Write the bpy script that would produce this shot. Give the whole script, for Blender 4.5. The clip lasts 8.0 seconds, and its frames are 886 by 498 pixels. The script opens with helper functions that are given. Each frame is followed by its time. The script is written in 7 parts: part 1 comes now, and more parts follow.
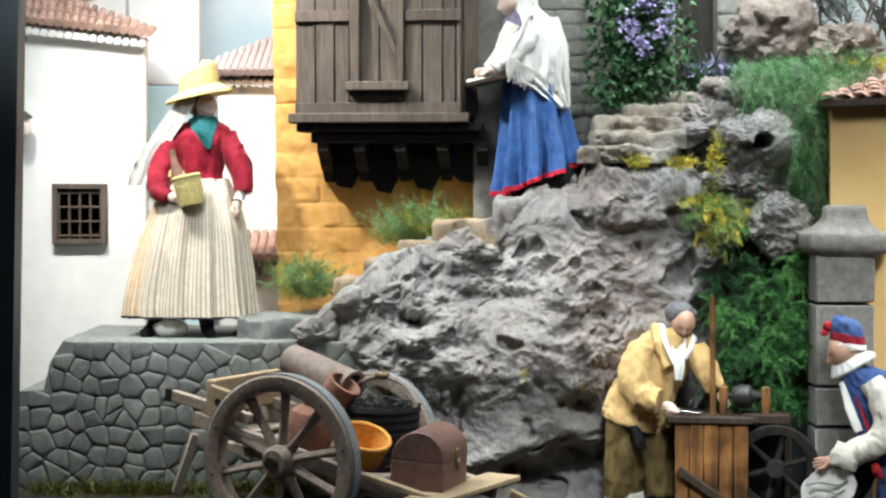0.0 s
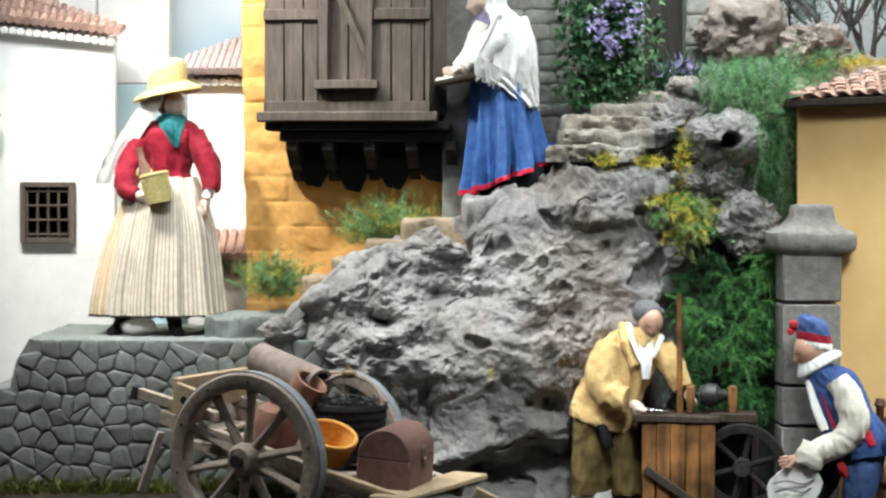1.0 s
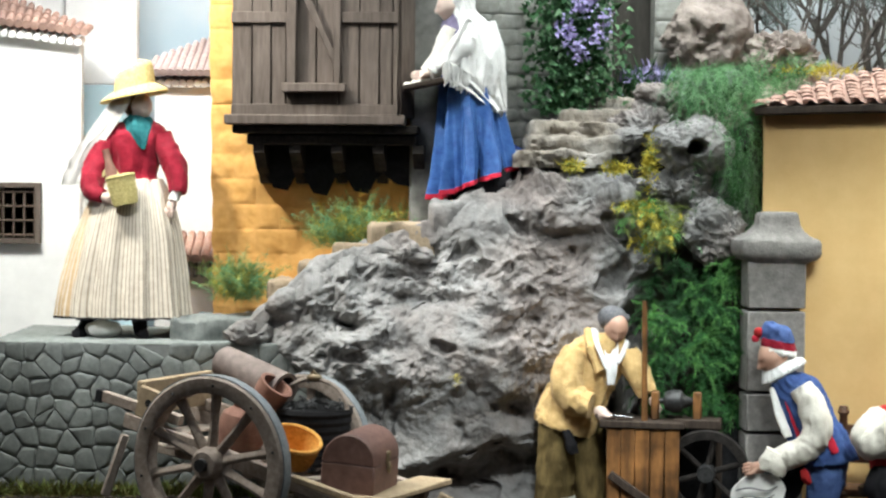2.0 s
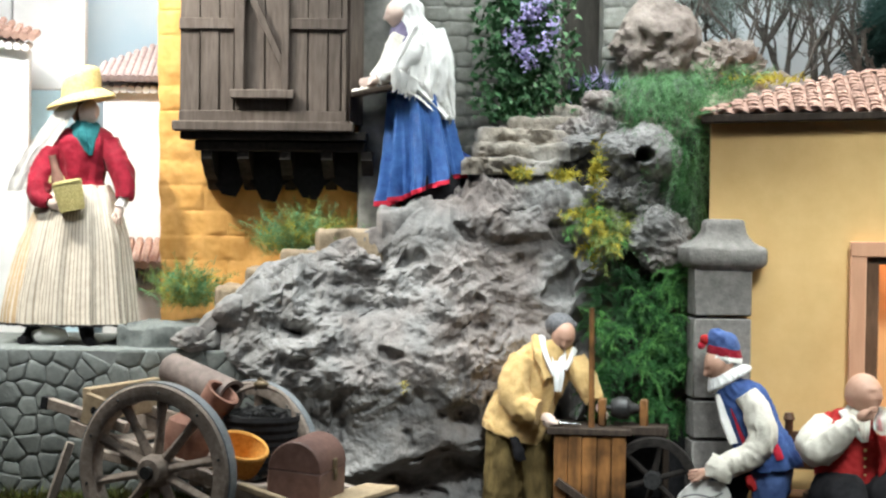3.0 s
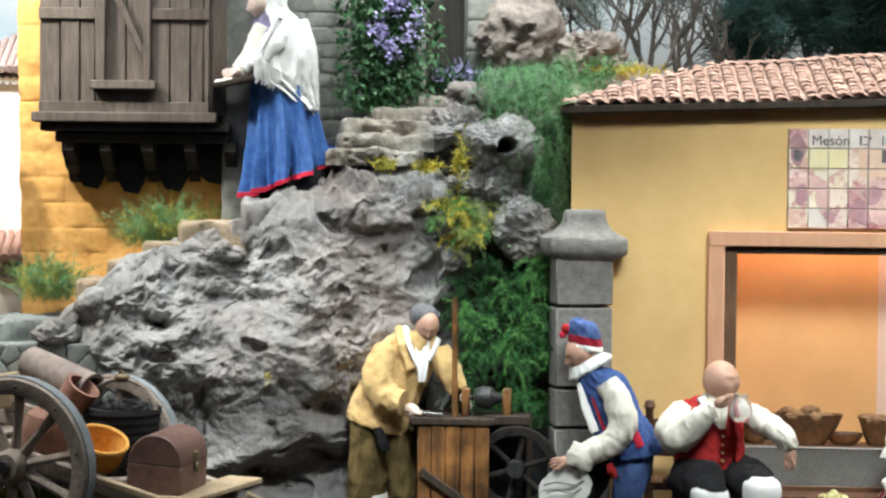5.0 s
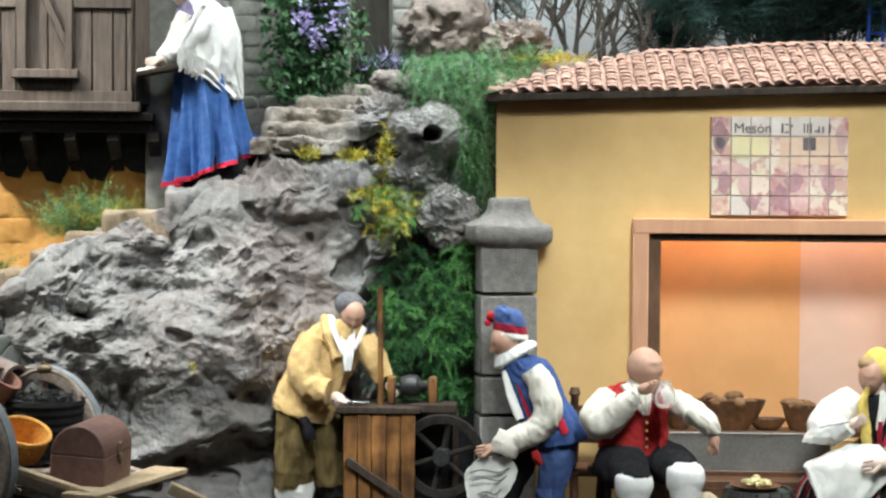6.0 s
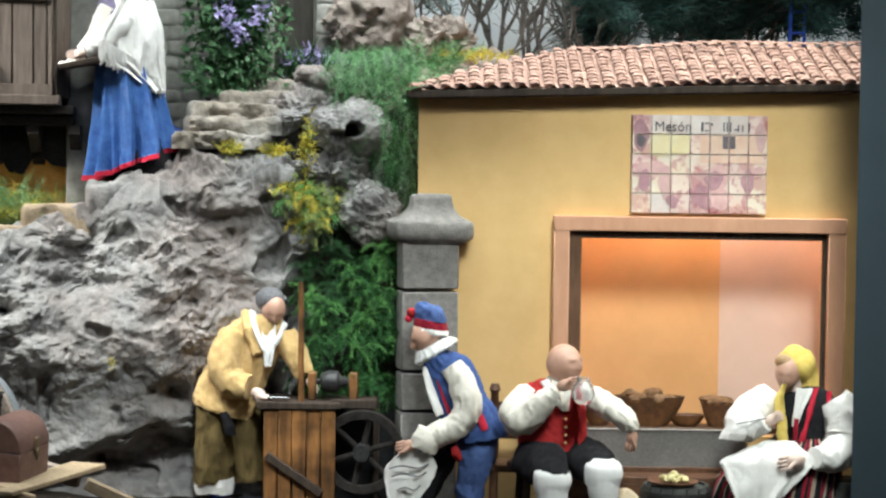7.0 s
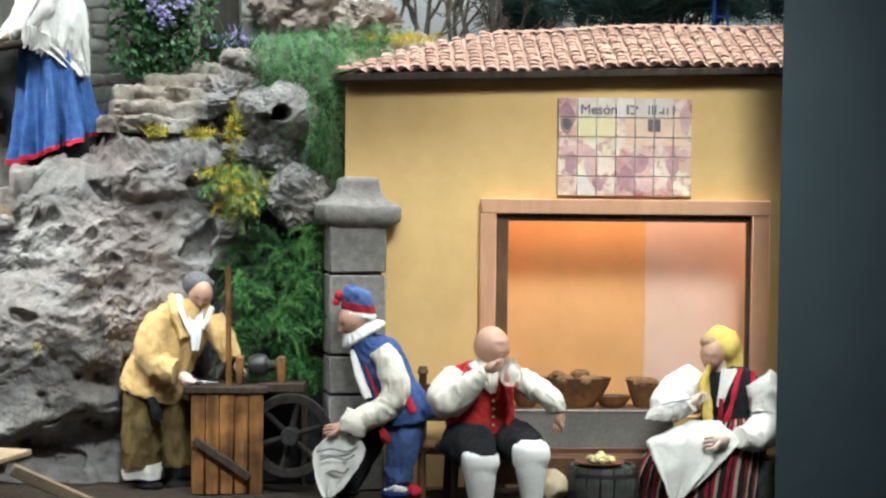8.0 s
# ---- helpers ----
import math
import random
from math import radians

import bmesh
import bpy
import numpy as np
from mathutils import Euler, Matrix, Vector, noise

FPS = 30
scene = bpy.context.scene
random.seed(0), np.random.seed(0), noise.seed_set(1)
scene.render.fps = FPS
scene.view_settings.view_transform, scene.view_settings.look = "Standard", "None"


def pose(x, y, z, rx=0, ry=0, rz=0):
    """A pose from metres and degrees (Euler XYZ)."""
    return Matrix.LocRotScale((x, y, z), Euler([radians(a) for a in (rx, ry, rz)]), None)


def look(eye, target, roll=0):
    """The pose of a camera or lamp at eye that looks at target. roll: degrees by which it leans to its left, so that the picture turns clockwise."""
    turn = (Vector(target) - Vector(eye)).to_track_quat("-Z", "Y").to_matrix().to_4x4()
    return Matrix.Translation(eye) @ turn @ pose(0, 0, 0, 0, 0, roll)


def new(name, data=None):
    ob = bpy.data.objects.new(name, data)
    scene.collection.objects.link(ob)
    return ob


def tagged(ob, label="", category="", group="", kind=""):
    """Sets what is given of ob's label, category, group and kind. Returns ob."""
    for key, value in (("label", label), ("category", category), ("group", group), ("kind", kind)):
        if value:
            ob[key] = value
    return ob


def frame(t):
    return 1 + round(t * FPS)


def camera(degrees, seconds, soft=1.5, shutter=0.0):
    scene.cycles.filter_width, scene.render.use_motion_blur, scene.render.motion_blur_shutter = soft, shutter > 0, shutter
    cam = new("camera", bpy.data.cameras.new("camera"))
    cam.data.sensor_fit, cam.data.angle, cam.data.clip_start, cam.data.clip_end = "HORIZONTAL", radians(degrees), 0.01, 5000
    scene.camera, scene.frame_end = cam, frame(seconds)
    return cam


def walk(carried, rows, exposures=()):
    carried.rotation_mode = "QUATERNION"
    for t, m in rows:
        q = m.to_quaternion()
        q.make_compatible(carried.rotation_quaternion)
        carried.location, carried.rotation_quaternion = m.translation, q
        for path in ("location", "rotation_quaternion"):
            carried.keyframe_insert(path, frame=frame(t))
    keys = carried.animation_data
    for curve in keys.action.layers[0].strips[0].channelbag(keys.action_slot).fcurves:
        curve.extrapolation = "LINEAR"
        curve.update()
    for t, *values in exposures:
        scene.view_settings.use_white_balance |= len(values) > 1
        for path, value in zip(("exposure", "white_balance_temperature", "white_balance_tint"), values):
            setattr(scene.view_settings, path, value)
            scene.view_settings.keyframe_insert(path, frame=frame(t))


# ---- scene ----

# ---- camera and walk ----
cam = camera(28.5, 8.0, soft=2.4)
ROWS = [
    (0.0, -0.0000, 0.0000, 0.4600, 88.200, 0.000, 0.000),
    (0.5, 0.0122, 0.0010, 0.4495, 88.505, -0.137, 0.025),
    (1.0, 0.0204, 0.0015, 0.4470, 88.432, -0.145, -0.614),
    (1.5, 0.0238, 0.0018, 0.4542, 88.341, -0.366, -1.026),
    (3.0, 0.0410, 0.0005, 0.4594, 88.570, -0.739, -2.963),
    (3.5, 0.0583, -0.0001, 0.4504, 88.743, -0.640, -3.545),
    (4.0, 0.0651, -0.0030, 0.4620, 88.418, -0.749, -4.702),
    (4.5, 0.0713, -0.0038, 0.4578, 88.437, -0.703, -5.670),
    (6.0, 0.0937, -0.0069, 0.4553, 88.052, -0.352, -8.766),
    (6.5, 0.0931, -0.0090, 0.4601, 87.812, -0.490, -9.965),
    (7.0, 0.1162, -0.0133, 0.4618, 87.807, -0.745, -10.824),
    (7.5, 0.1305, -0.0179, 0.4559, 87.648, -0.517, -11.913),
    (8.0, 0.1150, -0.0177, 0.4584, 87.357, -0.591, -13.225),
]
walk(cam, [(t, pose(x, y, z, rx, ry, rz)) for t, x, y, z, rx, ry, rz in ROWS])

# ---- light: gallery ambience, lamps out of view and fills added to brighten ----
world = bpy.data.worlds.new("gallery")
scene.world = world
world.use_nodes = True
world.node_tree.nodes["Background"].inputs[0].default_value = (0.75, 0.85, 1.0, 1)
world.node_tree.nodes["Background"].inputs[1].default_value = 0.01
scene.view_settings.exposure = 0.30


def lamp(name, kind, eye, target, watts, colour, size=0.1, size_y=0.1, cone=60, blend=0.6):
    data = bpy.data.lights.new(name, kind)
    data.energy, data.color = watts, colour
    if kind == "AREA":
        data.shape, data.size, data.size_y = "RECTANGLE", size, size_y
    else:
        data.shadow_soft_size, data.spot_size, data.spot_blend = size, radians(cone), blend
    ob = new(name, data)
    ob.matrix_world = look(eye, target)
    return ob


lamp("tube_light", "AREA", (0.35, 2.40, 1.42), (0.35, 2.72, 0.25), 9, (0.90, 1.0, 1.0), 2.3, 0.10)
# unseen spots added overhead to even out the brightness
for x, y, z, watts in ((-0.15, 2.64, 0.18, 18), (0.30, 2.76, 0.46, 19), (0.50, 2.78, 0.62, 30), (0.95, 2.62, 0.15, 14)):
    lamp("overhead_fill", "SPOT", (x, 2.40, 1.40), (x + 0.03, y, z), watts, (0.94, 1.0, 1.0), 0.16, cone=60, blend=1.0)
lamp("spot_light", "SPOT", (-0.70, 2.42, 1.30), (-0.30, 2.85, 0.42), 56, (0.98, 0.97, 0.90), 0.03, cone=60)
lamp("spot_light", "SPOT", (1.30, 2.34, 1.25), (0.88, 2.55, 0.30), 26, (0.96, 0.98, 0.90), 0.04, cone=62)
# fills added in front of the case, with no lamp seen there
lamp("front_fill", "SPOT", (0.86, 1.20, 1.58), (0.94, 2.50, 0.17), 125, (0.93, 1.0, 0.97), 0.22, cone=36, blend=0.8)
lamp("front_fill", "SPOT", (0.25, 1.25, 1.62), (0.26, 2.62, 0.10), 102, (0.93, 1.0, 1.0), 0.12, cone=24, blend=0.9)
lamp("front_fill", "SPOT", (-0.62, 1.25, 1.55), (-0.42, 2.78, 0.36), 62, (0.95, 0.99, 1.0), 0.06, cone=14, blend=0.8)
# fills added to brighten the backdrop and the room side
lamp("backdrop_fill", "AREA", (-0.40, 2.46, 1.24), (-0.46, 3.20, 0.74), 4.6, (0.93, 0.98, 1.0), 0.3, 0.3)
lamp("backdrop_fill", "AREA", (0.50, 2.80, 1.52), (0.55, 3.20, 0.70), 5, (0.93, 1.0, 1.0), 1.0, 0.06)
lamp("gallery_fill", "AREA", (-0.25, 0.3, 2.12), (-0.25, 1.7, 0.7), 7, (0.94, 0.97, 1.0), 2.6, 0.6)
tavern_lamp = lamp("tavern_light", "AREA", (0.99, 2.56, 0.55), (0.99, 2.57, 0.2), 1.45, (1.0, 0.95, 0.90), 0.40, 0.05)
tavern_lamp.matrix_world = pose(1.004, 2.560, 0.568, 6, 0, -11.31)

# ---- helpers ----


def thing(name, label, category, at=(0, 0, 0), rz=0.0, group="", kind=""):
    ob = new(name)
    ob.empty_display_size = 0.02
    ob.matrix_world = pose(*at, 0, 0, rz)
    return tagged(ob, label, category, group, kind)


def finish(name, bm, materials, smooth=True):
    me = bpy.data.meshes.new(name)
    bm.normal_update()
    bm.to_mesh(me)
    bm.free()
    for m in materials if isinstance(materials, (list, tuple)) else [materials]:
        me.materials.append(m)
    if smooth:
        me.shade_smooth()
        me.set_sharp_from_angle(angle=radians(38))
    return me


def part(name, bm, material, parent, label="", smooth=True):
    ob = new(name, finish(name, bm, material, smooth))
    ob.parent = parent
    if label:
        ob["label"] = label
    return ob


def solid(name, bm, material, label, category, group="", kind="", at=None, smooth=True):
    ob = new(name, finish(name, bm, material, smooth))
    if at is not None:
        ob.matrix_world = at
    return tagged(ob, label, category, group, kind)


def box(bm, c, s, m=None, bevel=0.0, mat=0, jit=0.0):
    """A bevelled block with its middle at c and the sizes s, turned by m."""
    geo = bmesh.ops.create_cube(bm, size=1.0)
    vs = geo["verts"]
    for v in vs:
        v.co = Vector((v.co.x * s[0], v.co.y * s[1], v.co.z * s[2]))
        if jit:
            v.co += Vector((random.uniform(-jit, jit), random.uniform(-jit, jit), random.uniform(-jit, jit)))
    fs = {f for v in vs for f in v.link_faces}
    if bevel:
        es = {e for v in vs for e in v.link_edges}
        out = bmesh.ops.bevel(bm, geom=list(es), offset=bevel, segments=1, affect="EDGES")
        vs = list({v for f in out["faces"] for v in f.verts} | {v for v in vs if v.is_valid})
        fs = {f for v in vs for f in v.link_faces}
    t = Matrix.Translation(c) @ (m if m is not None else Matrix())
    bmesh.ops.transform(bm, matrix=t, verts=vs)
    for f in fs:
        f.material_index = mat
    return vs


def loft(bm, rings, mat=0, cap=(True, True), closed=True):
    """Skins a row of rings, each a list of points."""
    rows = [[bm.verts.new(p) for p in r] for r in rings]
    n = len(rows[0])
    for a, b in zip(rows, rows[1:]):
        for i in range(n if closed else n - 1):
            j = (i + 1) % n
            f = bm.faces.new((a[i], a[j], b[j], b[i]))
            f.material_index = mat
    if cap[0]:
        bm.faces.new(rows[0][::-1]).material_index = mat
    if cap[1]:
        bm.faces.new(rows[-1]).material_index = mat
    return rows


def tube(bm, pts, radii, n=10, mat=0, flat=1.0, cap=(True, True)):
    """A round limb along points, with a radius at each."""
    pts = [Vector(p) for p in pts]
    rings = []
    side = None
    for i, p in enumerate(pts):
        d = (pts[min(i + 1, len(pts) - 1)] - pts[max(i - 1, 0)]).normalized()
        if side is None:
            side = d.orthogonal().normalized()
        side = (side - d * side.dot(d)).normalized()
        up = d.cross(side)
        r = radii[i] if isinstance(radii, (list, tuple)) else radii
        rings.append([p + side * (r * math.cos(2 * math.pi * k / n)) + up * (r * flat * math.sin(2 * math.pi * k / n)) for k in range(n)])
    return loft(bm, rings, mat, cap)


def smooth_path(pts, radii, k=5):
    """Rounds a polyline and its radii (Catmull-Rom)."""
    pts = [Vector(p) for p in pts]
    op, orad = [], []
    for i in range(len(pts) - 1):
        p0, p1, p2, p3 = pts[max(i - 1, 0)], pts[i], pts[i + 1], pts[min(i + 2, len(pts) - 1)]
        for s in range(k):
            t = s / k
            op.append(0.5 * (2 * p1 + (p2 - p0) * t + (2 * p0 - 5 * p1 + 4 * p2 - p3) * t * t + (3 * p1 - p0 - 3 * p2 + p3) * t ** 3))
            orad.append(radii[i] * (1 - t) + radii[i + 1] * t)
    return op + [pts[-1]], orad + [radii[-1]]


def limb(bm, pts, radii, n=12, mat=0, flat=1.0, k=5, wrinkle=0.0, seed=0):
    p, r = smooth_path(pts, radii, k)
    if wrinkle:
        r = [x * (1 + wrinkle * math.sin(i * 2.3 + seed) * (0.5 + 0.5 * math.sin(i * 0.9 + seed))) for i, x in enumerate(r)]
    return tube(bm, p, r, n, mat, flat)


def ball(bm, c, r, mat=0, n=14, m=None):
    rr = r if isinstance(r, (tuple, list)) else (r, r, r)
    geo = bmesh.ops.create_uvsphere(bm, u_segments=n, v_segments=max(6, n * 2 // 3), radius=1.0)
    t = Matrix.Translation(c) @ (m if m is not None else Matrix()) @ Matrix.Diagonal((*rr, 1))
    bmesh.ops.transform(bm, matrix=t, verts=geo["verts"])
    for f in {f for v in geo["verts"] for f in v.link_faces}:
        f.material_index = mat
    return geo["verts"]


def lathe(bm, profile, n=24, m=None, mat=0, cap=(True, True)):
    m = m if m is not None else Matrix()
    return loft(bm, [[m @ Vector((r * math.cos(2 * math.pi * i / n), r * math.sin(2 * math.pi * i / n), z)) for i in range(n)] for r, z in profile], mat, cap)


def turn(rx=0, ry=0, rz=0):
    return pose(0, 0, 0, rx, ry, rz)


def clamp(x, a=0.0, b=1.0):
    return max(a, min(b, x))


def step(a, b, x):
    t = clamp((x - a) / (b - a))
    return t * t * (3 - 2 * t)


def lerp_list(table, x):
    """Piecewise linear through rows of (x, value)."""
    if x <= table[0][0]:
        return table[0][1]
    for (a, va), (b, vb) in zip(table, table[1:]):
        if x <= b:
            return va + (vb - va) * (x - a) / (b - a)
    return table[-1][1]


# ---- materials ----


def mat(name, c1, c2, scale=120.0, rough=0.75, bump=0.2, bscale=400.0, metallic=0.0, big=12.0, dirt=0.18, stretch=(1, 1, 1), pieces=0.0, depth=0.002, sheen=0.0):
    """Two-scale mottled paint, stone, wood or cloth, with fine relief. pieces: how far one piece differs from the next."""
    m = bpy.data.materials.new(name)
    m.use_nodes = True
    nt = m.node_tree
    b = nt.nodes["Principled BSDF"]
    b.inputs["Specular IOR Level"].default_value = 0.5 if rough < 0.6 else 0.18
    tc = nt.nodes.new("ShaderNodeTexCoord")
    mp = nt.nodes.new("ShaderNodeMapping")
    mp.inputs["Scale"].default_value = stretch
    nt.links.new(tc.outputs["Object"], mp.inputs["Vector"])
    n1 = nt.nodes.new("ShaderNodeTexNoise")
    n1.inputs["Scale"].default_value, n1.inputs["Detail"].default_value, n1.inputs["Roughness"].default_value = scale, 6, 0.65
    nt.links.new(mp.outputs[0], n1.inputs["Vector"])
    ramp = nt.nodes.new("ShaderNodeValToRGB")
    ramp.color_ramp.elements[0].position, ramp.color_ramp.elements[1].position = 0.32, 0.68
    ramp.color_ramp.elements[0].color, ramp.color_ramp.elements[1].color = (*c1, 1), (*c2, 1)
    nt.links.new(n1.outputs["Fac"], ramp.inputs[0])
    n2 = nt.nodes.new("ShaderNodeTexNoise")
    n2.inputs["Scale"].default_value, n2.inputs["Detail"].default_value = big, 4
    nt.links.new(tc.outputs["Object"], n2.inputs["Vector"])
    mr = nt.nodes.new("ShaderNodeMapRange")
    mr.inputs["From Min"].default_value, mr.inputs["From Max"].default_value = 0.3, 0.7
    mr.inputs["To Min"].default_value, mr.inputs["To Max"].default_value = 1 - dirt, 1 + dirt
    nt.links.new(n2.outputs["Fac"], mr.inputs["Value"])
    src = mr.outputs[0]
    if pieces:
        oi = nt.nodes.new("ShaderNodeObjectInfo")
        pr = nt.nodes.new("ShaderNodeMapRange")
        pr.inputs["To Min"].default_value, pr.inputs["To Max"].default_value = 1 - pieces, 1 + pieces
        nt.links.new(oi.outputs["Random"], pr.inputs["Value"])
        mu = nt.nodes.new("ShaderNodeMath")
        mu.operation = "MULTIPLY"
        of = nt.nodes.new("ShaderNodeVectorMath")
        of.operation = "SCALE"
        of.inputs[0].default_value = (7.0, 3.0, 5.0)
        nt.links.new(oi.outputs["Random"], of.inputs["Scale"])
        nt.links.new(of.outputs[0], mp.inputs["Location"])
        nt.links.new(src, mu.inputs[0])
        nt.links.new(pr.outputs[0], mu.inputs[1])
        src = mu.outputs[0]
    mx = nt.nodes.new("ShaderNodeMix")
    mx.data_type, mx.blend_type = "RGBA", "MULTIPLY"
    mx.inputs["Factor"].default_value = 1.0
    nt.links.new(ramp.outputs[0], mx.inputs["A"])
    nt.links.new(src, mx.inputs["B"])
    nt.links.new(mx.outputs["Result"], b.inputs["Base Color"])
    b.inputs["Roughness"].default_value, b.inputs["Metallic"].default_value = rough, metallic
    if sheen:
        b.inputs["Sheen Weight"].default_value = sheen
    if bump:
        n3 = nt.nodes.new("ShaderNodeTexNoise")
        n3.inputs["Scale"].default_value, n3.inputs["Detail"].default_value = bscale, 5
        nt.links.new(mp.outputs[0], n3.inputs["Vector"])
        bp = nt.nodes.new("ShaderNodeBump")
        bp.inputs["Strength"].default_value, bp.inputs["Distance"].default_value = bump, depth
        nt.links.new(n3.outputs["Fac"], bp.inputs["Height"])
        nt.links.new(bp.outputs[0], b.inputs["Normal"])
    return m


M = {}
M["rock"] = mat("rock", (0.21, 0.20, 0.195), (0.40, 0.37, 0.355), 30, 0.95, 0.6, 170, big=6, dirt=0.22, depth=0.003)
M["rock_brown"] = mat("rock_brown", (0.18, 0.145, 0.125), (0.37, 0.315, 0.28), 40, 0.95, 0.7, 150, big=9, dirt=0.25, depth=0.004)
# on the cliff this rock is darkened to include the hollow's shade
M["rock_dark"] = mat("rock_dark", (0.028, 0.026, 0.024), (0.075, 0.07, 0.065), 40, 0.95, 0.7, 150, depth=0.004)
M["wall_stone"] = mat("wall_stone", (0.15, 0.165, 0.157), (0.225, 0.24, 0.228), 90, 0.95, 0.4, 300, dirt=0.15, pieces=0.12)
M["mortar"] = mat("mortar", (0.16, 0.17, 0.165), (0.22, 0.23, 0.22), 120, 0.95, 0.4, 300)
M["step_stone"] = mat("step_stone", (0.25, 0.19, 0.125), (0.39, 0.305, 0.215), 50, 0.95, 0.5, 200, depth=0.003)
M["ashlar"] = mat("ashlar", (0.20, 0.20, 0.18), (0.34, 0.34, 0.31), 50, 0.95, 0.4, 200, pieces=0.12)
M["pillar_stone"] = mat("pillar_stone", (0.17, 0.16, 0.15), (0.28, 0.265, 0.25), 90, 0.95, 0.5, 280, dirt=0.15, pieces=0.06)
M["white_plaster"] = mat("white_plaster", (0.80, 0.79, 0.77), (0.86, 0.85, 0.83), 40, 0.9, 0.1, 200, dirt=0.04)
M["house_yellow"] = mat("house_yellow", (0.66, 0.345, 0.095), (0.79, 0.45, 0.155), 35, 0.9, 0.3, 90, big=9, dirt=0.12)
M["tavern_yellow"] = mat("tavern_yellow", (0.72, 0.475, 0.205), (0.78, 0.535, 0.245), 22, 0.85, 0.08, 200, big=6, dirt=0.06)
M["pale_blue_plaster"] = mat("pale_blue_plaster", (0.56, 0.76, 0.82), (0.62, 0.80, 0.86), 14, 0.8, 0.05, 200, dirt=0.05)
M["tavern_orange"] = mat("tavern_orange", (0.76, 0.41, 0.17), (0.81, 0.45, 0.195), 12, 0.55, 0.03, 200, dirt=0.04)
# pale pink holds a reflection that lay over the orange wall
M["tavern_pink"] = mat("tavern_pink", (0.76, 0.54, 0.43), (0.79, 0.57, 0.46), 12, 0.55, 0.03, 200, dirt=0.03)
M["door_trim"] = mat("door_trim", (0.56, 0.30, 0.185), (0.64, 0.36, 0.23), 60, 0.6, 0.1, 400, dirt=0.06, stretch=(1, 1, 0.2))
M["frame_wood"] = mat("frame_wood", (0.10, 0.055, 0.032), (0.18, 0.105, 0.065), 90, 0.7, 0.2, 300, stretch=(1, 1, 0.2))
M["old_wood"] = mat("old_wood", (0.085, 0.066, 0.055), (0.155, 0.124, 0.104), 130, 0.85, 0.4, 260, stretch=(1, 1, 0.12), pieces=0.15)
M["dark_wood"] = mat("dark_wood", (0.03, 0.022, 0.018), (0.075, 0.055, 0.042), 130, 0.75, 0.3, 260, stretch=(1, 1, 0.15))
# near-black wood; under the balcony its colour takes in the shadow
M["near_black_wood"] = mat("near_black_wood", (0.014, 0.012, 0.011), (0.036, 0.031, 0.028), 110, 0.85, 0.4, 260, dirt=0.3)
M["cart_wood"] = mat("cart_wood", (0.23, 0.185, 0.155), (0.41, 0.345, 0.295), 120, 0.7, 0.3, 300, pieces=0.15, dirt=0.2)
M["cart_light"] = mat("cart_light", (0.32, 0.235, 0.15), (0.46, 0.36, 0.24), 120, 0.7, 0.2, 300, pieces=0.1)
M["roof_tile"] = mat("roof_tile", (0.36, 0.215, 0.17), (0.48, 0.32, 0.265), 140, 0.9, 0.3, 400, big=30, dirt=0.25, pieces=0.18)
M["roof_grey"] = mat("roof_grey", (0.36, 0.28, 0.27), (0.52, 0.43, 0.42), 110, 0.9, 0.3, 300, dirt=0.15)
M["frame_paint"] = mat("frame_paint", (0.041, 0.060, 0.073), (0.047, 0.067, 0.081), 20, 0.45, 0.05, 600, dirt=0.06)
M["earth"] = mat("earth", (0.018, 0.014, 0.011), (0.048, 0.038, 0.028), 60, 0.95, 0.6, 200, depth=0.004)
M["gallery"] = mat("gallery", (0.10, 0.10, 0.105), (0.13, 0.13, 0.135), 4, 0.9, 0.05, 50)


def rock_paint(name, greys, browns):
    """Weathered tuff: mottled grey with broad brownish patches."""
    m = mat(name, *greys, 46, 0.97, 0.8, 210, big=9, dirt=0.22, depth=0.0026)
    nt = m.node_tree
    b = nt.nodes["Principled BSDF"]
    old = b.inputs["Base Color"].links[0].from_socket
    tc = nt.nodes.new("ShaderNodeTexCoord")
    n = nt.nodes.new("ShaderNodeTexNoise")
    n.inputs["Scale"].default_value, n.inputs["Detail"].default_value = 5.5, 5
    nt.links.new(tc.outputs["Object"], n.inputs["Vector"])
    r = nt.nodes.new("ShaderNodeValToRGB")
    r.color_ramp.elements[0].position, r.color_ramp.elements[1].position = 0.46, 0.60
    nt.links.new(n.outputs["Fac"], r.inputs[0])
    mx = nt.nodes.new("ShaderNodeMix")
    mx.data_type, mx.blend_type = "RGBA", "MULTIPLY"
    mx.inputs["B"].default_value = (*browns, 1)
    nt.links.new(r.outputs[0], mx.inputs["Factor"])
    nt.links.new(old, mx.inputs["A"])
    nt.links.new(mx.outputs["Result"], b.inputs["Base Color"])
    return m


M["rock"] = rock_paint("tuff", ((0.180, 0.176, 0.173), (0.305, 0.297, 0.289)), (1.0, 0.90, 0.86))

M["rock_step"] = rock_paint("step_tuff", ((0.20, 0.19, 0.175), (0.34, 0.32, 0.295)), (0.94, 0.87, 0.78))

# ---- sky backdrop, ground and the case round the model ----


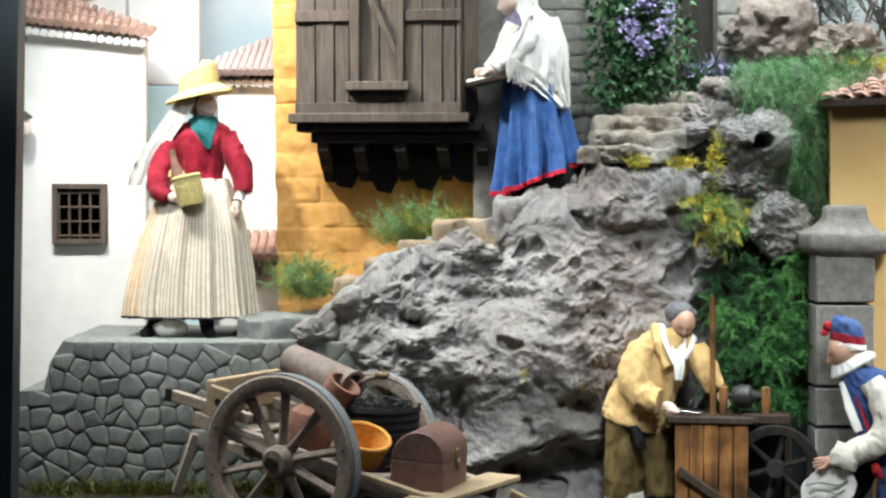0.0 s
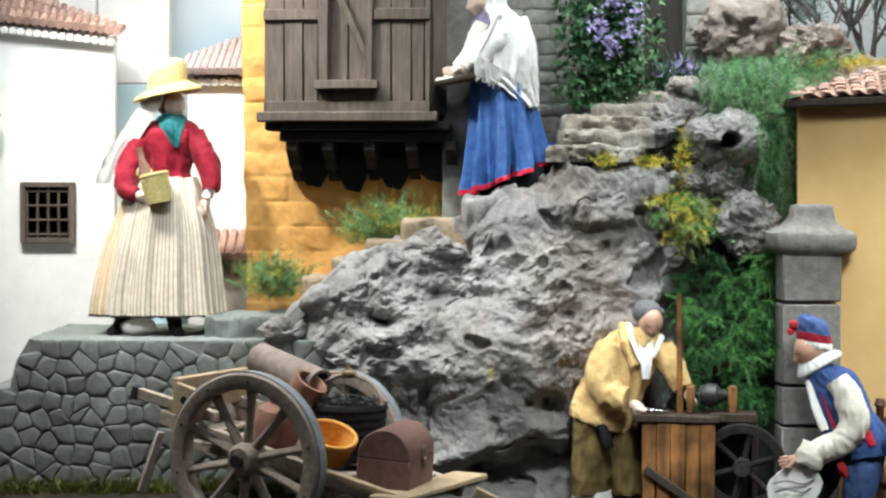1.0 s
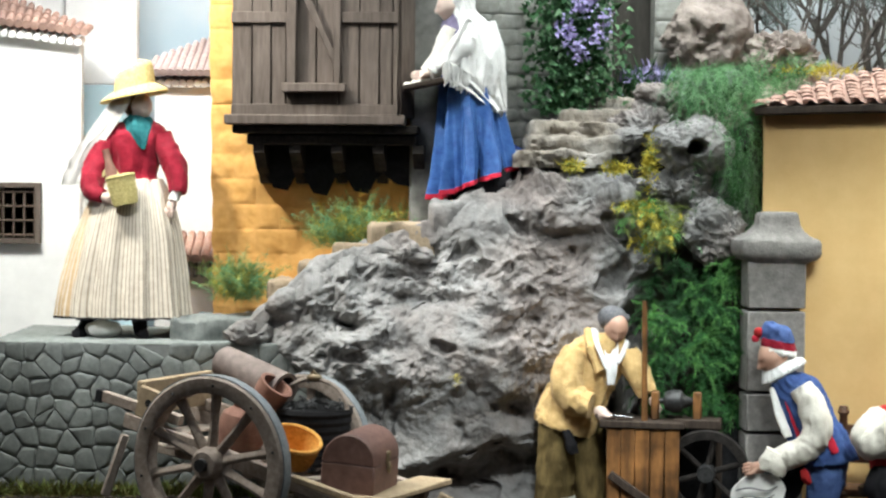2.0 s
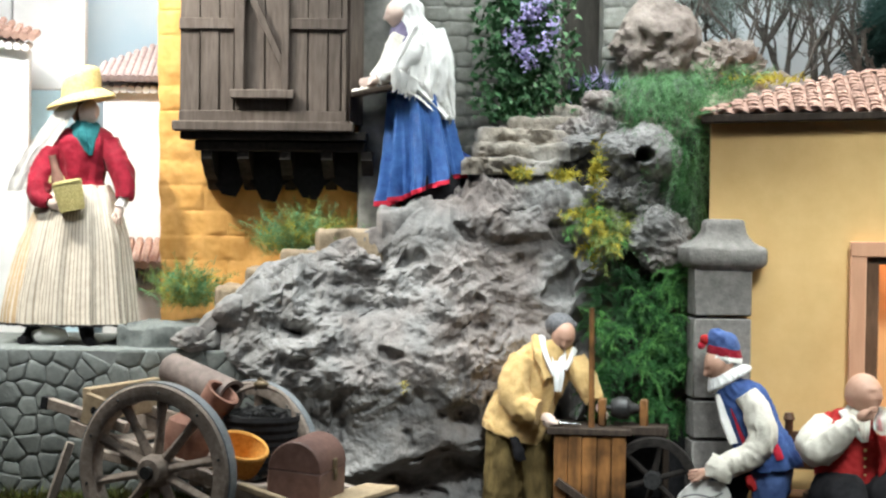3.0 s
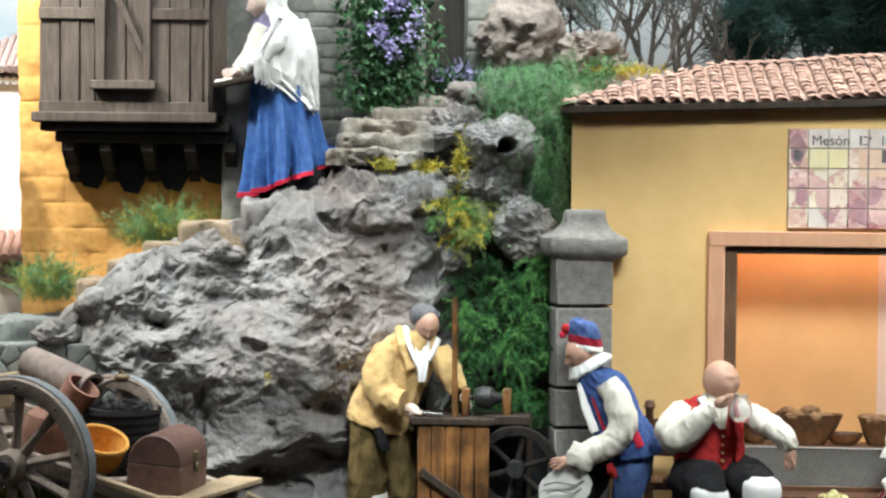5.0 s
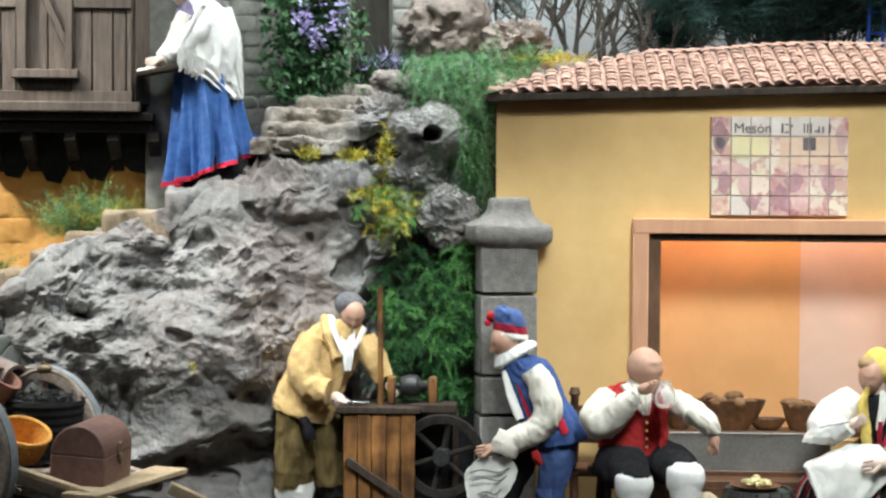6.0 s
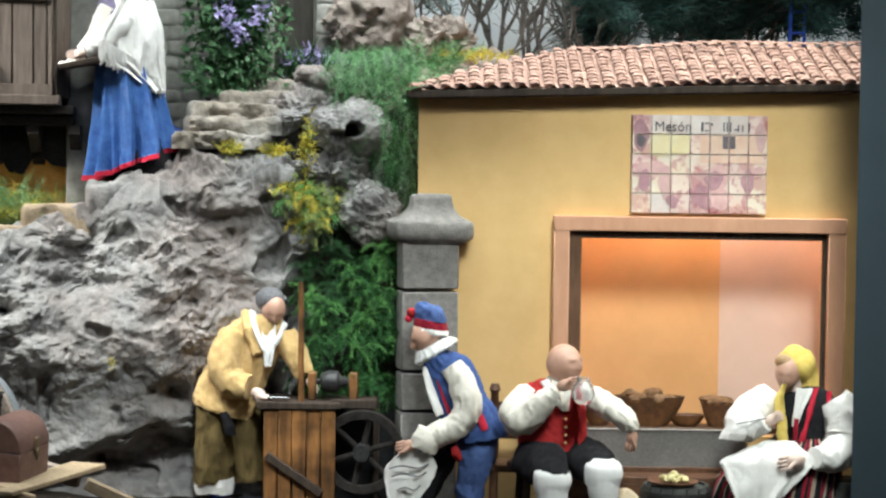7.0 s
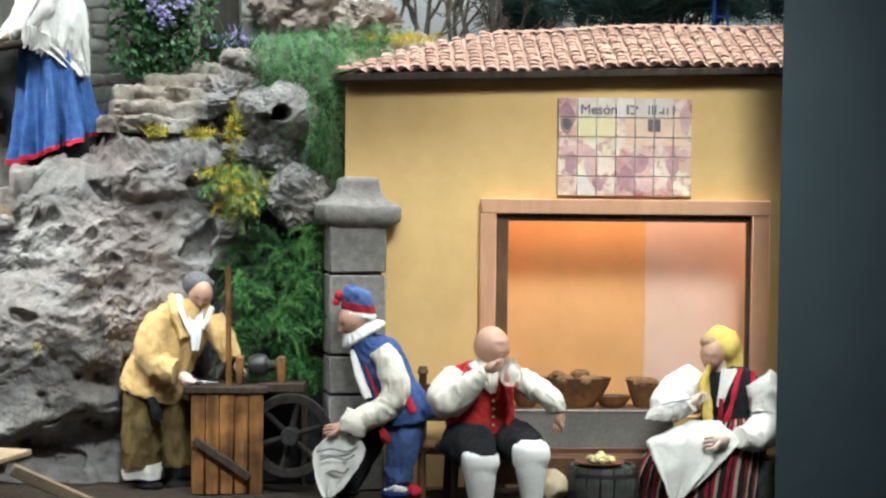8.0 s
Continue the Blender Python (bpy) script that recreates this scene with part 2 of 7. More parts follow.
def sky_paint():
    m = bpy.data.materials.new("sky_paint")
    m.use_nodes = True
    nt = m.node_tree
    b = nt.nodes["Principled BSDF"]
    tc = nt.nodes.new("ShaderNodeTexCoord")
    n = nt.nodes.new("ShaderNodeTexNoise")
    n.inputs["Scale"].default_value, n.inputs["Detail"].default_value = 3.2, 5
    nt.links.new(tc.outputs["Object"], n.inputs["Vector"])
    r = nt.nodes.new("ShaderNodeValToRGB")
    r.color_ramp.elements[0].position, r.color_ramp.elements[1].position = 0.38, 0.58
    r.color_ramp.elements[0].color, r.color_ramp.elements[1].color = (0.66, 0.79, 0.86, 1), (0.87, 0.89, 0.90, 1)
    nt.links.new(n.outputs["Fac"], r.inputs[0])
    nt.links.new(r.outputs[0], b.inputs["Base Color"])
    b.inputs["Roughness"].default_value = 0.95
    return m


M["sky"] = sky_paint()

bm = bmesh.new()
pts = []
for i in range(41):
    x = -1.25 + 3.2 * i / 40
    bend = max(0.0, abs(x - 0.35) - 1.1)
    pts.append((x, 3.34 - 1.4 * bend ** 1.5))
rows = [[bm.verts.new((x, y + d, z)) for x, y in pts] for d, z in ((0, -0.3), (0, 1.55), (0.02, 1.55), (0.02, -0.3))]
for a, b in zip(rows, rows[1:]):
    for i in range(40):
        bm.faces.new((a[i], a[i + 1], b[i + 1], b[i]))
solid("backdrop", bm, M["sky"], "pale blue painted sky with soft white clouds", "backdrop", kind="structure")

bm = bmesh.new()
NX, NY = 120, 60
grid = []
for j in range(NY + 1):
    row = []
    for i in range(NX + 1):
        x, y = -1.2 + 3.1 * i / NX, 2.2 + 1.15 * j / NY
        z = -0.03 + 0.03 * step(2.5, 2.68, y) * step(0.3, -0.2, x) + 0.004 * noise.noise((x * 25, y * 25, 0))
        row.append(bm.verts.new((x, y, z)))
    grid.append(row)
for j in range(NY):
    for i in range(NX):
        bm.faces.new((grid[j][i], grid[j][i + 1], grid[j + 1][i + 1], grid[j + 1][i]))
solid("ground", bm, M["earth"], "brown earth ground of the model village", "ground", kind="structure")

# the dark front of the case: two jambs, a sill and a header, with thickness
FR = 2.30


def quad_prism(bm, xz, y0, y1):
    a = [bm.verts.new((x, y0, z)) for x, z in xz]
    b = [bm.verts.new((x, y1, z)) for x, z in xz]
    bm.faces.new(a)
    bm.faces.new(b[::-1])
    for i in range(len(xz)):
        j = (i + 1) % len(xz)
        bm.faces.new((a[j], a[i], b[i], b[j]))


for name, xz in (("wall_left", [(-1.6, -1.0), (-0.5875, -1.0), (-0.525, 1.7), (-1.6, 1.7)]), ("wall_right", [(1.156, -1.0), (2.3, -1.0), (2.3, 1.7), (1.156, 1.7)]),
                 ("wall_sill", [(-0.5835, -1.0), (1.156, -1.0), (1.156, -0.12), (-0.565, -0.12)]), ("wall_header", [(-0.534, 1.30), (1.156, 1.30), (1.156, 1.7), (-0.525, 1.7)])):
    bm = bmesh.new()
    quad_prism(bm, xz, FR - 0.04, FR)
    if name == "wall_right":
        # the inner edge is bevelled
        for v in bm.verts:
            if v.co.x < 1.2 and v.co.y < FR - 0.01:
                v.co.x -= 0.0185
    solid(name, bm, M["frame_paint"], "dark blue-grey painted front panel of the display case", "panel", kind="structure", smooth=False)

for name, c, s in (("case_ceiling", (0.35, 2.85, 1.60), (3.3, 1.1, 0.03)), ("case_floor", (0.35, 2.85, -0.33), (3.3, 1.1, 0.03)), ("gallery_floor", (0.35, 0.65, -1.0), (3.4, 3.3, 0.04)), ("gallery_ceiling", (0.35, 0.65, 2.2), (3.4, 3.3, 0.04)),
                   ("wall_back", (0.35, -1.0, 0.6), (3.4, 0.04, 3.2)), ("wall_gallery_left", (-1.37, 0.65, 0.6), (0.04, 3.3, 3.2)), ("wall_gallery_right", (2.07, 0.65, 0.6), (0.04, 3.3, 3.2))):
    bm = bmesh.new()
    box(bm, c, s)
    solid(name, bm, M["gallery"], "plain grey painted surface of the exhibition room", "wall", kind="structure", smooth=False)


# ---- stonework helpers ----


def cells(x0, x1, z0, z1, size, seed, inside=None, stretch=1.0):
    """Uneven stone shapes that fill a rectangle: clipped Voronoi cells as lists of (x, z)."""
    rnd = random.Random(seed)
    nx, nz = max(1, round((x1 - x0) / (size * stretch))), max(1, round((z1 - z0) / size))
    seeds = []
    for j in range(nz):
        for i in range(nx):
            s = (x0 + (i + 0.5 + rnd.uniform(-0.46, 0.46) + 0.5 * (j % 2) - 0.25) * (x1 - x0) / nx, z0 + (j + 0.5 + rnd.uniform(-0.42, 0.42)) * (z1 - z0) / nz)
            seeds.append(s)
    out = []
    for a in seeds:
        poly = [(x0, z0), (x1, z0), (x1, z1), (x0, z1)]
        for b in seeds:
            if b is a or abs(b[0] - a[0]) > 4 * size * stretch or abs(b[1] - a[1]) > 4 * size:
                continue
            mx, mz, nx_, nz_ = (a[0] + b[0]) / 2, (a[1] + b[1]) / 2, b[0] - a[0], b[1] - a[1]
            new_poly = []
            for p, q in zip(poly, poly[1:] + poly[:1]):
                dp, dq = (p[0] - mx) * nx_ + (p[1] - mz) * nz_, (q[0] - mx) * nx_ + (q[1] - mz) * nz_
                if dp <= 0:
                    new_poly.append(p)
                if dp * dq < 0:
                    t = dp / (dp - dq)
                    new_poly.append((p[0] + (q[0] - p[0]) * t, p[1] + (q[1] - p[1]) * t))
            poly = new_poly
            if len(poly) < 3:
                break
        if len(poly) >= 3 and (inside is None or inside(sum(p[0] for p in poly) / len(poly), sum(p[1] for p in poly) / len(poly))):
            out.append(poly)
    return out


def rounded(poly, gap, k=1):
    """Shrinks a stone's outline by the joint and rounds its corners."""
    cx, cz = sum(p[0] for p in poly) / len(poly), sum(p[1] for p in poly) / len(poly)
    size = sum(math.hypot(p[0] - cx, p[1] - cz) for p in poly) / len(poly)
    f = max(0.3, 1 - gap / size)
    poly = [(cx + (x - cx) * f, cz + (z - cz) * f) for x, z in poly]
    for _ in range(k):
        out = []
        for p, q in zip(poly, poly[1:] + poly[:1]):
            if math.hypot(p[0] - q[0], p[1] - q[1]) < 0.002:
                out.append(p)
                continue
            out += [(p[0] * 0.86 + q[0] * 0.14, p[1] * 0.86 + q[1] * 0.14), (p[0] * 0.14 + q[0] * 0.86, p[1] * 0.14 + q[1] * 0.86)]
        poly = out
    return poly, (cx, cz)


def stone_piece(poly, gap, proud, deep, rnd, k=2):
    """One stone: its face domed and proud of the joints. y runs into the wall."""
    bm = bmesh.new()
    out, (cx, cz) = rounded(poly, gap, k)
    tilt, tz = rnd.uniform(-0.04, 0.04), rnd.uniform(-0.04, 0.04)
    rings = []
    for f, y in ((1.0, deep), (1.0, -proud * 0.35), (0.9, -proud * 0.85), (0.66, -proud)):
        rings.append([Vector((cx + (x - cx) * f, y + tilt * (x - cx) + tz * (z - cz) + (rnd.uniform(-1, 1) * proud * 0.12 if f < 0.95 else 0), cz + (z - cz) * f)) for x, z in out])
    loft(bm, rings, 0, (False, True))
    return bm


# ---- terrace wall of rough stones ----
WY = 2.70
WALL_TOP = [(-0.78, 0.09), (-0.665, 0.10), (-0.66, 0.158), (-0.617, 0.160), (-0.612, 0.20), (-0.590, 0.234), (-0.30, 0.232), (0.1, 0.232)]
terrace = thing("terrace_wall", "grey-green terrace wall of rough fitted stones", "wall", (0, WY, 0))
bm = bmesh.new()
top = [(x, lerp_list(WALL_TOP, x)) for x in [-0.78 + 0.01 * i for i in range(84)]]
f = [bm.verts.new((x, 0.0, z - 0.004)) for x, z in top]
g = [bm.verts.new((x, 0.30, z - 0.004)) for x, z in top]
lo = [bm.verts.new((x, 0.0, -0.05)) for x, z in top]
for i in range(len(top) - 1):
    bm.faces.new((lo[i], lo[i + 1], f[i + 1], f[i]))
    bm.faces.new((f[i], f[i + 1], g[i + 1], g[i]))
part("core", bm, M["mortar"], terrace, "darker recessed mortar")
bm = bmesh.new()
rows = []
for j in range(16):
    rows.append([bm.verts.new((x, 0.0005 + 0.32 * j / 15, z + (0.0005 if j else -0.003) + 0.0025 * noise.noise((x * 40, j * 0.9, 3)))) for x, z in top[17:]])
for a, b in zip(rows, rows[1:]):
    for i in range(len(a) - 1):
        bm.faces.new((a[i], a[i + 1], b[i + 1], b[i]))
part("coping", bm, M["wall_stone"], terrace)

# ---- yellow house with the wooden balcony ----
house = thing("balcony_house", "old yellow plastered house with a closed wooden balcony", "house", (-0.272, 2.90, 0.2), -10)
bm = bmesh.new()
NXH, NZH = 150, 260
g = []
for j in range(NZH + 1):
    row = []
    for i in range(NXH + 1):
        x, z = 0.40 * i / NXH, 0.75 * j / NZH
        lean = -0.012 * z / 0.6 + (0.0025 * noise.noise((3, z * 30, 1)) if i == 0 else 0)
        d = 0.0035 * noise.fractal((x * 22, z * 22, 5), 0.8, 2.1, 4) + 0.002 * noise.noise((x * 9, z * 38, 7))
        # faint joints of the blocks under the worn plaster
        course = math.floor(z / 0.041)
        off = min(z % 0.041, 0.041 - z % 0.041)
        xx = (x + 0.037 * (course % 2)) % 0.074
        gap = min(off, min(xx, 0.074 - xx))
        wear = clamp(0.5 + 1.6 * noise.noise((x * 11, 2, z * 11)))
        d += 0.0022 * wear * math.exp(-((gap / 0.0022) ** 2))
        row.append(bm.verts.new((x + lean * (1 - x / 0.4), d, z)))
    g.append(row)
for j in range(NZH):
    for i in range(NXH):
        bm.faces.new((g[j][i], g[j][i + 1], g[j + 1][i + 1], g[j + 1][i]))
back = [bm.verts.new((r[0].co.x + 0.004, 0.3, r[0].co.z)) for r in g]
for j in range(NZH):
    bm.faces.new((back[j], g[j][0], g[j + 1][0], back[j + 1]))
part("wall", bm, M["house_yellow"], house)

# ---- white village houses behind ----


def plaster_box(x0, x1, z0, z1, depth):
    bm = bmesh.new()
    box(bm, ((x0 + x1) / 2, depth / 2, (z0 + z1) / 2), (x1 - x0, depth, z1 - z0), bevel=0.003)
    return bm


def eave_tiles(house_ob, x0, x1, z, n, r, mats):
    """The row of tile ends and the white moulding under an eave."""
    bm = bmesh.new()
    for i in range(n):
        x = x0 + (i + 0.5) * (x1 - x0) / n
        tube(bm, [(x, -0.016, z - 0.004), (x, 0.02, z + 0.004)], r, 8)
    part("eave_tiles", bm, mats, house_ob)


white_house = thing("white_house", "white plastered village house with a red tiled roof", "house", (-0.511, 3.0, 0))
bm = plaster_box(-0.55, 0.0, 0.0, 0.717, 0.03)
for v in bm.verts:
    if v.co.z > 0.5:
        v.co.z -= 0.11 * v.co.x
part("wall", bm, M["white_plaster"], white_house)
for i in range(40):
    x = -0.545 + 0.0139 * i
    z = 0.722 - 0.11 * x
    bm = bmesh.new()
    tube(bm, [(x, -0.017, z - 0.006), (x, 0.02, z + 0.002)], 0.0066, 8)
    part("eave_tile", bm, M["white_plaster"], white_house)
bm = bmesh.new()
loft(bm, [[Vector((x, -0.016, z + 0.003)), Vector((x - 0.01, yr, zr)), Vector((x - 0.08, 0.14, z))] for x, z, yr, zr in ((-0.55, 0.791, 0.12, 0.850), (-0.145, 0.746, 0.12, 0.806), (0.008, 0.729, 0.03, 0.742))])
white_roof = part("roof", bm, M["roof_tile"], white_house, "red clay roof tiles")
for i in range(41):
    x = -0.548 + 0.0139 * i
    w = clamp((0.02 - x) / 0.16)
    z = 0.735 - 0.11 * x
    for j in range(3):
        bm = bmesh.new()
        a, b = j / 3, (j + 1.15) / 3
        tube(bm, [(x - 0.02 * w * a, -0.020 + (0.06 + 0.07 * w) * a, z + (0.012 + 0.048 * w) * a), (x - 0.02 * w * b, -0.020 + (0.06 + 0.07 * w) * b, z + (0.010 + 0.048 * w) * b)], [0.0074, 0.0060], 8)
        part("roof_tile", bm, M["roof_tile"], white_roof)
# upper storey set back behind the roof
bm = bmesh.new()
box(bm, (-0.289, 0.20, 0.84), (0.462, 0.10, 0.22), bevel=0.003)
part("upper_wall", bm, M["white_plaster"], white_house)
# tall side wing: white above, pale blue below
bm = bmesh.new()
box(bm, (0.010, 0.155, 0.829), (0.128, 0.030, 0.346), bevel=0.002)
part("wing_wall", bm, M["white_plaster"], white_house, "white plastered wall of the tall side wing")
bm = bmesh.new()
box(bm, (0.009, 0.155, 0.429), (0.126, 0.030, 0.452), bevel=0.002)
part("wing_wall", bm, M["pale_blue_plaster"], white_house, "pale blue painted lower wall")
bm = bmesh.new()
box(bm, (-0.132, 0.148, 0.835), (0.036, 0.008, 0.05), bevel=0.001)
part("upper_window", bm, M["dark_wood"], white_house, "small dark wooden window")
window = part("window", plaster_box(-0.159, -0.066, 0.374, 0.478, 0.006), M["dark_wood"], white_house, "small dark wooden window with a lattice")


# ---- rock masses ----


def crust(p, big, lump, fine, seed):
    """Relief of weathered tuff: broad swells, low lumps with creases between, sharp-edged pits and grit."""
    q = Vector((p[0] + seed, p[1], p[2]))
    a = q + noise.noise_vector(q * 12) * 0.010
    rough = clamp(0.48 + 2.0 * noise.noise(q * 6.5 + Vector((3, 1, 5))), 0.08, 1.0)
    d1 = noise.voronoi(a * 11.5)[0]
    l1 = 1 - min(1.0, d1[0] * 1.1) ** 2
    h = big * noise.fractal(q * 6, 1.0, 2.1, 2)
    h += lump * (0.55 * (l1 - 0.62) + (0.36 + 0.52 * rough) * noise.fractal(a * 24, 0.90, 2.1, 4))
    h += fine * noise.fractal(q * 180, 0.6, 2.0, 3) * (0.5 + rough)
    pit = noise.noise(a * 20 + Vector((9, 4, 2))) + 0.35 * noise.noise(a * 50)
    h -= lump * 0.75 * step(0.37, 0.58, pit)
    pit = noise.noise(a * 46 + Vector((2, 8, 6))) + 0.3 * noise.noise(a * 95)
    h -= lump * 0.36 * (0.10 + 0.90 * rough) * step(0.33, 0.45, pit)
    return h


def rock_sheet(name, nu, nv, shape, way, relief, seed, material, label, category="rock", wobble=0.007, calm=None):
    bm = bmesh.new()
    rows = []
    for j in range(nv + 1):
        row = []
        for i in range(nu + 1):
            p = Vector(shape(i / nu, j / nv))
            w = Vector(way(i / nu, j / nv)).normalized()
            still = calm(p) if calm else 1.0
            h = crust(p, *relief, seed) * still
            o = noise.noise_vector(p * 16 + Vector((seed, 0, 0))) * wobble * still
            row.append(bm.verts.new(p + w * h + o))
        rows.append(row)
    for a, b in zip(rows, rows[1:]):
        for i in range(nu):
            bm.faces.new((a[i], a[i + 1], b[i + 1], b[i]))
    for _ in range(1):
        bmesh.ops.smooth_vert(bm, verts=bm.verts, factor=0.5, use_axis_x=True, use_axis_y=True, use_axis_z=True)
    return solid(name, bm, material, label, category)


# treads beside the yellow house: left end, right end, height
TREADS = [(-0.173, -0.120, 0.327), (-0.126, -0.066, 0.357), (-0.072, -0.011, 0.386), (-0.017, 0.090, 0.419), (0.080, 0.20, 0.4525)]
HILL_TOP = [(-0.36, 0.225), (-0.26, 0.245), (-0.20, 0.272), (-0.176, 0.290)]
for x0, x1, z in TREADS:
    HILL_TOP += [(x0 + 0.004, z - 0.034), (x0 + 0.030, z - 0.016)]
HILL_TOP += [(0.145, 0.446), (0.186, 0.448), (0.202, 0.464), (0.228, 0.486), (0.285, 0.494), (0.418, 0.496), (0.442, 0.462), (0.462, 0.40), (0.49, 0.30)]
LEDGE = [(-0.12, 0.06), (0.0, 0.045), (0.08, 0.055), (0.15, 0.070), (0.22, 0.10), (0.32, 0.10), (0.5, 0.14)]
HOLLOWS = [(0.075, 0.190, 0.075, 0.045, -0.030), (0.10, 0.035, 0.034, 0.020, 0.05), (0.19, 0.065, 0.030, 0.022, 0.06), (0.25, 0.02, 0.04, 0.03, 0.06), (0.045, 0.0, 0.05, 0.025, 0.03), (0.215, 0.135, 0.026, 0.018, 0.035), (0.165, 0.02, 0.05, 0.025, 0.04), (-0.045, 0.262, 0.030, 0.014, 0.035), (0.075, 0.30, 0.05, 0.012, 0.02), (0.30, 0.405, 0.05, 0.010, 0.018)]


def hill_shape(u, v):
    x = -0.36 + 0.84 * u
    zt = lerp_list(HILL_TOP, x)
    if v < 0.72:
        z = -0.06 + (zt + 0.06) * v / 0.72
        # the seam where the rock runs over the terrace wall
        seam = lerp_list([(-0.05, -0.02), (0.06, -0.055), (0.13, -0.10), (0.19, -0.145), (0.235, -0.21), (0.30, -0.36), (0.6, -0.6)], z)
        left = step(seam + 0.07, seam - 0.05, x)
        right = 0.6 * step(0.41, 0.48, x) * step(0.52, 0.30, z) + 0.45 * step(0.24, 0.40, x) * step(0.30, 0.10, z) + 0.7 * step(0.35, 0.43, x) * step(0.37, 0.25, z)
        y = 2.62 + 0.20 * z - 0.045 * math.exp(-((x - 0.32) / 0.10) ** 2 - ((z - 0.47) / 0.07) ** 2) + 0.11 * left + 0.13 * right + 0.03 * step(0.7, 1.0, z / zt)
        low = lerp_list(LEDGE, x) + 0.012 * noise.noise((x * 30, 4, z * 20))
        y += (0.038 + 0.030 * step(0.05, 0.14, x)) * step(low + 0.010, low - 0.045, z)
        for cx, cz, sx, sz, deep in HOLLOWS:
            y += deep * math.exp(-((x - cx) / sx) ** 2 - ((z - cz) / sz) ** 2)
        return x, y, z
    k = (v - 0.72) / 0.28
    y1 = hill_shape(u, 0.7199)[1]
    return x, y1 + (2.90 - y1) * k, zt - 0.012 * k + 0.008 * math.sin(math.pi * min(1, k * 3))


def hill_calm(p):
    """Lower relief along the top edge, beside the treads."""
    near = step(lerp_list(HILL_TOP, p[0]) - 0.035, lerp_list(HILL_TOP, p[0]) - 0.005, p[2])
    return 1 - 0.55 * near * step(0.13, 0.06, p[0])


rock_sheet("rock_outcrop", 600, 480, hill_shape, lambda u, v: (0, -1, 0.15) if v < 0.68 else (0, -0.5, 1) if v < 0.74 else (0, -0.1, 0.5), (0.042, 0.023, 0.0012), 0.0, M["rock"], "large grey weathered rock outcrop beside the stone steps", calm=hill_calm)


def cliff_shape(u, v):
    x = 0.36 + 0.30 * u
    z = -0.06 + 0.63 * min(1, v / 0.8)
    k = max(0, (v - 0.8) / 0.2)
    return x, 2.735 + 0.04 * z + 0.15 * k + 0.13 * step(0.50, 0.40, z) * (1 - k), z + 0.02 * k


rock_sheet("cliff", 130, 220, cliff_shape, lambda u, v: (0, -1, 0.1) if v < 0.8 else (0, -0.3, 1), (0.02, 0.03, 0.004), 5.0, M["rock_dark"], "rock cliff hung with green plants, shade in its dark colour")


def boulder(name, c, r, seed, material, label, n=70, relief=(0.014, 0.022, 0.006), m=None, hole=None):
    bm = bmesh.new()
    vs = ball(bm, (0, 0, 0), 1.0, 0, n)
    for v in vs:
        d = v.co.normalized()
        p = Vector((d.x * r[0], d.y * r[1], d.z * r[2]))
        if m is not None:
            p = m @ p
        w = p + Vector(c)
        v.co = w + d * crust(w, *relief, seed) + noise.noise_vector(w * 25) * 0.006
        if hole:
            far = math.hypot(v.co.x - hole[0], (v.co.z - hole[2]) * 1.15)
            if v.co.y < c[1]:
                v.co.y += hole[4] * math.exp(-((far / hole[3]) ** 8))
    return solid(name, bm, material, label, "rock")


boulder("boulder", (0.486, 2.69, 0.543), (0.064, 0.045, 0.048), 3.0, M["rock"], "pitted grey rock with a dark hole", 150, (0.012, 0.024, 0.003), None, (0.485, 2.66, 0.541, 0.0125, 0.10))
boulder("boulder", (0.508, 2.70, 0.468), (0.046, 0.036, 0.050), 13.0, M["rock"], "rough grey rock half covered by hanging grass", 100, (0.014, 0.034, 0.004))
boulder("boulder", (0.512, 2.665, 0.410), (0.044, 0.030, 0.046), 17.0, M["rock"], "rough grey rock above the feathery bush", 100, (0.016, 0.014, 0.003))
boulder("boulder", (0.438, 2.775, 0.622), (0.042, 0.03, 0.027), 4.0, M["rock"], "rounded grey boulder beside the steps", 80, (0.020, 0.020, 0.002))
boulder("boulder", (0.462, 2.70, 0.466), (0.044, 0.04, 0.046), 31.0, M["rock"], "rough grey rock beside the hanging grass", 100, (0.012, 0.030, 0.004))
boulder("boulder", (0.428, 2.775, 0.566), (0.062, 0.045, 0.040), 6.0, M["rock"], "rough grey rock beside the steps", 110, (0.014, 0.026, 0.003))
boulder("boulder", (0.545, 2.87, 0.725), (0.068, 0.05, 0.080), 7.0, M["rock_brown"], "brown weathered boulder on the hilltop", 110, (0.016, 0.020, 0.003))
boulder("boulder", (0.53, 2.82, 0.60), (0.12, 0.07, 0.045), 8.0, M["rock_brown"], "brown rock under the hanging grass", 80)
boulder("boulder", (0.66, 2.86, 0.70), (0.05, 0.04, 0.03), 9.0, M["rock_brown"], "brown weathered boulder on the hilltop", 90, (0.014, 0.03, 0.004))
boulder("boulder", (0.70, 2.92, 0.60), (0.25, 0.10, 0.09), 10.0, M["rock_brown"], "earthy rise behind the tavern roof", 80)

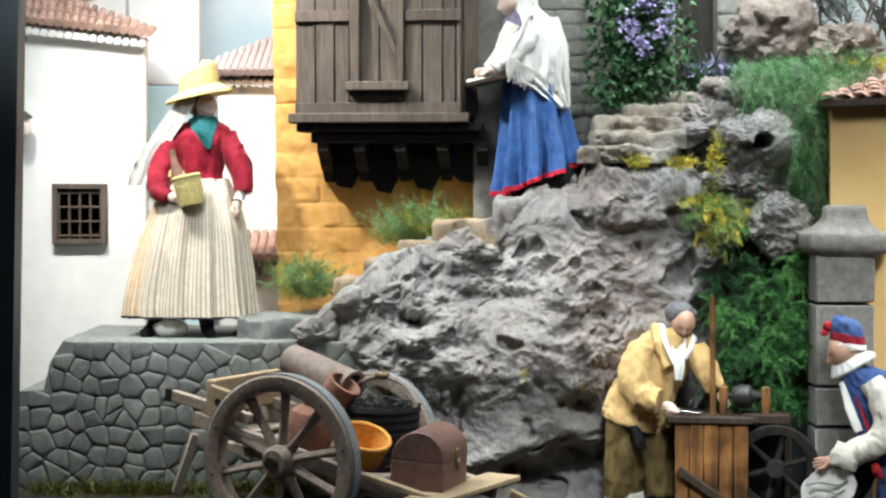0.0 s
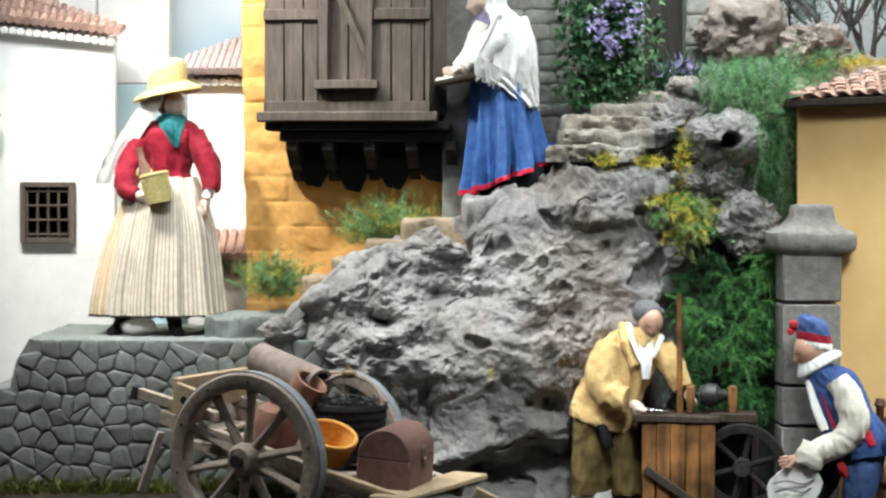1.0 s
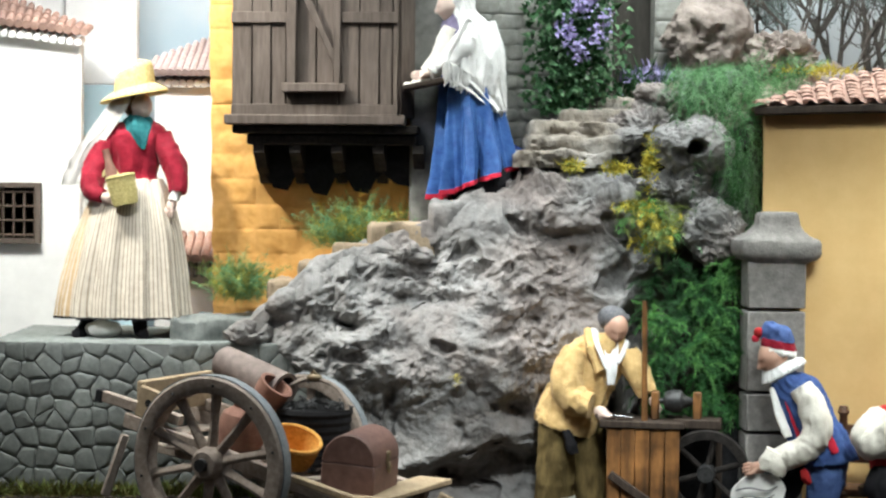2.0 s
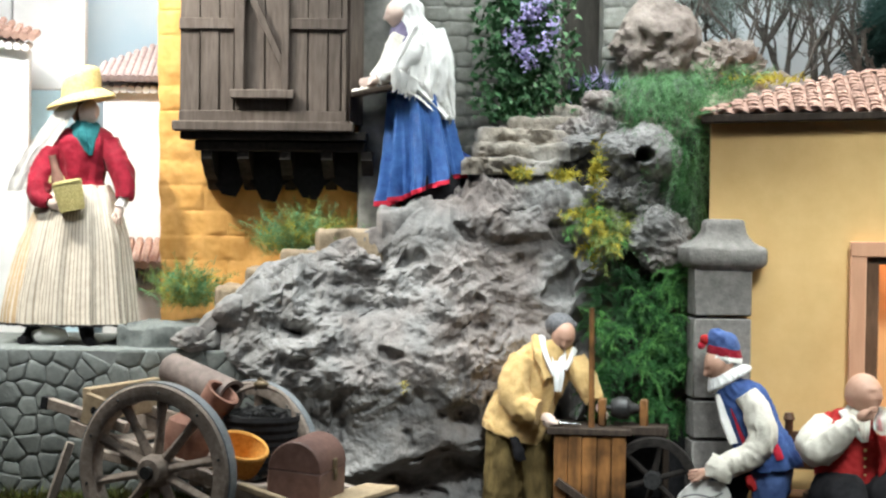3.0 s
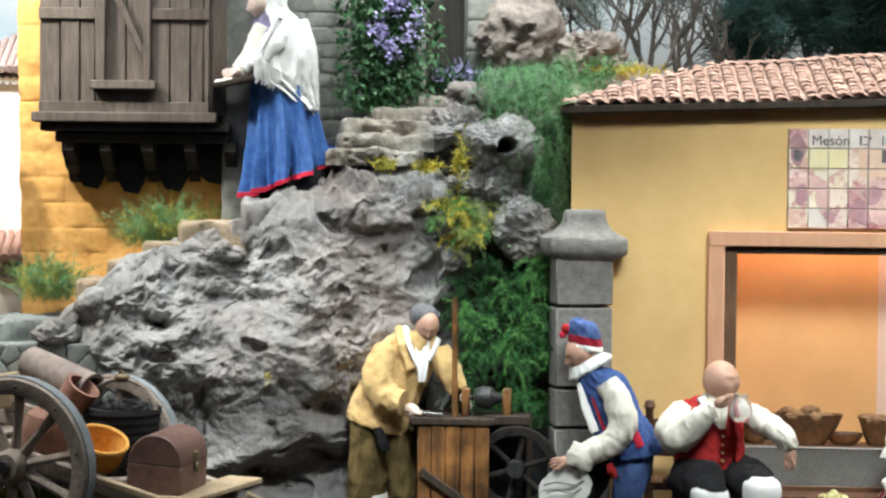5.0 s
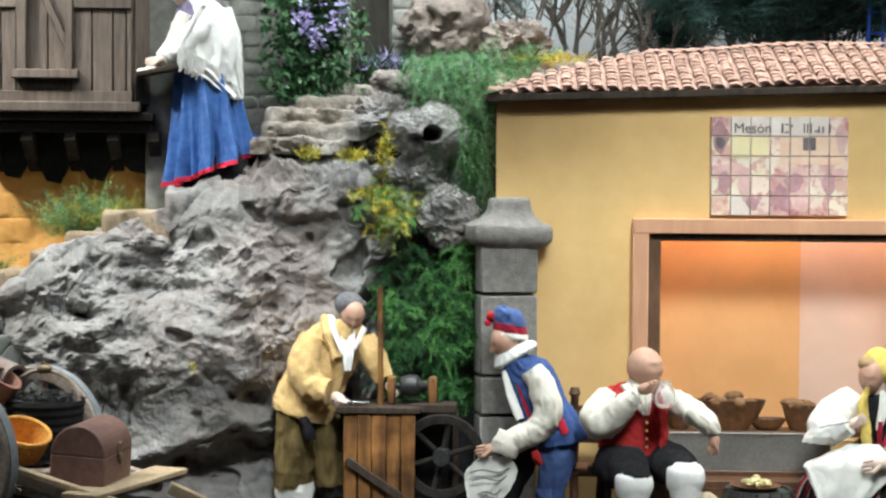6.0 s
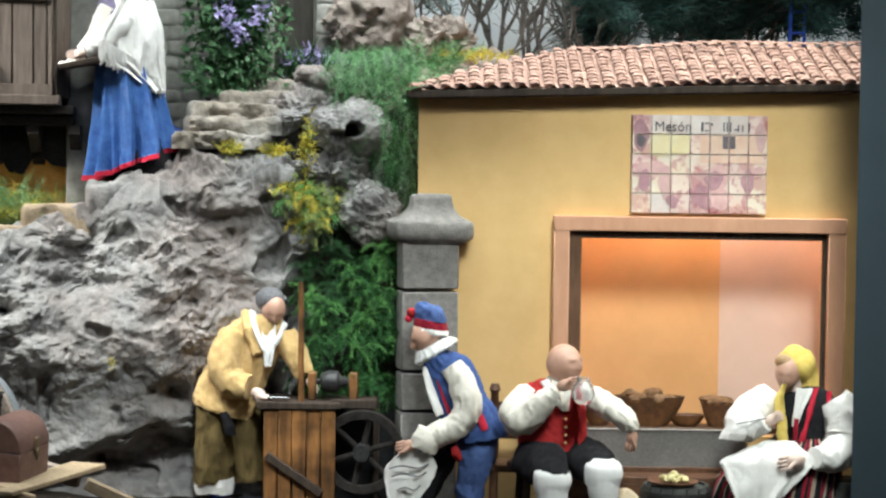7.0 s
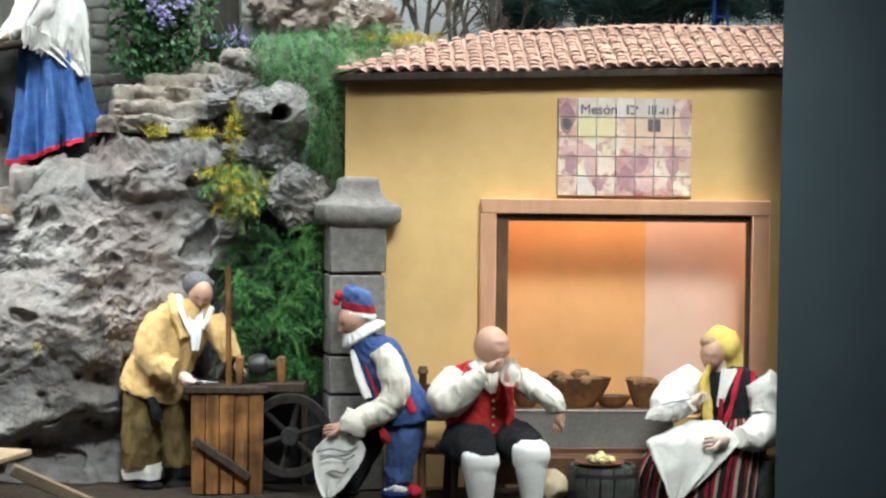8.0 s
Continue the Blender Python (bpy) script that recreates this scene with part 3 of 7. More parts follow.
# uneven lumps along the upper edge of the outcrop
rnd = random.Random(23)
for i in range(7):
    x = -0.29 + 0.054 * i + rnd.uniform(-0.014, 0.014)
    r = rnd.uniform(0.022, 0.034)
    z = lerp_list(HILL_TOP, x) - 0.032 + rnd.uniform(-0.008, 0.006)
    boulder("rock_lump", (x, hill_shape((x + 0.36) / 0.84, 0.68)[1] + rnd.uniform(0.004, 0.014), z), (r * rnd.uniform(1.3, 2.0), r, r * rnd.uniform(0.75, 1.1)), 60.0 + 3 * i, M["rock"], "uneven grey lump of weathered rock on the outcrop", 60, (0.014, 0.018, 0.002))

# ---- stone steps ----


def stone_step(x0, x1, y0, y1, ztop, h, material, label, wear=0.010):
    """A worn slab: rounded front edge, uneven top and chipped outline."""
    bm = bmesh.new()
    n = 64
    r = min(0.008, h * 0.4)
    side = [(y1, ztop - h), (y1, ztop)] + [(y1 + (y0 + r - y1) * i / 8, ztop) for i in range(1, 9)]
    side += [(y0 + r - r * math.sin(a), ztop - r + r * math.cos(a)) for a in (0.5, 1.0, 1.57)]
    side += [(y0, ztop - r - (h - r) * i / 4) for i in range(1, 5)]
    rings = []
    for i in range(n + 1):
        x = x0 + (x1 - x0) * i / n
        e = 0.010 * max(0.0, 1 - min(i, n - i) / 4) ** 2
        row = []
        for y, z in side:
            p = Vector((x, y, z))
            k = crust(p, wear * 0.5, wear, 0.0012, ztop * 9)
            up = step(ztop - h, ztop, z)
            row.append(p + Vector((0, -k * (1 - 0.5 * up) + e, 0.6 * k * up - 0.6 * e * up)))
        rings.append(row)
    loft(bm, rings)
    return solid("stone_step", bm, material, label, "step", group="stone steps up the hill")


stone_step(-0.325, -0.19, 2.735, 2.88, 0.268, 0.045, M["wall_stone"], "low grey rock step on the terrace")
for x0, x1, z in TREADS[-1:]:
    stone_step(x0, x1, 2.728, 2.88, z, 0.05, M["rock"], "rough grey stone step under the doll", 0.018)
for x0, x1, z in TREADS[:-1]:
    stone_step(x0, x1, 2.732, 2.88, z, 0.05, M["step_stone"], "worn tan stone step beside the yellow house")
boulder("boulder", (0.315, 2.80, 0.528), (0.085, 0.05, 0.034), 21.0, M["rock"], "rough rock under the stone steps", 80)
boulder("boulder", (0.365, 2.86, 0.585), (0.075, 0.05, 0.042), 22.0, M["rock"], "rough rock under the stone steps", 80)
for x0, x1, y0, z in ((0.212, 0.345, 2.715, 0.537), (0.232, 0.365, 2.735, 0.560), (0.238, 0.385, 2.755, 0.581), (0.288, 0.398, 2.785, 0.602), (0.334, 0.414, 2.815, 0.625), (0.356, 0.414, 2.84, 0.643)):
    stone_step(x0, x1 + 0.02, y0, y0 + 0.09, z, 0.028, M["rock_step"], "worn grey stone step up to the doorway", 0.016)

# ---- gate pillar ----
pillar = thing("gate_pillar", "grey stone gate pillar with a moulded cap", "pillar", (0.5905, 2.585, -0.03))
for z0, z1 in ((0.0, 0.146), (0.148, 0.205), (0.207, 0.328), (0.330, 0.402)):
    bm = bmesh.new()
    box(bm, (0, 0, (z0 + z1) / 2), (0.085, 0.06, z1 - z0 - 0.002), bevel=0.002, jit=0.0008)
    part("block", bm, M["pillar_stone"], pillar)
bm = bmesh.new()
rings = []
for w, z in ((0.088, 0.398), (0.094, 0.401), (0.108, 0.404), (0.118, 0.408), (0.122, 0.413), (0.123, 0.420), (0.123, 0.427), (0.120, 0.432), (0.104, 0.436), (0.089, 0.441), (0.078, 0.446), (0.069, 0.452), (0.064, 0.458), (0.062, 0.464), (0.060, 0.470), (0.054, 0.473), (0.034, 0.474)):
    h = w / 2
    row = []
    for i in range(48):
        a = 2 * math.pi * i / 48
        ca, sa = math.cos(a), math.sin(a)
        k = (abs(ca) ** 9 + abs(sa) ** 9) ** (-1 / 9)
        p = Vector((h * k * ca + 0.004, h * 0.68 * k * sa, z))
        row.append(p + noise.noise_vector(p * 90) * 0.0016 + noise.noise_vector(p * 30) * 0.0018)
    rings.append(row)
loft(bm, rings)
part("cap", bm, M["pillar_stone"], pillar)

# ---- tavern ----
TAV = (0.577, 2.599, -0.03)
tavern = thing("tavern", "ochre-yellow tavern with a clay tile roof and a wide framed opening", "house", TAV, -11.31)
for nm, c, s in (("wall", (0.115, 0.015, 0.316), (0.23, 0.03, 0.632)), ("wall", (0.735, 0.015, 0.316), (0.23, 0.03, 0.632)), ("wall", (0.425, 0.015, 0.527), (0.39, 0.03, 0.21)), ("wall", (0.425, 0.015, 0.055), (0.39, 0.03, 0.11)), ("side_wall", (0.014, 0.165, 0.312), (0.028, 0.27, 0.624))):
    bm = bmesh.new()
    box(bm, c, s)
    part(nm, bm, M["tavern_yellow"], tavern, smooth=False)
for c, s, m in (((0.2188, -0.006, 0.216), (0.0235, 0.020, 0.435), M["door_trim"]), ((0.635, -0.006, 0.216), (0.027, 0.020, 0.435), M["door_trim"]), ((0.428, -0.006, 0.4325), (0.442, 0.0215, 0.023), M["door_trim"]),
                ((0.240, 0.004, 0.21), (0.0195, 0.022, 0.42), M["frame_wood"]), ((0.6195, 0.004, 0.21), (0.004, 0.022, 0.42), M["dark_wood"]), ((0.4275, 0.004, 0.4155), (0.385, 0.022, 0.011), M["dark_wood"])):
    bm = bmesh.new()
    box(bm, c, s, bevel=0.0015)
    part("door_frame", bm, m, tavern)
# the right-hand panel's pale pink stands in for a reflection
for c, s, m, lab in (((0.318, 0.105, 0.31), (0.316, 0.006, 0.59), "tavern_orange", "orange painted inner wall"), ((0.594, 0.103, 0.31), (0.236, 0.006, 0.59), "tavern_pink", "inner wall in pale pink standing for a reflection"), ((0.163, 0.066, 0.31), (0.006, 0.070, 0.59), "tavern_orange", "orange painted inner wall"), ((0.709, 0.066, 0.31), (0.006, 0.070, 0.59), "tavern_pink", "inner wall in pale pink standing for a reflection")):
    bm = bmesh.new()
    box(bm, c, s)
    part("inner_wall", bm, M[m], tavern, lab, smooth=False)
# unseen slab added to stop the inner lamp leaking over the wall
bm = bmesh.new()
box(bm, (0.436, 0.069, 0.612), (0.55, 0.076, 0.006))
part("inner_ceiling", bm, M["tavern_pink"], tavern, smooth=False)
bm = bmesh.new()
box(bm, (0.436, 0.069, 0.056), (0.55, 0.076, 0.006))
part("inner_floor", bm, M["tavern_orange"], tavern, smooth=False)

# ---- more materials ----
M["lattice"] = mat("lattice", (0.07, 0.05, 0.04), (0.12, 0.09, 0.07), 120, 0.7, 0.2, 300)
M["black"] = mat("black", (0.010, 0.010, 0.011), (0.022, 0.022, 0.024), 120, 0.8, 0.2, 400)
M["iron"] = mat("iron", (0.035, 0.035, 0.036), (0.08, 0.08, 0.08), 160, 0.5, 0.3, 400, metallic=0.6)
M["steel"] = mat("steel", (0.55, 0.56, 0.58), (0.7, 0.7, 0.72), 100, 0.25, 0.05, 400, metallic=1.0)
M["clay"] = mat("clay", (0.20, 0.10, 0.075), (0.30, 0.165, 0.125), 70, 0.75, 0.2, 300)
M["clay_grey"] = mat("clay_grey", (0.17, 0.135, 0.12), (0.27, 0.22, 0.20), 70, 0.75, 0.2, 300)
M["chest_leather"] = mat("chest_leather", (0.12, 0.062, 0.05), (0.19, 0.105, 0.085), 90, 0.55, 0.25, 350)
M["basket_orange"] = mat("basket_orange", (0.55, 0.25, 0.05), (0.78, 0.42, 0.11), 200, 0.7, 0.4, 500)
M["straw"] = mat("straw", (0.58, 0.42, 0.15), (0.80, 0.64, 0.30), 220, 0.75, 0.4, 500)
M["straw_green"] = mat("straw_green", (0.42, 0.36, 0.14), (0.66, 0.58, 0.28), 200, 0.75, 0.4, 500)
M["work_wood"] = mat("work_wood", (0.022, 0.011, 0.006), (0.32, 0.145, 0.045), 36, 0.5, 0.3, 260, stretch=(1, 1, 0.14), pieces=0.3, dirt=0.65, big=26)
M["tyre"] = mat("tyre_iron", (0.17, 0.19, 0.205), (0.28, 0.305, 0.32), 160, 0.5, 0.2, 400)
M["mesh_grey"] = mat("mesh_grey", (0.25, 0.24, 0.23), (0.37, 0.355, 0.34), 200, 0.8, 0.2, 400)
M["barrel"] = mat("barrel", (0.035, 0.038, 0.036), (0.085, 0.09, 0.085), 80, 0.6, 0.3, 300, pieces=0.2)
M["food"] = mat("food", (0.45, 0.40, 0.16), (0.72, 0.66, 0.40), 120, 0.7, 0.3, 300)
M["bread"] = mat("bread", (0.12, 0.065, 0.03), (0.30, 0.18, 0.10), 90, 0.8, 0.3, 300)
M["bowl_wood"] = mat("bowl_wood", (0.055, 0.025, 0.013), (0.145, 0.066, 0.030), 90, 0.55, 0.2, 300)
M["tile_white"] = mat("tile_white", (0.72, 0.60, 0.55), (0.84, 0.79, 0.74), 40, 0.35, 0.1, 200, dirt=0.1, pieces=0.06)
M["tile_cream"] = mat("tile_cream", (0.82, 0.70, 0.52), (0.85, 0.77, 0.65), 45, 0.35, 0.1, 200, dirt=0.1, pieces=0.06)
M["tile_peach"] = mat("tile_peach", (0.80, 0.62, 0.52), (0.85, 0.74, 0.63), 45, 0.35, 0.1, 200, dirt=0.1, pieces=0.06)
M["tile_pink"] = mat("tile_pink", (0.74, 0.54, 0.50), (0.84, 0.72, 0.63), 45, 0.35, 0.1, 200, dirt=0.1, pieces=0.06)
M["tile_mauve"] = mat("tile_mauve", (0.58, 0.36, 0.38), (0.80, 0.62, 0.56), 50, 0.35, 0.1, 200, dirt=0.1, pieces=0.06)
M["tile_grout"] = mat("tile_grout", (0.50, 0.43, 0.38), (0.60, 0.53, 0.47), 60, 0.9, 0.2, 300)
M["tile_yellow"] = mat("tile_yellow", (0.81, 0.69, 0.38), (0.85, 0.77, 0.54), 45, 0.35, 0.1, 200, dirt=0.1, pieces=0.06)
M["paint_peach"] = mat("paint_peach", (0.78, 0.52, 0.38), (0.84, 0.64, 0.50), 60, 0.4, 0.0, dirt=0.1)
M["paint_rose"] = mat("paint_rose", (0.60, 0.36, 0.36), (0.76, 0.53, 0.48), 70, 0.4, 0.0, dirt=0.15)
M["paint_plum"] = mat("paint_plum", (0.36, 0.19, 0.22), (0.54, 0.32, 0.34), 70, 0.4, 0.0, dirt=0.15)
M["ink"] = mat("ink", (0.10, 0.09, 0.10), (0.18, 0.15, 0.16), 90, 0.5, 0.0)
M["blue_paint"] = mat("blue_paint", (0.01, 0.06, 0.42), (0.02, 0.09, 0.52), 60, 0.4, 0.05, 300)
M["brass"] = mat("brass", (0.14, 0.105, 0.06), (0.26, 0.20, 0.12), 120, 0.5, 0.1, 300, metallic=0.5)


def clear_glass():
    m = bpy.data.materials.new("clear_glass")
    m.use_nodes = True
    b = m.node_tree.nodes["Principled BSDF"]
    b.inputs["Base Color"].default_value = (0.95, 0.97, 0.97, 1)
    b.inputs["Roughness"].default_value, b.inputs["IOR"].default_value = 0.04, 1.3
    b.inputs["Transmission Weight"].default_value = 0.85
    return m


M["glass"] = clear_glass()
M["doorway"] = mat("doorway", (0.050, 0.046, 0.040), (0.088, 0.080, 0.070), 60, 0.9, 0.2, 200, stretch=(1, 1, 0.2))

# ---- white house: lattice window, lantern ----
for i in range(5):
    bm = bmesh.new()
    box(bm, (-0.1485 + 0.018 * i, -0.004, 0.426), (0.004, 0.006, 0.094), bevel=0.0008)
    part("lattice_bar", bm, M["lattice"], window)
for j in range(4):
    bm = bmesh.new()
    box(bm, (-0.1125, -0.0055, 0.389 + 0.0245 * j), (0.082, 0.005, 0.004), bevel=0.0008)
    part("lattice_bar", bm, M["lattice"], window)
for c, s in (((-0.1545, -0.005, 0.426), (0.009, 0.016, 0.104)), ((-0.0705, -0.005, 0.426), (0.009, 0.016, 0.104)), ((-0.1125, -0.005, 0.4735), (0.075, 0.016, 0.009)), ((-0.1125, -0.005, 0.3785), (0.075, 0.016, 0.009))):
    bm = bmesh.new()
    box(bm, c, s, bevel=0.001)
    part("window_frame", bm, M["old_wood"], window)
bm = bmesh.new()
lathe(bm, [(0.002, 0.018), (0.013, 0.010), (0.014, 0.006)], 12, None, 0)
lathe(bm, [(0.008, 0.006), (0.011, -0.012), (0.006, -0.022)], 12, None, 1)
box(bm, (0, 0.02, 0.006), (0.003, 0.04, 0.003), mat=0)
solid("wall_lantern", bm, [M["iron"], M["tile_white"]], "small white lantern with a dark top on the white wall", "lantern", at=pose(-0.711, 2.968, 0.583))

# ---- second white house and the low tiled house ----
house2 = thing("white_house", "white plastered house with a grey-pink hipped tile roof", "house", (-0.408, 3.08, 0))
part("wall", plaster_box(0.012, 0.26, 0.0, 0.652, 0.2), M["white_plaster"], house2)
eave_tiles(house2, 0.004, 0.26, 0.658, 20, 0.0068, M["white_plaster"])
bm = bmesh.new()
loft(bm, [[Vector((-0.012, 0.02, 0.690)), Vector((-0.012, 0.05, 0.692)), Vector((-0.012, 0.2, 0.668))], [Vector((0.014, -0.03, 0.668)), Vector((0.014, 0.07, 0.702)), Vector((0.014, 0.2, 0.668))], [Vector((0.12, -0.03, 0.668)), Vector((0.12, 0.095, 0.750)), Vector((0.12, 0.2, 0.668))], [Vector((0.26, -0.03, 0.668)), Vector((0.26, 0.095, 0.770)), Vector((0.26, 0.2, 0.668))]])
grey_roof = part("roof", bm, M["roof_grey"], house2)
for i in range(21):
    bm = bmesh.new()
    x = 0.006 + 0.0125 * i
    w = clamp(0.30 + x / 0.165)
    tube(bm, [(x, -0.034, 0.672), (x + 0.008, -0.03 + 0.125 * w, 0.674 + 0.080 * w)], [0.0072, 0.0058], 8)
    part("roof_tile", bm, M["roof_grey"], grey_roof)
low_house = thing("low_house", "low cream house with a red tiled roof and small brackets", "house", (-0.345, 3.0, 0))
part("wall", plaster_box(0.01, 0.14, 0.0, 0.345, 0.07), mat("cream_plaster", (0.62, 0.52, 0.45), (0.72, 0.62, 0.55), 40, 0.9, 0.1, 200, dirt=0.08), low_house)
bm = bmesh.new()
box(bm, (0.07, 0.018, 0.368), (0.14, 0.09, 0.004), turn(25, 0, 0))
low_roof = part("roof", bm, M["roof_tile"], low_house)
for i in range(9):
    x = 0.002 + 0.0155 * i
    bm = bmesh.new()
    tube(bm, [(x, -0.028, 0.352), (x, 0.06, 0.392)], [0.0085, 0.007], 8)
    part("roof_tile", bm, M["roof_tile"], low_roof)
for i in range(6):
    bm = bmesh.new()
    box(bm, (0.018 + 0.0135 * i, -0.008, 0.333), (0.006, 0.018, 0.026), bevel=0.001)
    part("bracket", bm, M["old_wood"], low_house)

# ---- closed wooden balcony ----
balcony = thing("balcony", "closed weathered wooden balcony on dark carved brackets", "balcony", (-0.236, 2.795, 0.585), -6)
LB = 0.267
bm = bmesh.new()
box(bm, (LB / 2 + 0.001, 0.005, -0.004), (LB + 0.022, 0.034, 0.016), bevel=0.002)
part("ledge", bm, M["old_wood"], balcony)
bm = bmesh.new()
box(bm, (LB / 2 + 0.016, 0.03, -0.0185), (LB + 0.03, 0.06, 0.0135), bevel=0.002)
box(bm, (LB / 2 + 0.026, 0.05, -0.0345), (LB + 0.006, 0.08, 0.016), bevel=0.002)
part("floor_beam", bm, M["near_black_wood"], balcony)
# boards of the front, above a low skirting
edges = [0.0, 0.033, 0.064, 0.088, 0.172, 0.205, 0.237, 0.258, LB]
for a, b in zip(edges, edges[1:]):
    if abs(a - 0.088) < 0.001:
        continue
    bm = bmesh.new()
    box(bm, ((a + b) / 2, 0.004 + random.uniform(0, 0.002), 0.140), (b - a - 0.0018, 0.012, 0.270), bevel=0.0012)
    part("board", bm, M["old_wood"], balcony)
bm = bmesh.new()
box(bm, (LB / 2, 0.001, 0.012), (LB, 0.011, 0.018), bevel=0.0012)
part("bottom_rail", bm, M["old_wood"], balcony)
for x0, x1 in ((0.0, 0.090), (0.176, LB)):
    bm = bmesh.new()
    box(bm, ((x0 + x1) / 2, -0.003, 0.158), (x1 - x0, 0.006, 0.018), bevel=0.0012)
    part("middle_rail", bm, M["old_wood"], balcony)
bm = bmesh.new()
for x0, x1 in ((0.104, 0.1345), (0.1365, 0.166)):
    box(bm, ((x0 + x1) / 2, 0.010, 0.149), (x1 - x0, 0.010, 0.257), bevel=0.001)
shutter = part("shutter", bm, M["old_wood"], balcony)
for c, s, m in (((0.097, -0.001, 0.165), (0.016, 0.018, 0.225), None), ((0.170, -0.001, 0.165), (0.012, 0.018, 0.225), None), ((0.134, -0.006, 0.0465), (0.102, 0.024, 0.014), None)):
    bm = bmesh.new()
    box(bm, c, s, m, bevel=0.0015)
    part("shutter_frame", bm, M["old_wood"], shutter)
bm = bmesh.new()
box(bm, (0.139, -0.001, 0.15), (0.011, 0.012, 0.165), turn(0, -25, 0), bevel=0.0012)
part("brace", bm, M["old_wood"], shutter)
bm = bmesh.new()
box(bm, (0.060, 0.008, 0.2), (0.009, 0.012, 0.11), turn(0, -33, 0), bevel=0.0012)
part("brace", bm, M["old_wood"], balcony)
bm = bmesh.new()
box(bm, (LB / 2, 0.019, 0.14), (LB - 0.004, 0.006, 0.272))
part("back_panel", bm, M["dark_wood"], balcony)
# splayed side of three boards
for i in range(3):
    p0, p1 = Vector((LB + 0.0185 * i, 0.008 + 0.035 * i, 0)), Vector((LB + 0.0185 * (i + 1), 0.008 + 0.035 * (i + 1), 0))
    bm = bmesh.new()
    d = p1 - p0
    box(bm, (p0 + p1) / 2 + Vector((0, 0, 0.138)), (d.length - 0.001, 0.010, 0.275), turn(0, 0, math.degrees(math.atan2(d.y, d.x))), bevel=0.001)
    part("side_board", bm, M["old_wood"], balcony)
bm = bmesh.new()
box(bm, (LB / 2, 0.05, 0.285), (LB + 0.01, 0.11, 0.012))
part("top_panel", bm, M["dark_wood"], balcony)
bm = bmesh.new()
box(bm, (0.130, 0.004, 0.0315), (0.083, 0.011, 0.020), bevel=0.001)
part("board", bm, M["old_wood"], balcony)
# black boards added as the balcony's shadow in the gaps between the brackets
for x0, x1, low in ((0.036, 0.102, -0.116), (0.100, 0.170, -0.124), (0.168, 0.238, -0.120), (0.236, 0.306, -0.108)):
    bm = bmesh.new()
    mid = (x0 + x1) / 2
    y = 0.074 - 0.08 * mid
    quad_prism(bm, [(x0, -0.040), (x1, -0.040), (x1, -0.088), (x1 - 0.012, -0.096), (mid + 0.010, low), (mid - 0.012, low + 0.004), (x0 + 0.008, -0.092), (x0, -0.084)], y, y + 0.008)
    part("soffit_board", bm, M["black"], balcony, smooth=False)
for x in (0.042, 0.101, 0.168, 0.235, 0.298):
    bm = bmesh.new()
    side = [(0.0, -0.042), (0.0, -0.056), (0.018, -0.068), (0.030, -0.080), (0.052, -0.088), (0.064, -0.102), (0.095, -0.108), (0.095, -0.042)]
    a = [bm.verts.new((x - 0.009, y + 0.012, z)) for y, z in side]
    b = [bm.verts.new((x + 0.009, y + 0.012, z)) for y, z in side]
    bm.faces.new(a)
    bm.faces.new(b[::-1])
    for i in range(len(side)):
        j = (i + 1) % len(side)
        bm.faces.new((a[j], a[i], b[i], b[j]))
    part("bracket", bm, M["near_black_wood"], balcony, smooth=False)

# ---- grey stone house with a dark doorway ----
M["grey_render"] = mat("grey_render", (0.13, 0.13, 0.118), (0.25, 0.25, 0.23), 30, 0.95, 0.5, 160, big=14, dirt=0.35)
stone_house = thing("stone_house", "grey stone house with a dark open doorway", "house", (0.09, 2.885, 0.45))
bm = bmesh.new()
box(bm, (0.145, 0.04, 0.25), (0.30, 0.05, 0.5))
box(bm, (0.396, 0.04, 0.25), (0.062, 0.05, 0.5))
part("wall_core", bm, M["ashlar"], stone_house, smooth=False)
bm = bmesh.new()
box(bm, (-0.008, -0.040, 0.18), (0.066, 0.080, 0.64), bevel=0.003)
bmesh.ops.subdivide_edges(bm, edges=[e for e in bm.edges if e.calc_length() > 0.02], cuts=12, use_grid_fill=True)
for v in bm.verts:
    v.co += noise.noise_vector(v.co * 30) * 0.003
part("corner_pier", bm, M["grey_render"], stone_house, "grey rendered corner, sooty and uneven")
# dark panel added for the unlit inside of the open doorway
bm = bmesh.new()
box(bm, (0.33, 0.11, 0.25), (0.12, 0.02, 0.5))
part("door_leaf", bm, M["doorway"], stone_house, "dark panel for the shade inside the doorway")

# ---- tavern: sign of painted tiles ----
sign = thing("tile_sign", "painted tile picture with lettering on the tavern wall", "sign")
sign.parent = None
sign.matrix_world = pose(*TAV, 0, 0, -11.31) @ pose(0.323, -0.007, 0.449)
SW, SH = 0.2045, 0.149
bm = bmesh.new()
box(bm, (SW / 2, 0.0035, SH / 2), (SW, 0.006, SH))
part("backing", bm, M["tile_grout"], sign)


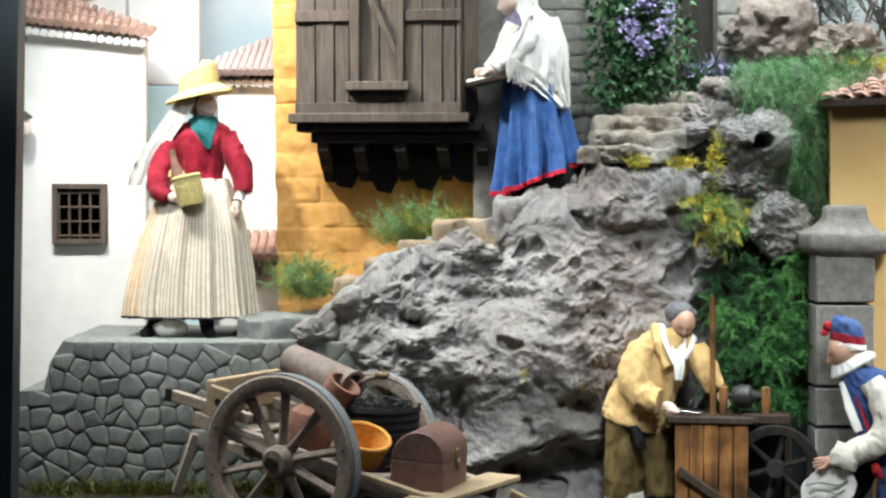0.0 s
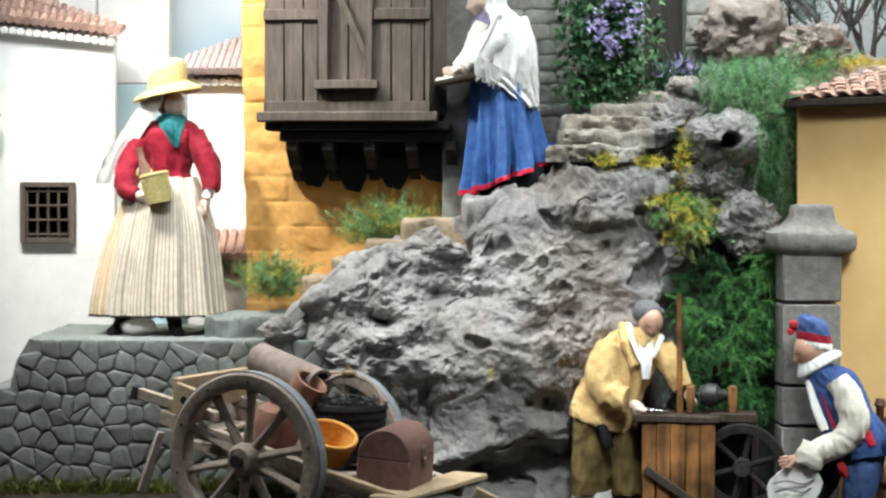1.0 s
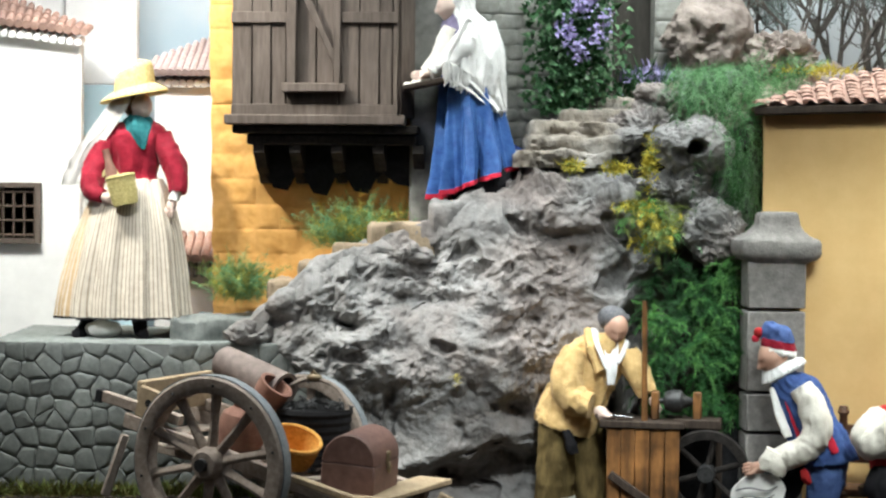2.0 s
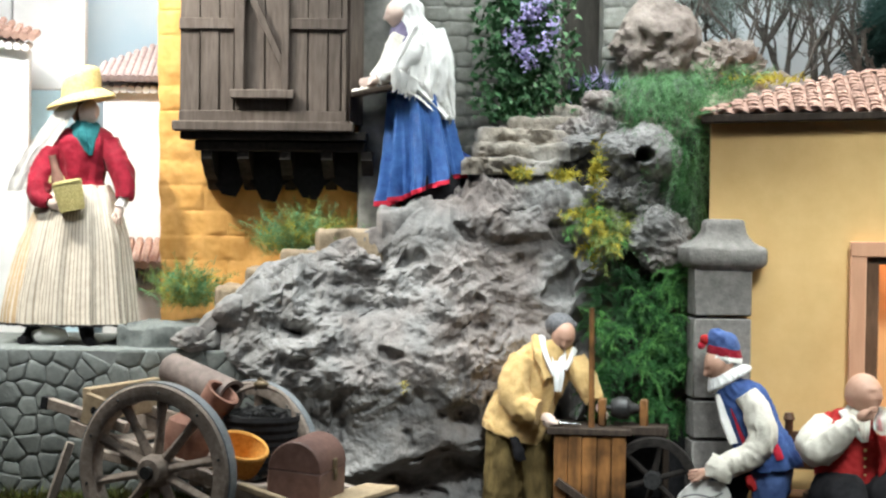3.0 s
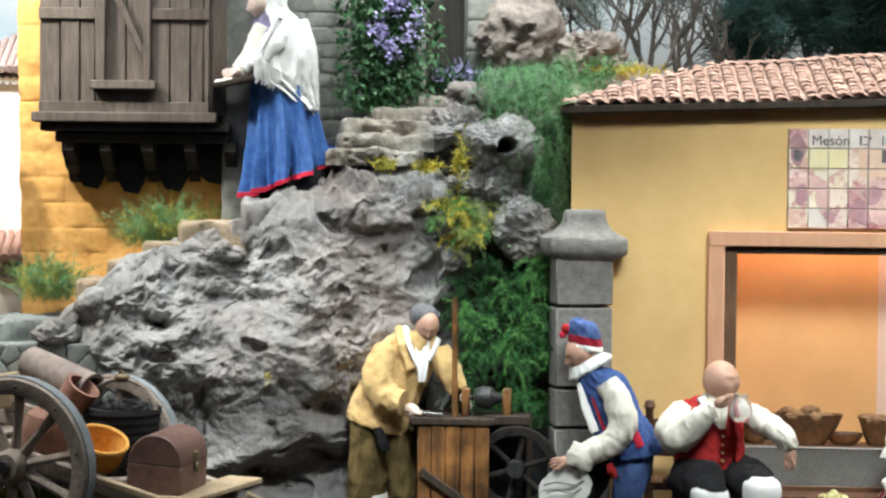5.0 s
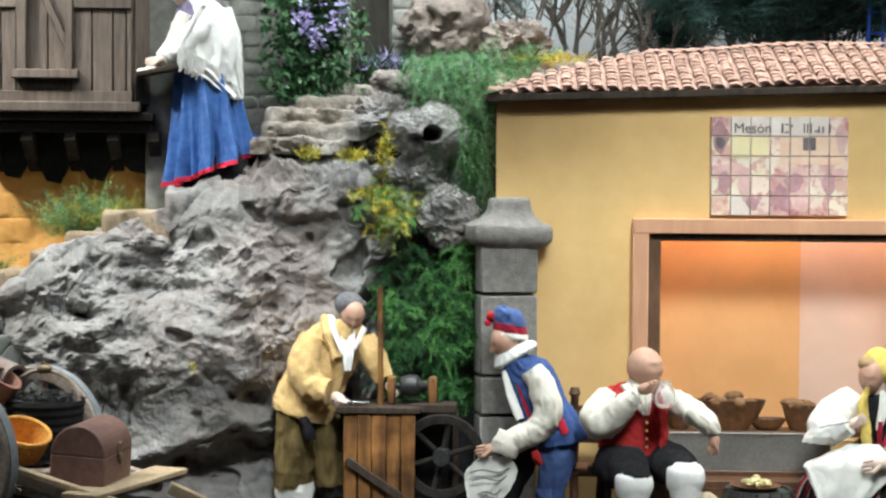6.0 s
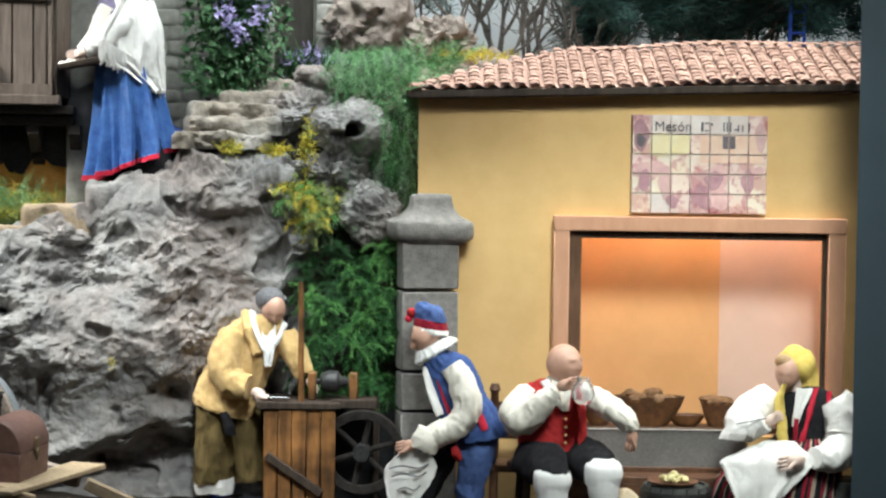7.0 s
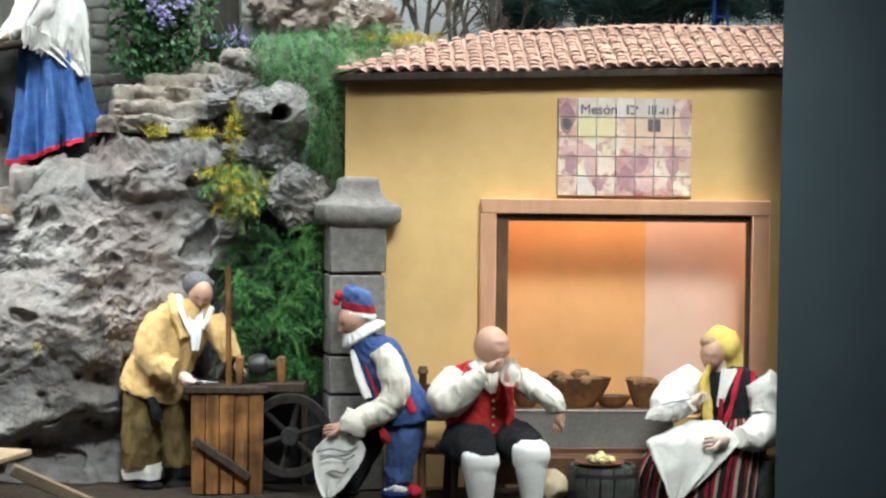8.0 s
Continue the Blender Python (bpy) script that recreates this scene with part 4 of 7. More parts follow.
def glaze_painting(m):
    """Mauve and rose brush marks that run on from tile to tile."""
    nt = m.node_tree
    b = nt.nodes["Principled BSDF"]
    geo = nt.nodes.new("ShaderNodeNewGeometry")
    for scale, low, high, tint in ((34, 0.50, 0.60, (0.80, 0.60, 0.62)), (75, 0.54, 0.62, (0.74, 0.50, 0.56))):
        old = b.inputs["Base Color"].links[0].from_socket
        n = nt.nodes.new("ShaderNodeTexNoise")
        n.inputs["Scale"].default_value, n.inputs["Detail"].default_value = scale, 3
        nt.links.new(geo.outputs["Position"], n.inputs["Vector"])
        r = nt.nodes.new("ShaderNodeValToRGB")
        r.color_ramp.elements[0].position, r.color_ramp.elements[1].position = low, high
        nt.links.new(n.outputs["Fac"], r.inputs[0])
        mx = nt.nodes.new("ShaderNodeMix")
        mx.data_type, mx.blend_type = "RGBA", "MULTIPLY"
        mx.inputs["B"].default_value = (*tint, 1)
        nt.links.new(r.outputs[0], mx.inputs["Factor"])
        nt.links.new(old, mx.inputs["A"])
        nt.links.new(mx.outputs["Result"], b.inputs["Base Color"])


for name in ("tile_cream", "tile_peach", "tile_pink", "tile_mauve"):
    glaze_painting(M[name])
PAINT = ("mwwwwwk", "cyyppkp", "kccppkp", "ccpmkpc", "cwkmmpc")
PAL = {"w": "tile_white", "c": "tile_cream", "p": "tile_peach", "k": "tile_pink", "m": "tile_mauve", "y": "tile_yellow"}
for r, line in enumerate(PAINT):
    for c, ch in enumerate(line):
        bm = bmesh.new()
        w, h = SW / 7, SH / 5
        box(bm, (0, 0, 0), (w - 0.0012, 0.006, h - 0.0012), bevel=0.0008)
        t = part("tile", bm, M[PAL[ch]], sign)
        t.matrix_local = pose((c + 0.5) * w, -0.0005 + random.uniform(-0.0003, 0.0003), SH - (r + 0.5) * h, random.uniform(-0.6, 0.6), 0, random.uniform(-0.6, 0.6))
curve = bpy.data.curves.new("lettering", "FONT")
curve.body, curve.size, curve.extrude = "Mesón", 0.021, 0.0003
text = new("lettering", curve)
dg = bpy.context.evaluated_depsgraph_get()
me = bpy.data.meshes.new_from_object(text.evaluated_get(dg))
bpy.data.objects.remove(text)
me.materials.append(M["ink"])
lt = new("lettering", me)
lt.parent, lt.matrix_local = sign, pose(0.033, -0.0052, SH - 0.0245, 90, 0, 0)
for x0, x1, z0, h in ((0.104, 0.107, SH - 0.0245, 0.014), (0.109, 0.115, SH - 0.013, 0.002), (0.109, 0.115, SH - 0.0245, 0.002), (0.118, 0.121, SH - 0.016, 0.004), (0.137, 0.139, SH - 0.0245, 0.014), (0.142, 0.144, SH - 0.0245, 0.014), (0.147, 0.149, SH - 0.0245, 0.014), (0.153, 0.160, SH - 0.0225, 0.002), (0.159, 0.161, SH - 0.0245, 0.010), (0.165, 0.167, SH - 0.0245, 0.010), (0.175, 0.177, SH - 0.0245, 0.013)):
    bm = bmesh.new()
    box(bm, ((x0 + x1) / 2, -0.0049, z0 + h / 2), (x1 - x0, 0.0012, h))
    part("lettering_bar", bm, M["ink"], sign)
def clip_to(poly, x0, x1, z0, z1):
    """Cuts an outline to one tile's rectangle."""
    for axis, lim, sign_ in ((0, x0, 1), (0, x1, -1), (1, z0, 1), (1, z1, -1)):
        out = []
        for p, q in zip(poly, poly[1:] + poly[:1]):
            a, b = (p[axis] - lim) * sign_, (q[axis] - lim) * sign_
            if a >= 0:
                out.append(p)
            if a * b < 0:
                t = a / (a - b)
                out.append((p[0] + (q[0] - p[0]) * t, p[1] + (q[1] - p[1]) * t))
        poly = out
        if len(poly) < 3:
            return []
    return poly


# brush shapes of the painting: middle, size and colour, cut at the joints
for layer, (cx, cz, w, h, m) in enumerate(((0.150, 0.098, 0.100, 0.044, "paint_peach"), (0.042, 0.104, 0.030, 0.036, "tile_yellow"), (0.030, 0.066, 0.056, 0.026, "paint_rose"), (0.020, 0.050, 0.020, 0.030, "paint_plum"), (0.052, 0.046, 0.022, 0.046, "paint_rose"), (0.126, 0.052, 0.046, 0.040, "paint_rose"), (0.108, 0.026, 0.032, 0.034, "paint_plum"), (0.134, 0.024, 0.034, 0.034, "paint_rose"), (0.124, 0.050, 0.028, 0.026, "paint_plum"),
                                                    (0.176, 0.050, 0.020, 0.034, "paint_plum"), (0.190, 0.064, 0.020, 0.016, "paint_rose"), (0.062, 0.018, 0.018, 0.020, "paint_plum"), (0.013, 0.118, 0.024, 0.044, "paint_plum"), (0.194, 0.116, 0.018, 0.040, "paint_rose"), (0.146, 0.108, 0.020, 0.020, "ink"), (0.013, 0.110, 0.014, 0.018, "ink"))):
    k = 4 if m in ("ink", "tile_yellow", "paint_peach") and w > 0.015 else 28
    pts = [(cx + w / 2 * math.cos(a) * (1.35 if k == 4 else 1 + 0.16 * math.sin(3 * a + cx * 99)), cz + h / 2 * math.sin(a) * (1.35 if k == 4 else 1 + 0.16 * math.cos(2 * a + cz * 77))) for a in [2 * math.pi * (i + 0.5) / k for i in range(k)]]
    bm = bmesh.new()
    y = -0.0044 - 0.00004 * layer
    for r in range(5):
        for c in range(7):
            cut = clip_to(pts, c * SW / 7 + 0.0012, (c + 1) * SW / 7 - 0.0012, r * SH / 5 + 0.0012, (r + 1) * SH / 5 - 0.0012)
            if cut:
                loft(bm, [[Vector((x, y + 0.0008, z)) for x, z in cut], [Vector((x, y, z)) for x, z in cut]], 0)
    part("painted_shape", bm, M[m], sign)

# ---- tavern: roof ----
roof = part("roof", bmesh.new(), M["roof_tile"], tavern, "barrel-tiled clay roof")
PITCH = 0.0225
ROWS_UP = 11
RUN, RISE, R0 = 0.175, 0.071, 0.632


def eave_z(x):
    return R0 + 0.022 * clamp(x / 0.7) + 0.003 * math.sin(x * 17)


bm = bmesh.new()
rows = []
for j in range(13):
    k = j / 12
    row = []
    for i in range(181):
        x = -0.012 + 0.86 * i / 180
        x = max(x, -0.012 + 0.25 * k)
        row.append(bm.verts.new((x, -0.026 + (RUN + 0.026) * k, eave_z(x) - 0.0015 + RISE * k + 0.0026 * math.cos(2 * math.pi * x / PITCH))))
    rows.append(row)
for a, b in zip(rows, rows[1:]):
    for i in range(180):
        if (a[i].co - a[i + 1].co).length > 1e-5 or (b[i].co - b[i + 1].co).length > 1e-5:
            bm.faces.new((a[i], a[i + 1], b[i + 1], b[i]))
part("pan_tiles", bm, M["roof_tile"], roof)
bm = bmesh.new()
box(bm, (0.415, -0.008, 0.635), (0.86, 0.040, 0.012), turn(0, -1.6, 0), bevel=0.002)
part("eave_board", bm, M["dark_wood"], roof)
# left hip slope and far slope
bm = bmesh.new()
v = [bm.verts.new(p) for p in ((-0.02, -0.026, R0 - 0.004), (0.24, RUN, R0 + RISE + 0.004), (-0.02, 0.34, R0 - 0.004), (0.84, RUN, R0 + RISE + 0.02), (0.84, 0.34, R0 - 0.004))]
bm.faces.new((v[0], v[1], v[2]))
bm.faces.new((v[2], v[1], v[3], v[4]))
part("hip_slope", bm, M["roof_tile"], roof, smooth=False)


def tile_mesh():
    bm = bmesh.new()
    L, r0, r1 = 0.0215, 0.0090, 0.0074
    rings = []
    for y, r, z in ((0.0, r0, 0.0), (L, r1, -0.0006)):
        rings.append([Vector((r * math.cos(a), y, z + r * 0.42 * math.sin(a))) for a in [math.pi * i / 6 for i in range(7)]])
    for y, r, z in ((L, r1 - 0.0018, -0.0006), (0.0, r0 - 0.0018, 0.0)):
        rings.append([Vector((r * math.cos(a), y, z + r * 0.42 * math.sin(a))) for a in [math.pi * i / 6 for i in range(7)]])
    rings.append(rings[0])
    loft(bm, rings, 0, (False, False), closed=False)
    bmesh.ops.remove_doubles(bm, verts=bm.verts, dist=1e-6)
    return finish("roof_tile", bm, M["roof_tile"])


TILE = tile_mesh()
slope = math.degrees(math.atan2(RISE, RUN + 0.026))
upper = bmesh.new()
for j in range(ROWS_UP):
    k = j / ROWS_UP
    for i in range(37):
        x = -0.006 + PITCH * i
        if x < -0.006 + 0.245 * k:
            continue
        m = pose(x + random.uniform(-0.0012, 0.0012), -0.030 + (RUN + 0.026) * k + random.uniform(-0.0015, 0.0015), eave_z(x) + 0.001 + RISE * k + random.uniform(-0.0008, 0.0008), slope - 3 + random.uniform(-2, 2), random.uniform(-3, 3), random.uniform(-4, 4))
        if j < 7:
            t = new("roof_tile", TILE)
            t.parent, t.matrix_local = roof, m
        else:
            before = len(upper.verts)
            upper.from_mesh(TILE)
            upper.verts.ensure_lookup_table()
            bmesh.ops.transform(upper, matrix=m, verts=upper.verts[before:])
tagged(part("upper_tiles", upper, M["roof_tile"], roof), kind="stuff")
for i in range(28):
    x = 0.24 + 0.0225 * i
    t = new("roof_tile", TILE)
    t.parent = roof
    t.matrix_local = pose(x, RUN, eave_z(x) + RISE + 0.002, 0, 0, -90 + random.uniform(-4, 4))
for i in range(13):
    k = i / 13
    t = new("roof_tile", TILE)
    t.parent = roof
    t.matrix_local = pose(-0.012 + 0.245 * k, -0.026 + (RUN + 0.026) * k, R0 + 0.003 + RISE * k, slope * 0.7, 0, -50)

# ---- tavern: counter inside with bowls ----
bm = bmesh.new()
box(bm, (0.425, 0.045, 0.116), (0.385, 0.05, 0.008), bevel=0.001)
solid("counter", bm, M["bowl_wood"], "brown wooden counter board in the tavern opening", "counter", at=pose(*TAV, 0, 0, -11.31))


def bowl(name, r, h, x, y, z, label, fill=None, deep=0.8):
    ob = thing(name, label, "bowl")
    ob.matrix_world = pose(*TAV, 0, 0, -11.31) @ pose(x, y, z)
    bm = bmesh.new()
    lathe(bm, [(r * 0.5, 0), (r * 0.72, h * 0.3), (r * 0.9, h * 0.7), (r, h), (r * 0.94, h), (r * 0.8, h * 0.6), (r * 0.4, h * 0.25)], 26, Matrix.Diagonal((1, deep, 1, 1)))
    part("bowl_body", bm, M["bowl_wood"], ob)
    if fill:
        rnd = random.Random(int(x * 1000))
        for i in range(9):
            a = rnd.uniform(0, 6.3)
            bm = bmesh.new()
            ball(bm, (0.5 * r * math.cos(a), 0.35 * r * math.sin(a), h * 0.9 + rnd.uniform(0, 0.008)), (rnd.uniform(0.010, 0.018), 0.011, rnd.uniform(0.006, 0.011)), 0, 8)
            part("bread_roll", bm, fill, ob)
    return ob


bowl("bowl", 0.056, 0.046, 0.360, 0.036, 0.120, "large brown wooden bowl heaped with bread", M["bread"], 0.45)
bowl("bowl", 0.030, 0.018, 0.418, 0.036, 0.120, "small dark wooden bowl", None, 0.6)
bowl("bowl", 0.026, 0.040, 0.466, 0.036, 0.120, "brown wooden bowl with pale bread rolls", M["bread"], 0.7)
bowl("bowl", 0.032, 0.040, 0.53, 0.036, 0.120, "dark wooden bowl on the counter", None, 0.6)
bowl("bowl", 0.026, 0.030, 0.283, 0.036, 0.120, "brown wooden bowl with bread", M["bread"], 0.7)

# ---- blue frame behind the roof ----
rack = thing("blue_ladder", "small bright blue metal ladder behind the roof", "ladder", (1.262, 2.83, 0.66), -12)
for x in (0.0, 0.024):
    bm = bmesh.new()
    tube(bm, [(x, 0, 0), (x + 0.006, 0.01, 0.20)], 0.0028, 8)
    part("rail", bm, M["blue_paint"], rack)
for i in range(5):
    bm = bmesh.new()
    tube(bm, [(0.001 + i * 0.001, 0.002, 0.03 + 0.036 * i), (0.025 + i * 0.001, 0.002, 0.03 + 0.036 * i)], 0.0022, 8)
    part("rung", bm, M["blue_paint"], rack)

# ---- handcart with its load ----
CART = pose(-0.2275, 2.44, 0.085, 0, 0, -27)
cart = thing("handcart", "weathered wooden handcart with two spoked wheels", "cart")
cart.matrix_world = CART
TILT = pose(-0.032, 0, -0.026, 0, 10, 0)
GAUGE = 0.24
WR = 0.1225


def wheel_at(y, hide=False):
    bm = bmesh.new()
    w = 0.012
    n = 48
    ri, ro = WR - 0.0235, WR
    rings = []
    for i in range(n):
        a = 2 * math.pi * i / n
        e = Vector((math.cos(a), 0, math.sin(a)))
        rings.append([e * ri + Vector((0, -w, 0)), e * (ri + 0.002) + Vector((0, -w - 0.001, 0)), e * (ro - 0.003) + Vector((0, -w - 0.001, 0)), e * ro + Vector((0, -w + 0.002, 0)), e * ro + Vector((0, w - 0.002, 0)), e * (ro - 0.002) + Vector((0, w, 0)), e * ri + Vector((0, w, 0))])
    rings.append(rings[0])
    loft(bm, rings, 0, (False, False))
    bmesh.ops.remove_doubles(bm, verts=bm.verts, dist=1e-6)
    wheel = part("wheel", bm, M["cart_wood"], cart)
    wheel.matrix_local = pose(0.016, y, 0) @ Matrix.Scale(0.86, 4) if y > 0 else pose(0, y, 0)
    bm = bmesh.new()
    lathe(bm, [(WR + 0.0002, -0.009), (WR + 0.002, -0.009), (WR + 0.002, 0.009), (WR + 0.0002, 0.009)], 48, turn(90, 0, 0), 0, (False, False))
    part("tyre", bm, M["tyre"], wheel, "thin pale worn iron tyre")
    for i in range(10):
        a = 2 * math.pi * (i + 0.35) / 10
        e = Vector((math.cos(a), 0, math.sin(a)))
        bm = bmesh.new()
        tube(bm, [e * 0.018, e * 0.05, e * 0.075, e * (WR - 0.021)], [0.0085, 0.0068, 0.0065, 0.0085], 8, flat=0.75)
        part("spoke", bm, M["cart_wood"], wheel)
    bm = bmesh.new()
    lathe(bm, [(0.012, -0.030), (0.020, -0.026), (0.0235, -0.015), (0.025, 0.0), (0.023, 0.014), (0.018, 0.022)], 20, turn(90, 0, 0))
    part("hub", bm, M["cart_wood"], wheel)
    bm = bmesh.new()
    lathe(bm, [(0.009, -0.043), (0.012, -0.040), (0.0125, -0.028)] if y < 0 else [(0.009, 0.02), (0.009, 0.03)], 14, turn(90, 0, 0) if y >= 0 else turn(-90, 0, 0) @ Matrix.Scale(-1, 4, (0, 0, 1)))
    part("axle_end", bm, M["iron"], wheel, "dark iron axle end")
    for i in range(10):
        a = 2 * math.pi * (i + 0.35) / 10
        bm = bmesh.new()
        ball(bm, (math.cos(a) * (WR - 0.012), -0.0135, math.sin(a) * (WR - 0.012)), 0.0022, 0, 6)
        part("bolt", bm, M["iron"], wheel)


wheel_at(0.0)
wheel_at(GAUGE)
bm = bmesh.new()
tube(bm, [(0, -0.01, 0), (0, GAUGE + 0.01, 0)], 0.008, 10)
part("axle", bm, M["cart_wood"], cart)


def beam(name, a, b, s, m=None):
    """A squared timber from a to b, in the cart's tilted frame."""
    a, b = TILT @ Vector(a), TILT @ Vector(b)
    d = b - a
    bm = bmesh.new()
    box(bm, (0, 0, 0), (d.length, s[0], s[1]), bevel=0.0015, jit=0.0006)
    ob = part(name, bm, m or M["cart_wood"], cart)
    ob.matrix_local = Matrix.Translation((a + b) / 2) @ d.to_track_quat("X", "Z").to_matrix().to_4x4()
    return ob


beam("side_beam", (-0.155, 0.045, 0.045), (0.27, 0.035, 0.018), (0.014, 0.022))
beam("side_beam", (-0.155, 0.195, 0.045), (0.27, 0.205, 0.018), (0.014, 0.022))
beam("shaft", (-0.20, 0.045, 0.070), (-0.06, 0.045, 0.066), (0.013, 0.016))
beam("shaft", (-0.23, 0.195, 0.066), (-0.06, 0.195, 0.060), (0.013, 0.016))
beam("shaft", (-0.15, 0.12, -0.004), (-0.05, 0.12, 0.0), (0.012, 0.014))
for p in ((-0.20, 0.045, 0.070), (-0.23, 0.195, 0.066), (-0.15, 0.12, -0.004)):
    q = TILT @ Vector(p)
    bm = bmesh.new()
    box(bm, q + Vector((-0.004, 0, 0)), (0.012, 0.0155, 0.0185), turn(0, 10, 0), bevel=0.001)
    part("shaft_end", bm, M["black"], cart, "black shaft end")
for x in (-0.10, -0.055, -0.01, 0.035, 0.08, 0.125, 0.165):
    beam("floor_board", (x, 0.035, 0.035 - 0.065 * (x + 0.155)), (x, 0.205, 0.035 - 0.065 * (x + 0.155)), (0.042, 0.006))
beam("tail_board", (0.255, -0.005, 0.032), (0.262, 0.245, 0.032), (0.055, 0.008), M["cart_light"])
beam("tail_rail", (0.15, 0.02, 0.038), (0.30, 0.02, 0.030), (0.012, 0.010), M["cart_light"])
beam("head_board", (-0.125, 0.03, 0.085), (-0.125, 0.215, 0.085), (0.014, 0.05), M["cart_light"])
beam("cheek_board", (-0.128, 0.03, 0.082), (-0.085, 0.03, 0.078), (0.008, 0.046), M["cart_light"])
# rear rest that slopes down behind the tail board
bm = bmesh.new()
a, b = Vector((0.088, 2.335, 0.0565)), Vector((0.215, 2.33, -0.004))
box(bm, (0, 0, 0), ((b - a).length, 0.016, 0.016), bevel=0.0015, jit=0.0006)
rest = part("rear_rest", bm, M["cart_light"], cart)
rest.matrix_local = CART.inverted() @ Matrix.Translation((a + b) / 2) @ (b - a).to_track_quat("X", "Z").to_matrix().to_4x4()
beam("prop", (-0.135, 0.02, 0.03), (-0.14, 0.0, -0.06), (0.012, 0.012))
bm = bmesh.new()
lathe(bm, [(0.006, 0.0), (0.0045, -0.001)], 10, Matrix.Translation(TILT @ Vector((-0.108, 0.0252, 0.082))) @ turn(90, 0, 0))
part("hole", bm, M["black"], cart)


def in_cart(x, y, z, rx=0, ry=0, rz=0):
    return CART @ TILT @ pose(x, y, z, rx, ry, rz)


# long clay pipe jar, leaning on the load
bm = bmesh.new()
lathe(bm, [(0.020, -0.075), (0.0245, -0.07), (0.0265, 0.0), (0.027, 0.055), (0.0275, 0.06), (0.022, 0.06), (0.020, 0.02)], 26, None, 0, (True, True))
solid("clay_jar", bm, M["clay_grey"], "long grey-brown clay jar lying on the cart", "jar", at=in_cart(-0.022, 0.17, 0.128, 0, 96, -12))
bm = bmesh.new()
lathe(bm, [(0.022, -0.018), (0.026, 0.010), (0.0265, 0.022), (0.021, 0.022), (0.018, 0.0)], 24, None, 0, (True, True))
solid("clay_pot", bm, M["clay"], "reddish clay pot with an open mouth", "pot", at=in_cart(0.030, 0.125, 0.116, 0, 28, 0))
bm = bmesh.new()
lathe(bm, [(0.012, -0.035), (0.030, -0.025), (0.038, 0.0), (0.030, 0.028), (0.016, 0.038), (0.018, 0.046)], 24)
solid("clay_jug", bm, M["clay"], "round reddish clay jug on the cart", "jug", at=in_cart(0.02, 0.08, 0.064))
# dark ribbed bucket with shavings
bucket = thing("bucket", "dark ribbed wooden bucket filled with grey metal scraps", "bucket")
bucket.matrix_world = in_cart(0.10, 0.165, 0.027) @ turn(0, -10, 0)
bm = bmesh.new()
prof = []
for i in range(15):
    z = 0.082 * i / 14
    prof.append((0.046 + 0.010 * i / 14 + (0.0022 if i % 2 else 0), z))
lathe(bm, [(0.03, 0.0)] + prof + [(0.05, 0.080), (0.02, 0.078)], 30)
part("bucket_body", bm, M["black"], bucket)
bm = bmesh.new()
rnd = random.Random(5)
for i in range(70):
    a, r = rnd.uniform(0, 6.3), 0.05 * math.sqrt(rnd.random())
    p = Vector((r * math.cos(a), r * math.sin(a), 0.082 + 0.012 * (1 - r / 0.055)))
    d = Vector((rnd.uniform(-1, 1), rnd.uniform(-1, 1), rnd.uniform(-0.2, 0.3))).normalized() * rnd.uniform(0.006, 0.016)
    tube(bm, [p - d, p + d], rnd.uniform(0.001, 0.0022), 5)
part("filling", bm, M["iron"], bucket, "dull grey metal scrap")
bm = bmesh.new()
tube(bm, [(0.055 * math.cos(a), 0, 0.082 + 0.042 * math.sin(a)) for a in [math.pi * i / 14 for i in range(15)]], 0.0035, 8)
part("handle", bm, M["cart_wood"], bucket, "bent wooden handle")
bm = bmesh.new()
ball(bm, (0, 0, 0.126), (0.013, 0.008, 0.007), 0, 12)
tube(bm, [(-0.01, 0, 0.126), (0, -0.004, 0.136), (0.01, 0, 0.126)], 0.0022, 8)
part("latch", bm, M["brass"], bucket, "dull brass fitting")


def woven(bm, r0, r1, h, n=26, turns=9, wire=0.0022, m=None, rim=0.003, mat_i=0, oval=0.8):
    """A basket of rods round upright stakes."""
    m = m if m is not None else Matrix()
    for j in range(turns):
        z = h * j / (turns - 1)
        r = r0 + (r1 - r0) * (z / h) ** 0.7
        pts = []
        for i in range(2 * n + 1):
            a = math.pi * i / n
            k = r + (0.0012 if (i + j) % 2 else -0.0012)
            pts.append(m @ Vector((k * math.cos(a), oval * k * math.sin(a), z)))
        tube(bm, pts, wire, 5, mat_i, cap=(False, False))
    tube(bm, [m @ Vector((r1 * math.cos(2 * math.pi * i / 30), oval * r1 * math.sin(2 * math.pi * i / 30), h)) for i in range(31)], rim, 6, mat_i, cap=(False, False))
    lathe(bm, [(0.0005, 0.0), (r0, 0.0), (r1 - 0.002, h)], 24, m @ Matrix.Diagonal((1, oval, 1, 1)), mat_i, (False, False))


bm = bmesh.new()
woven(bm, 0.022, 0.038, 0.042, 26, 15, 0.0016)
solid("wicker_basket", bm, M["basket_orange"], "small round orange wicker basket", "basket", at=in_cart(0.112, 0.078, 0.042, 0, 10, 0) @ turn(20, 0, 0))

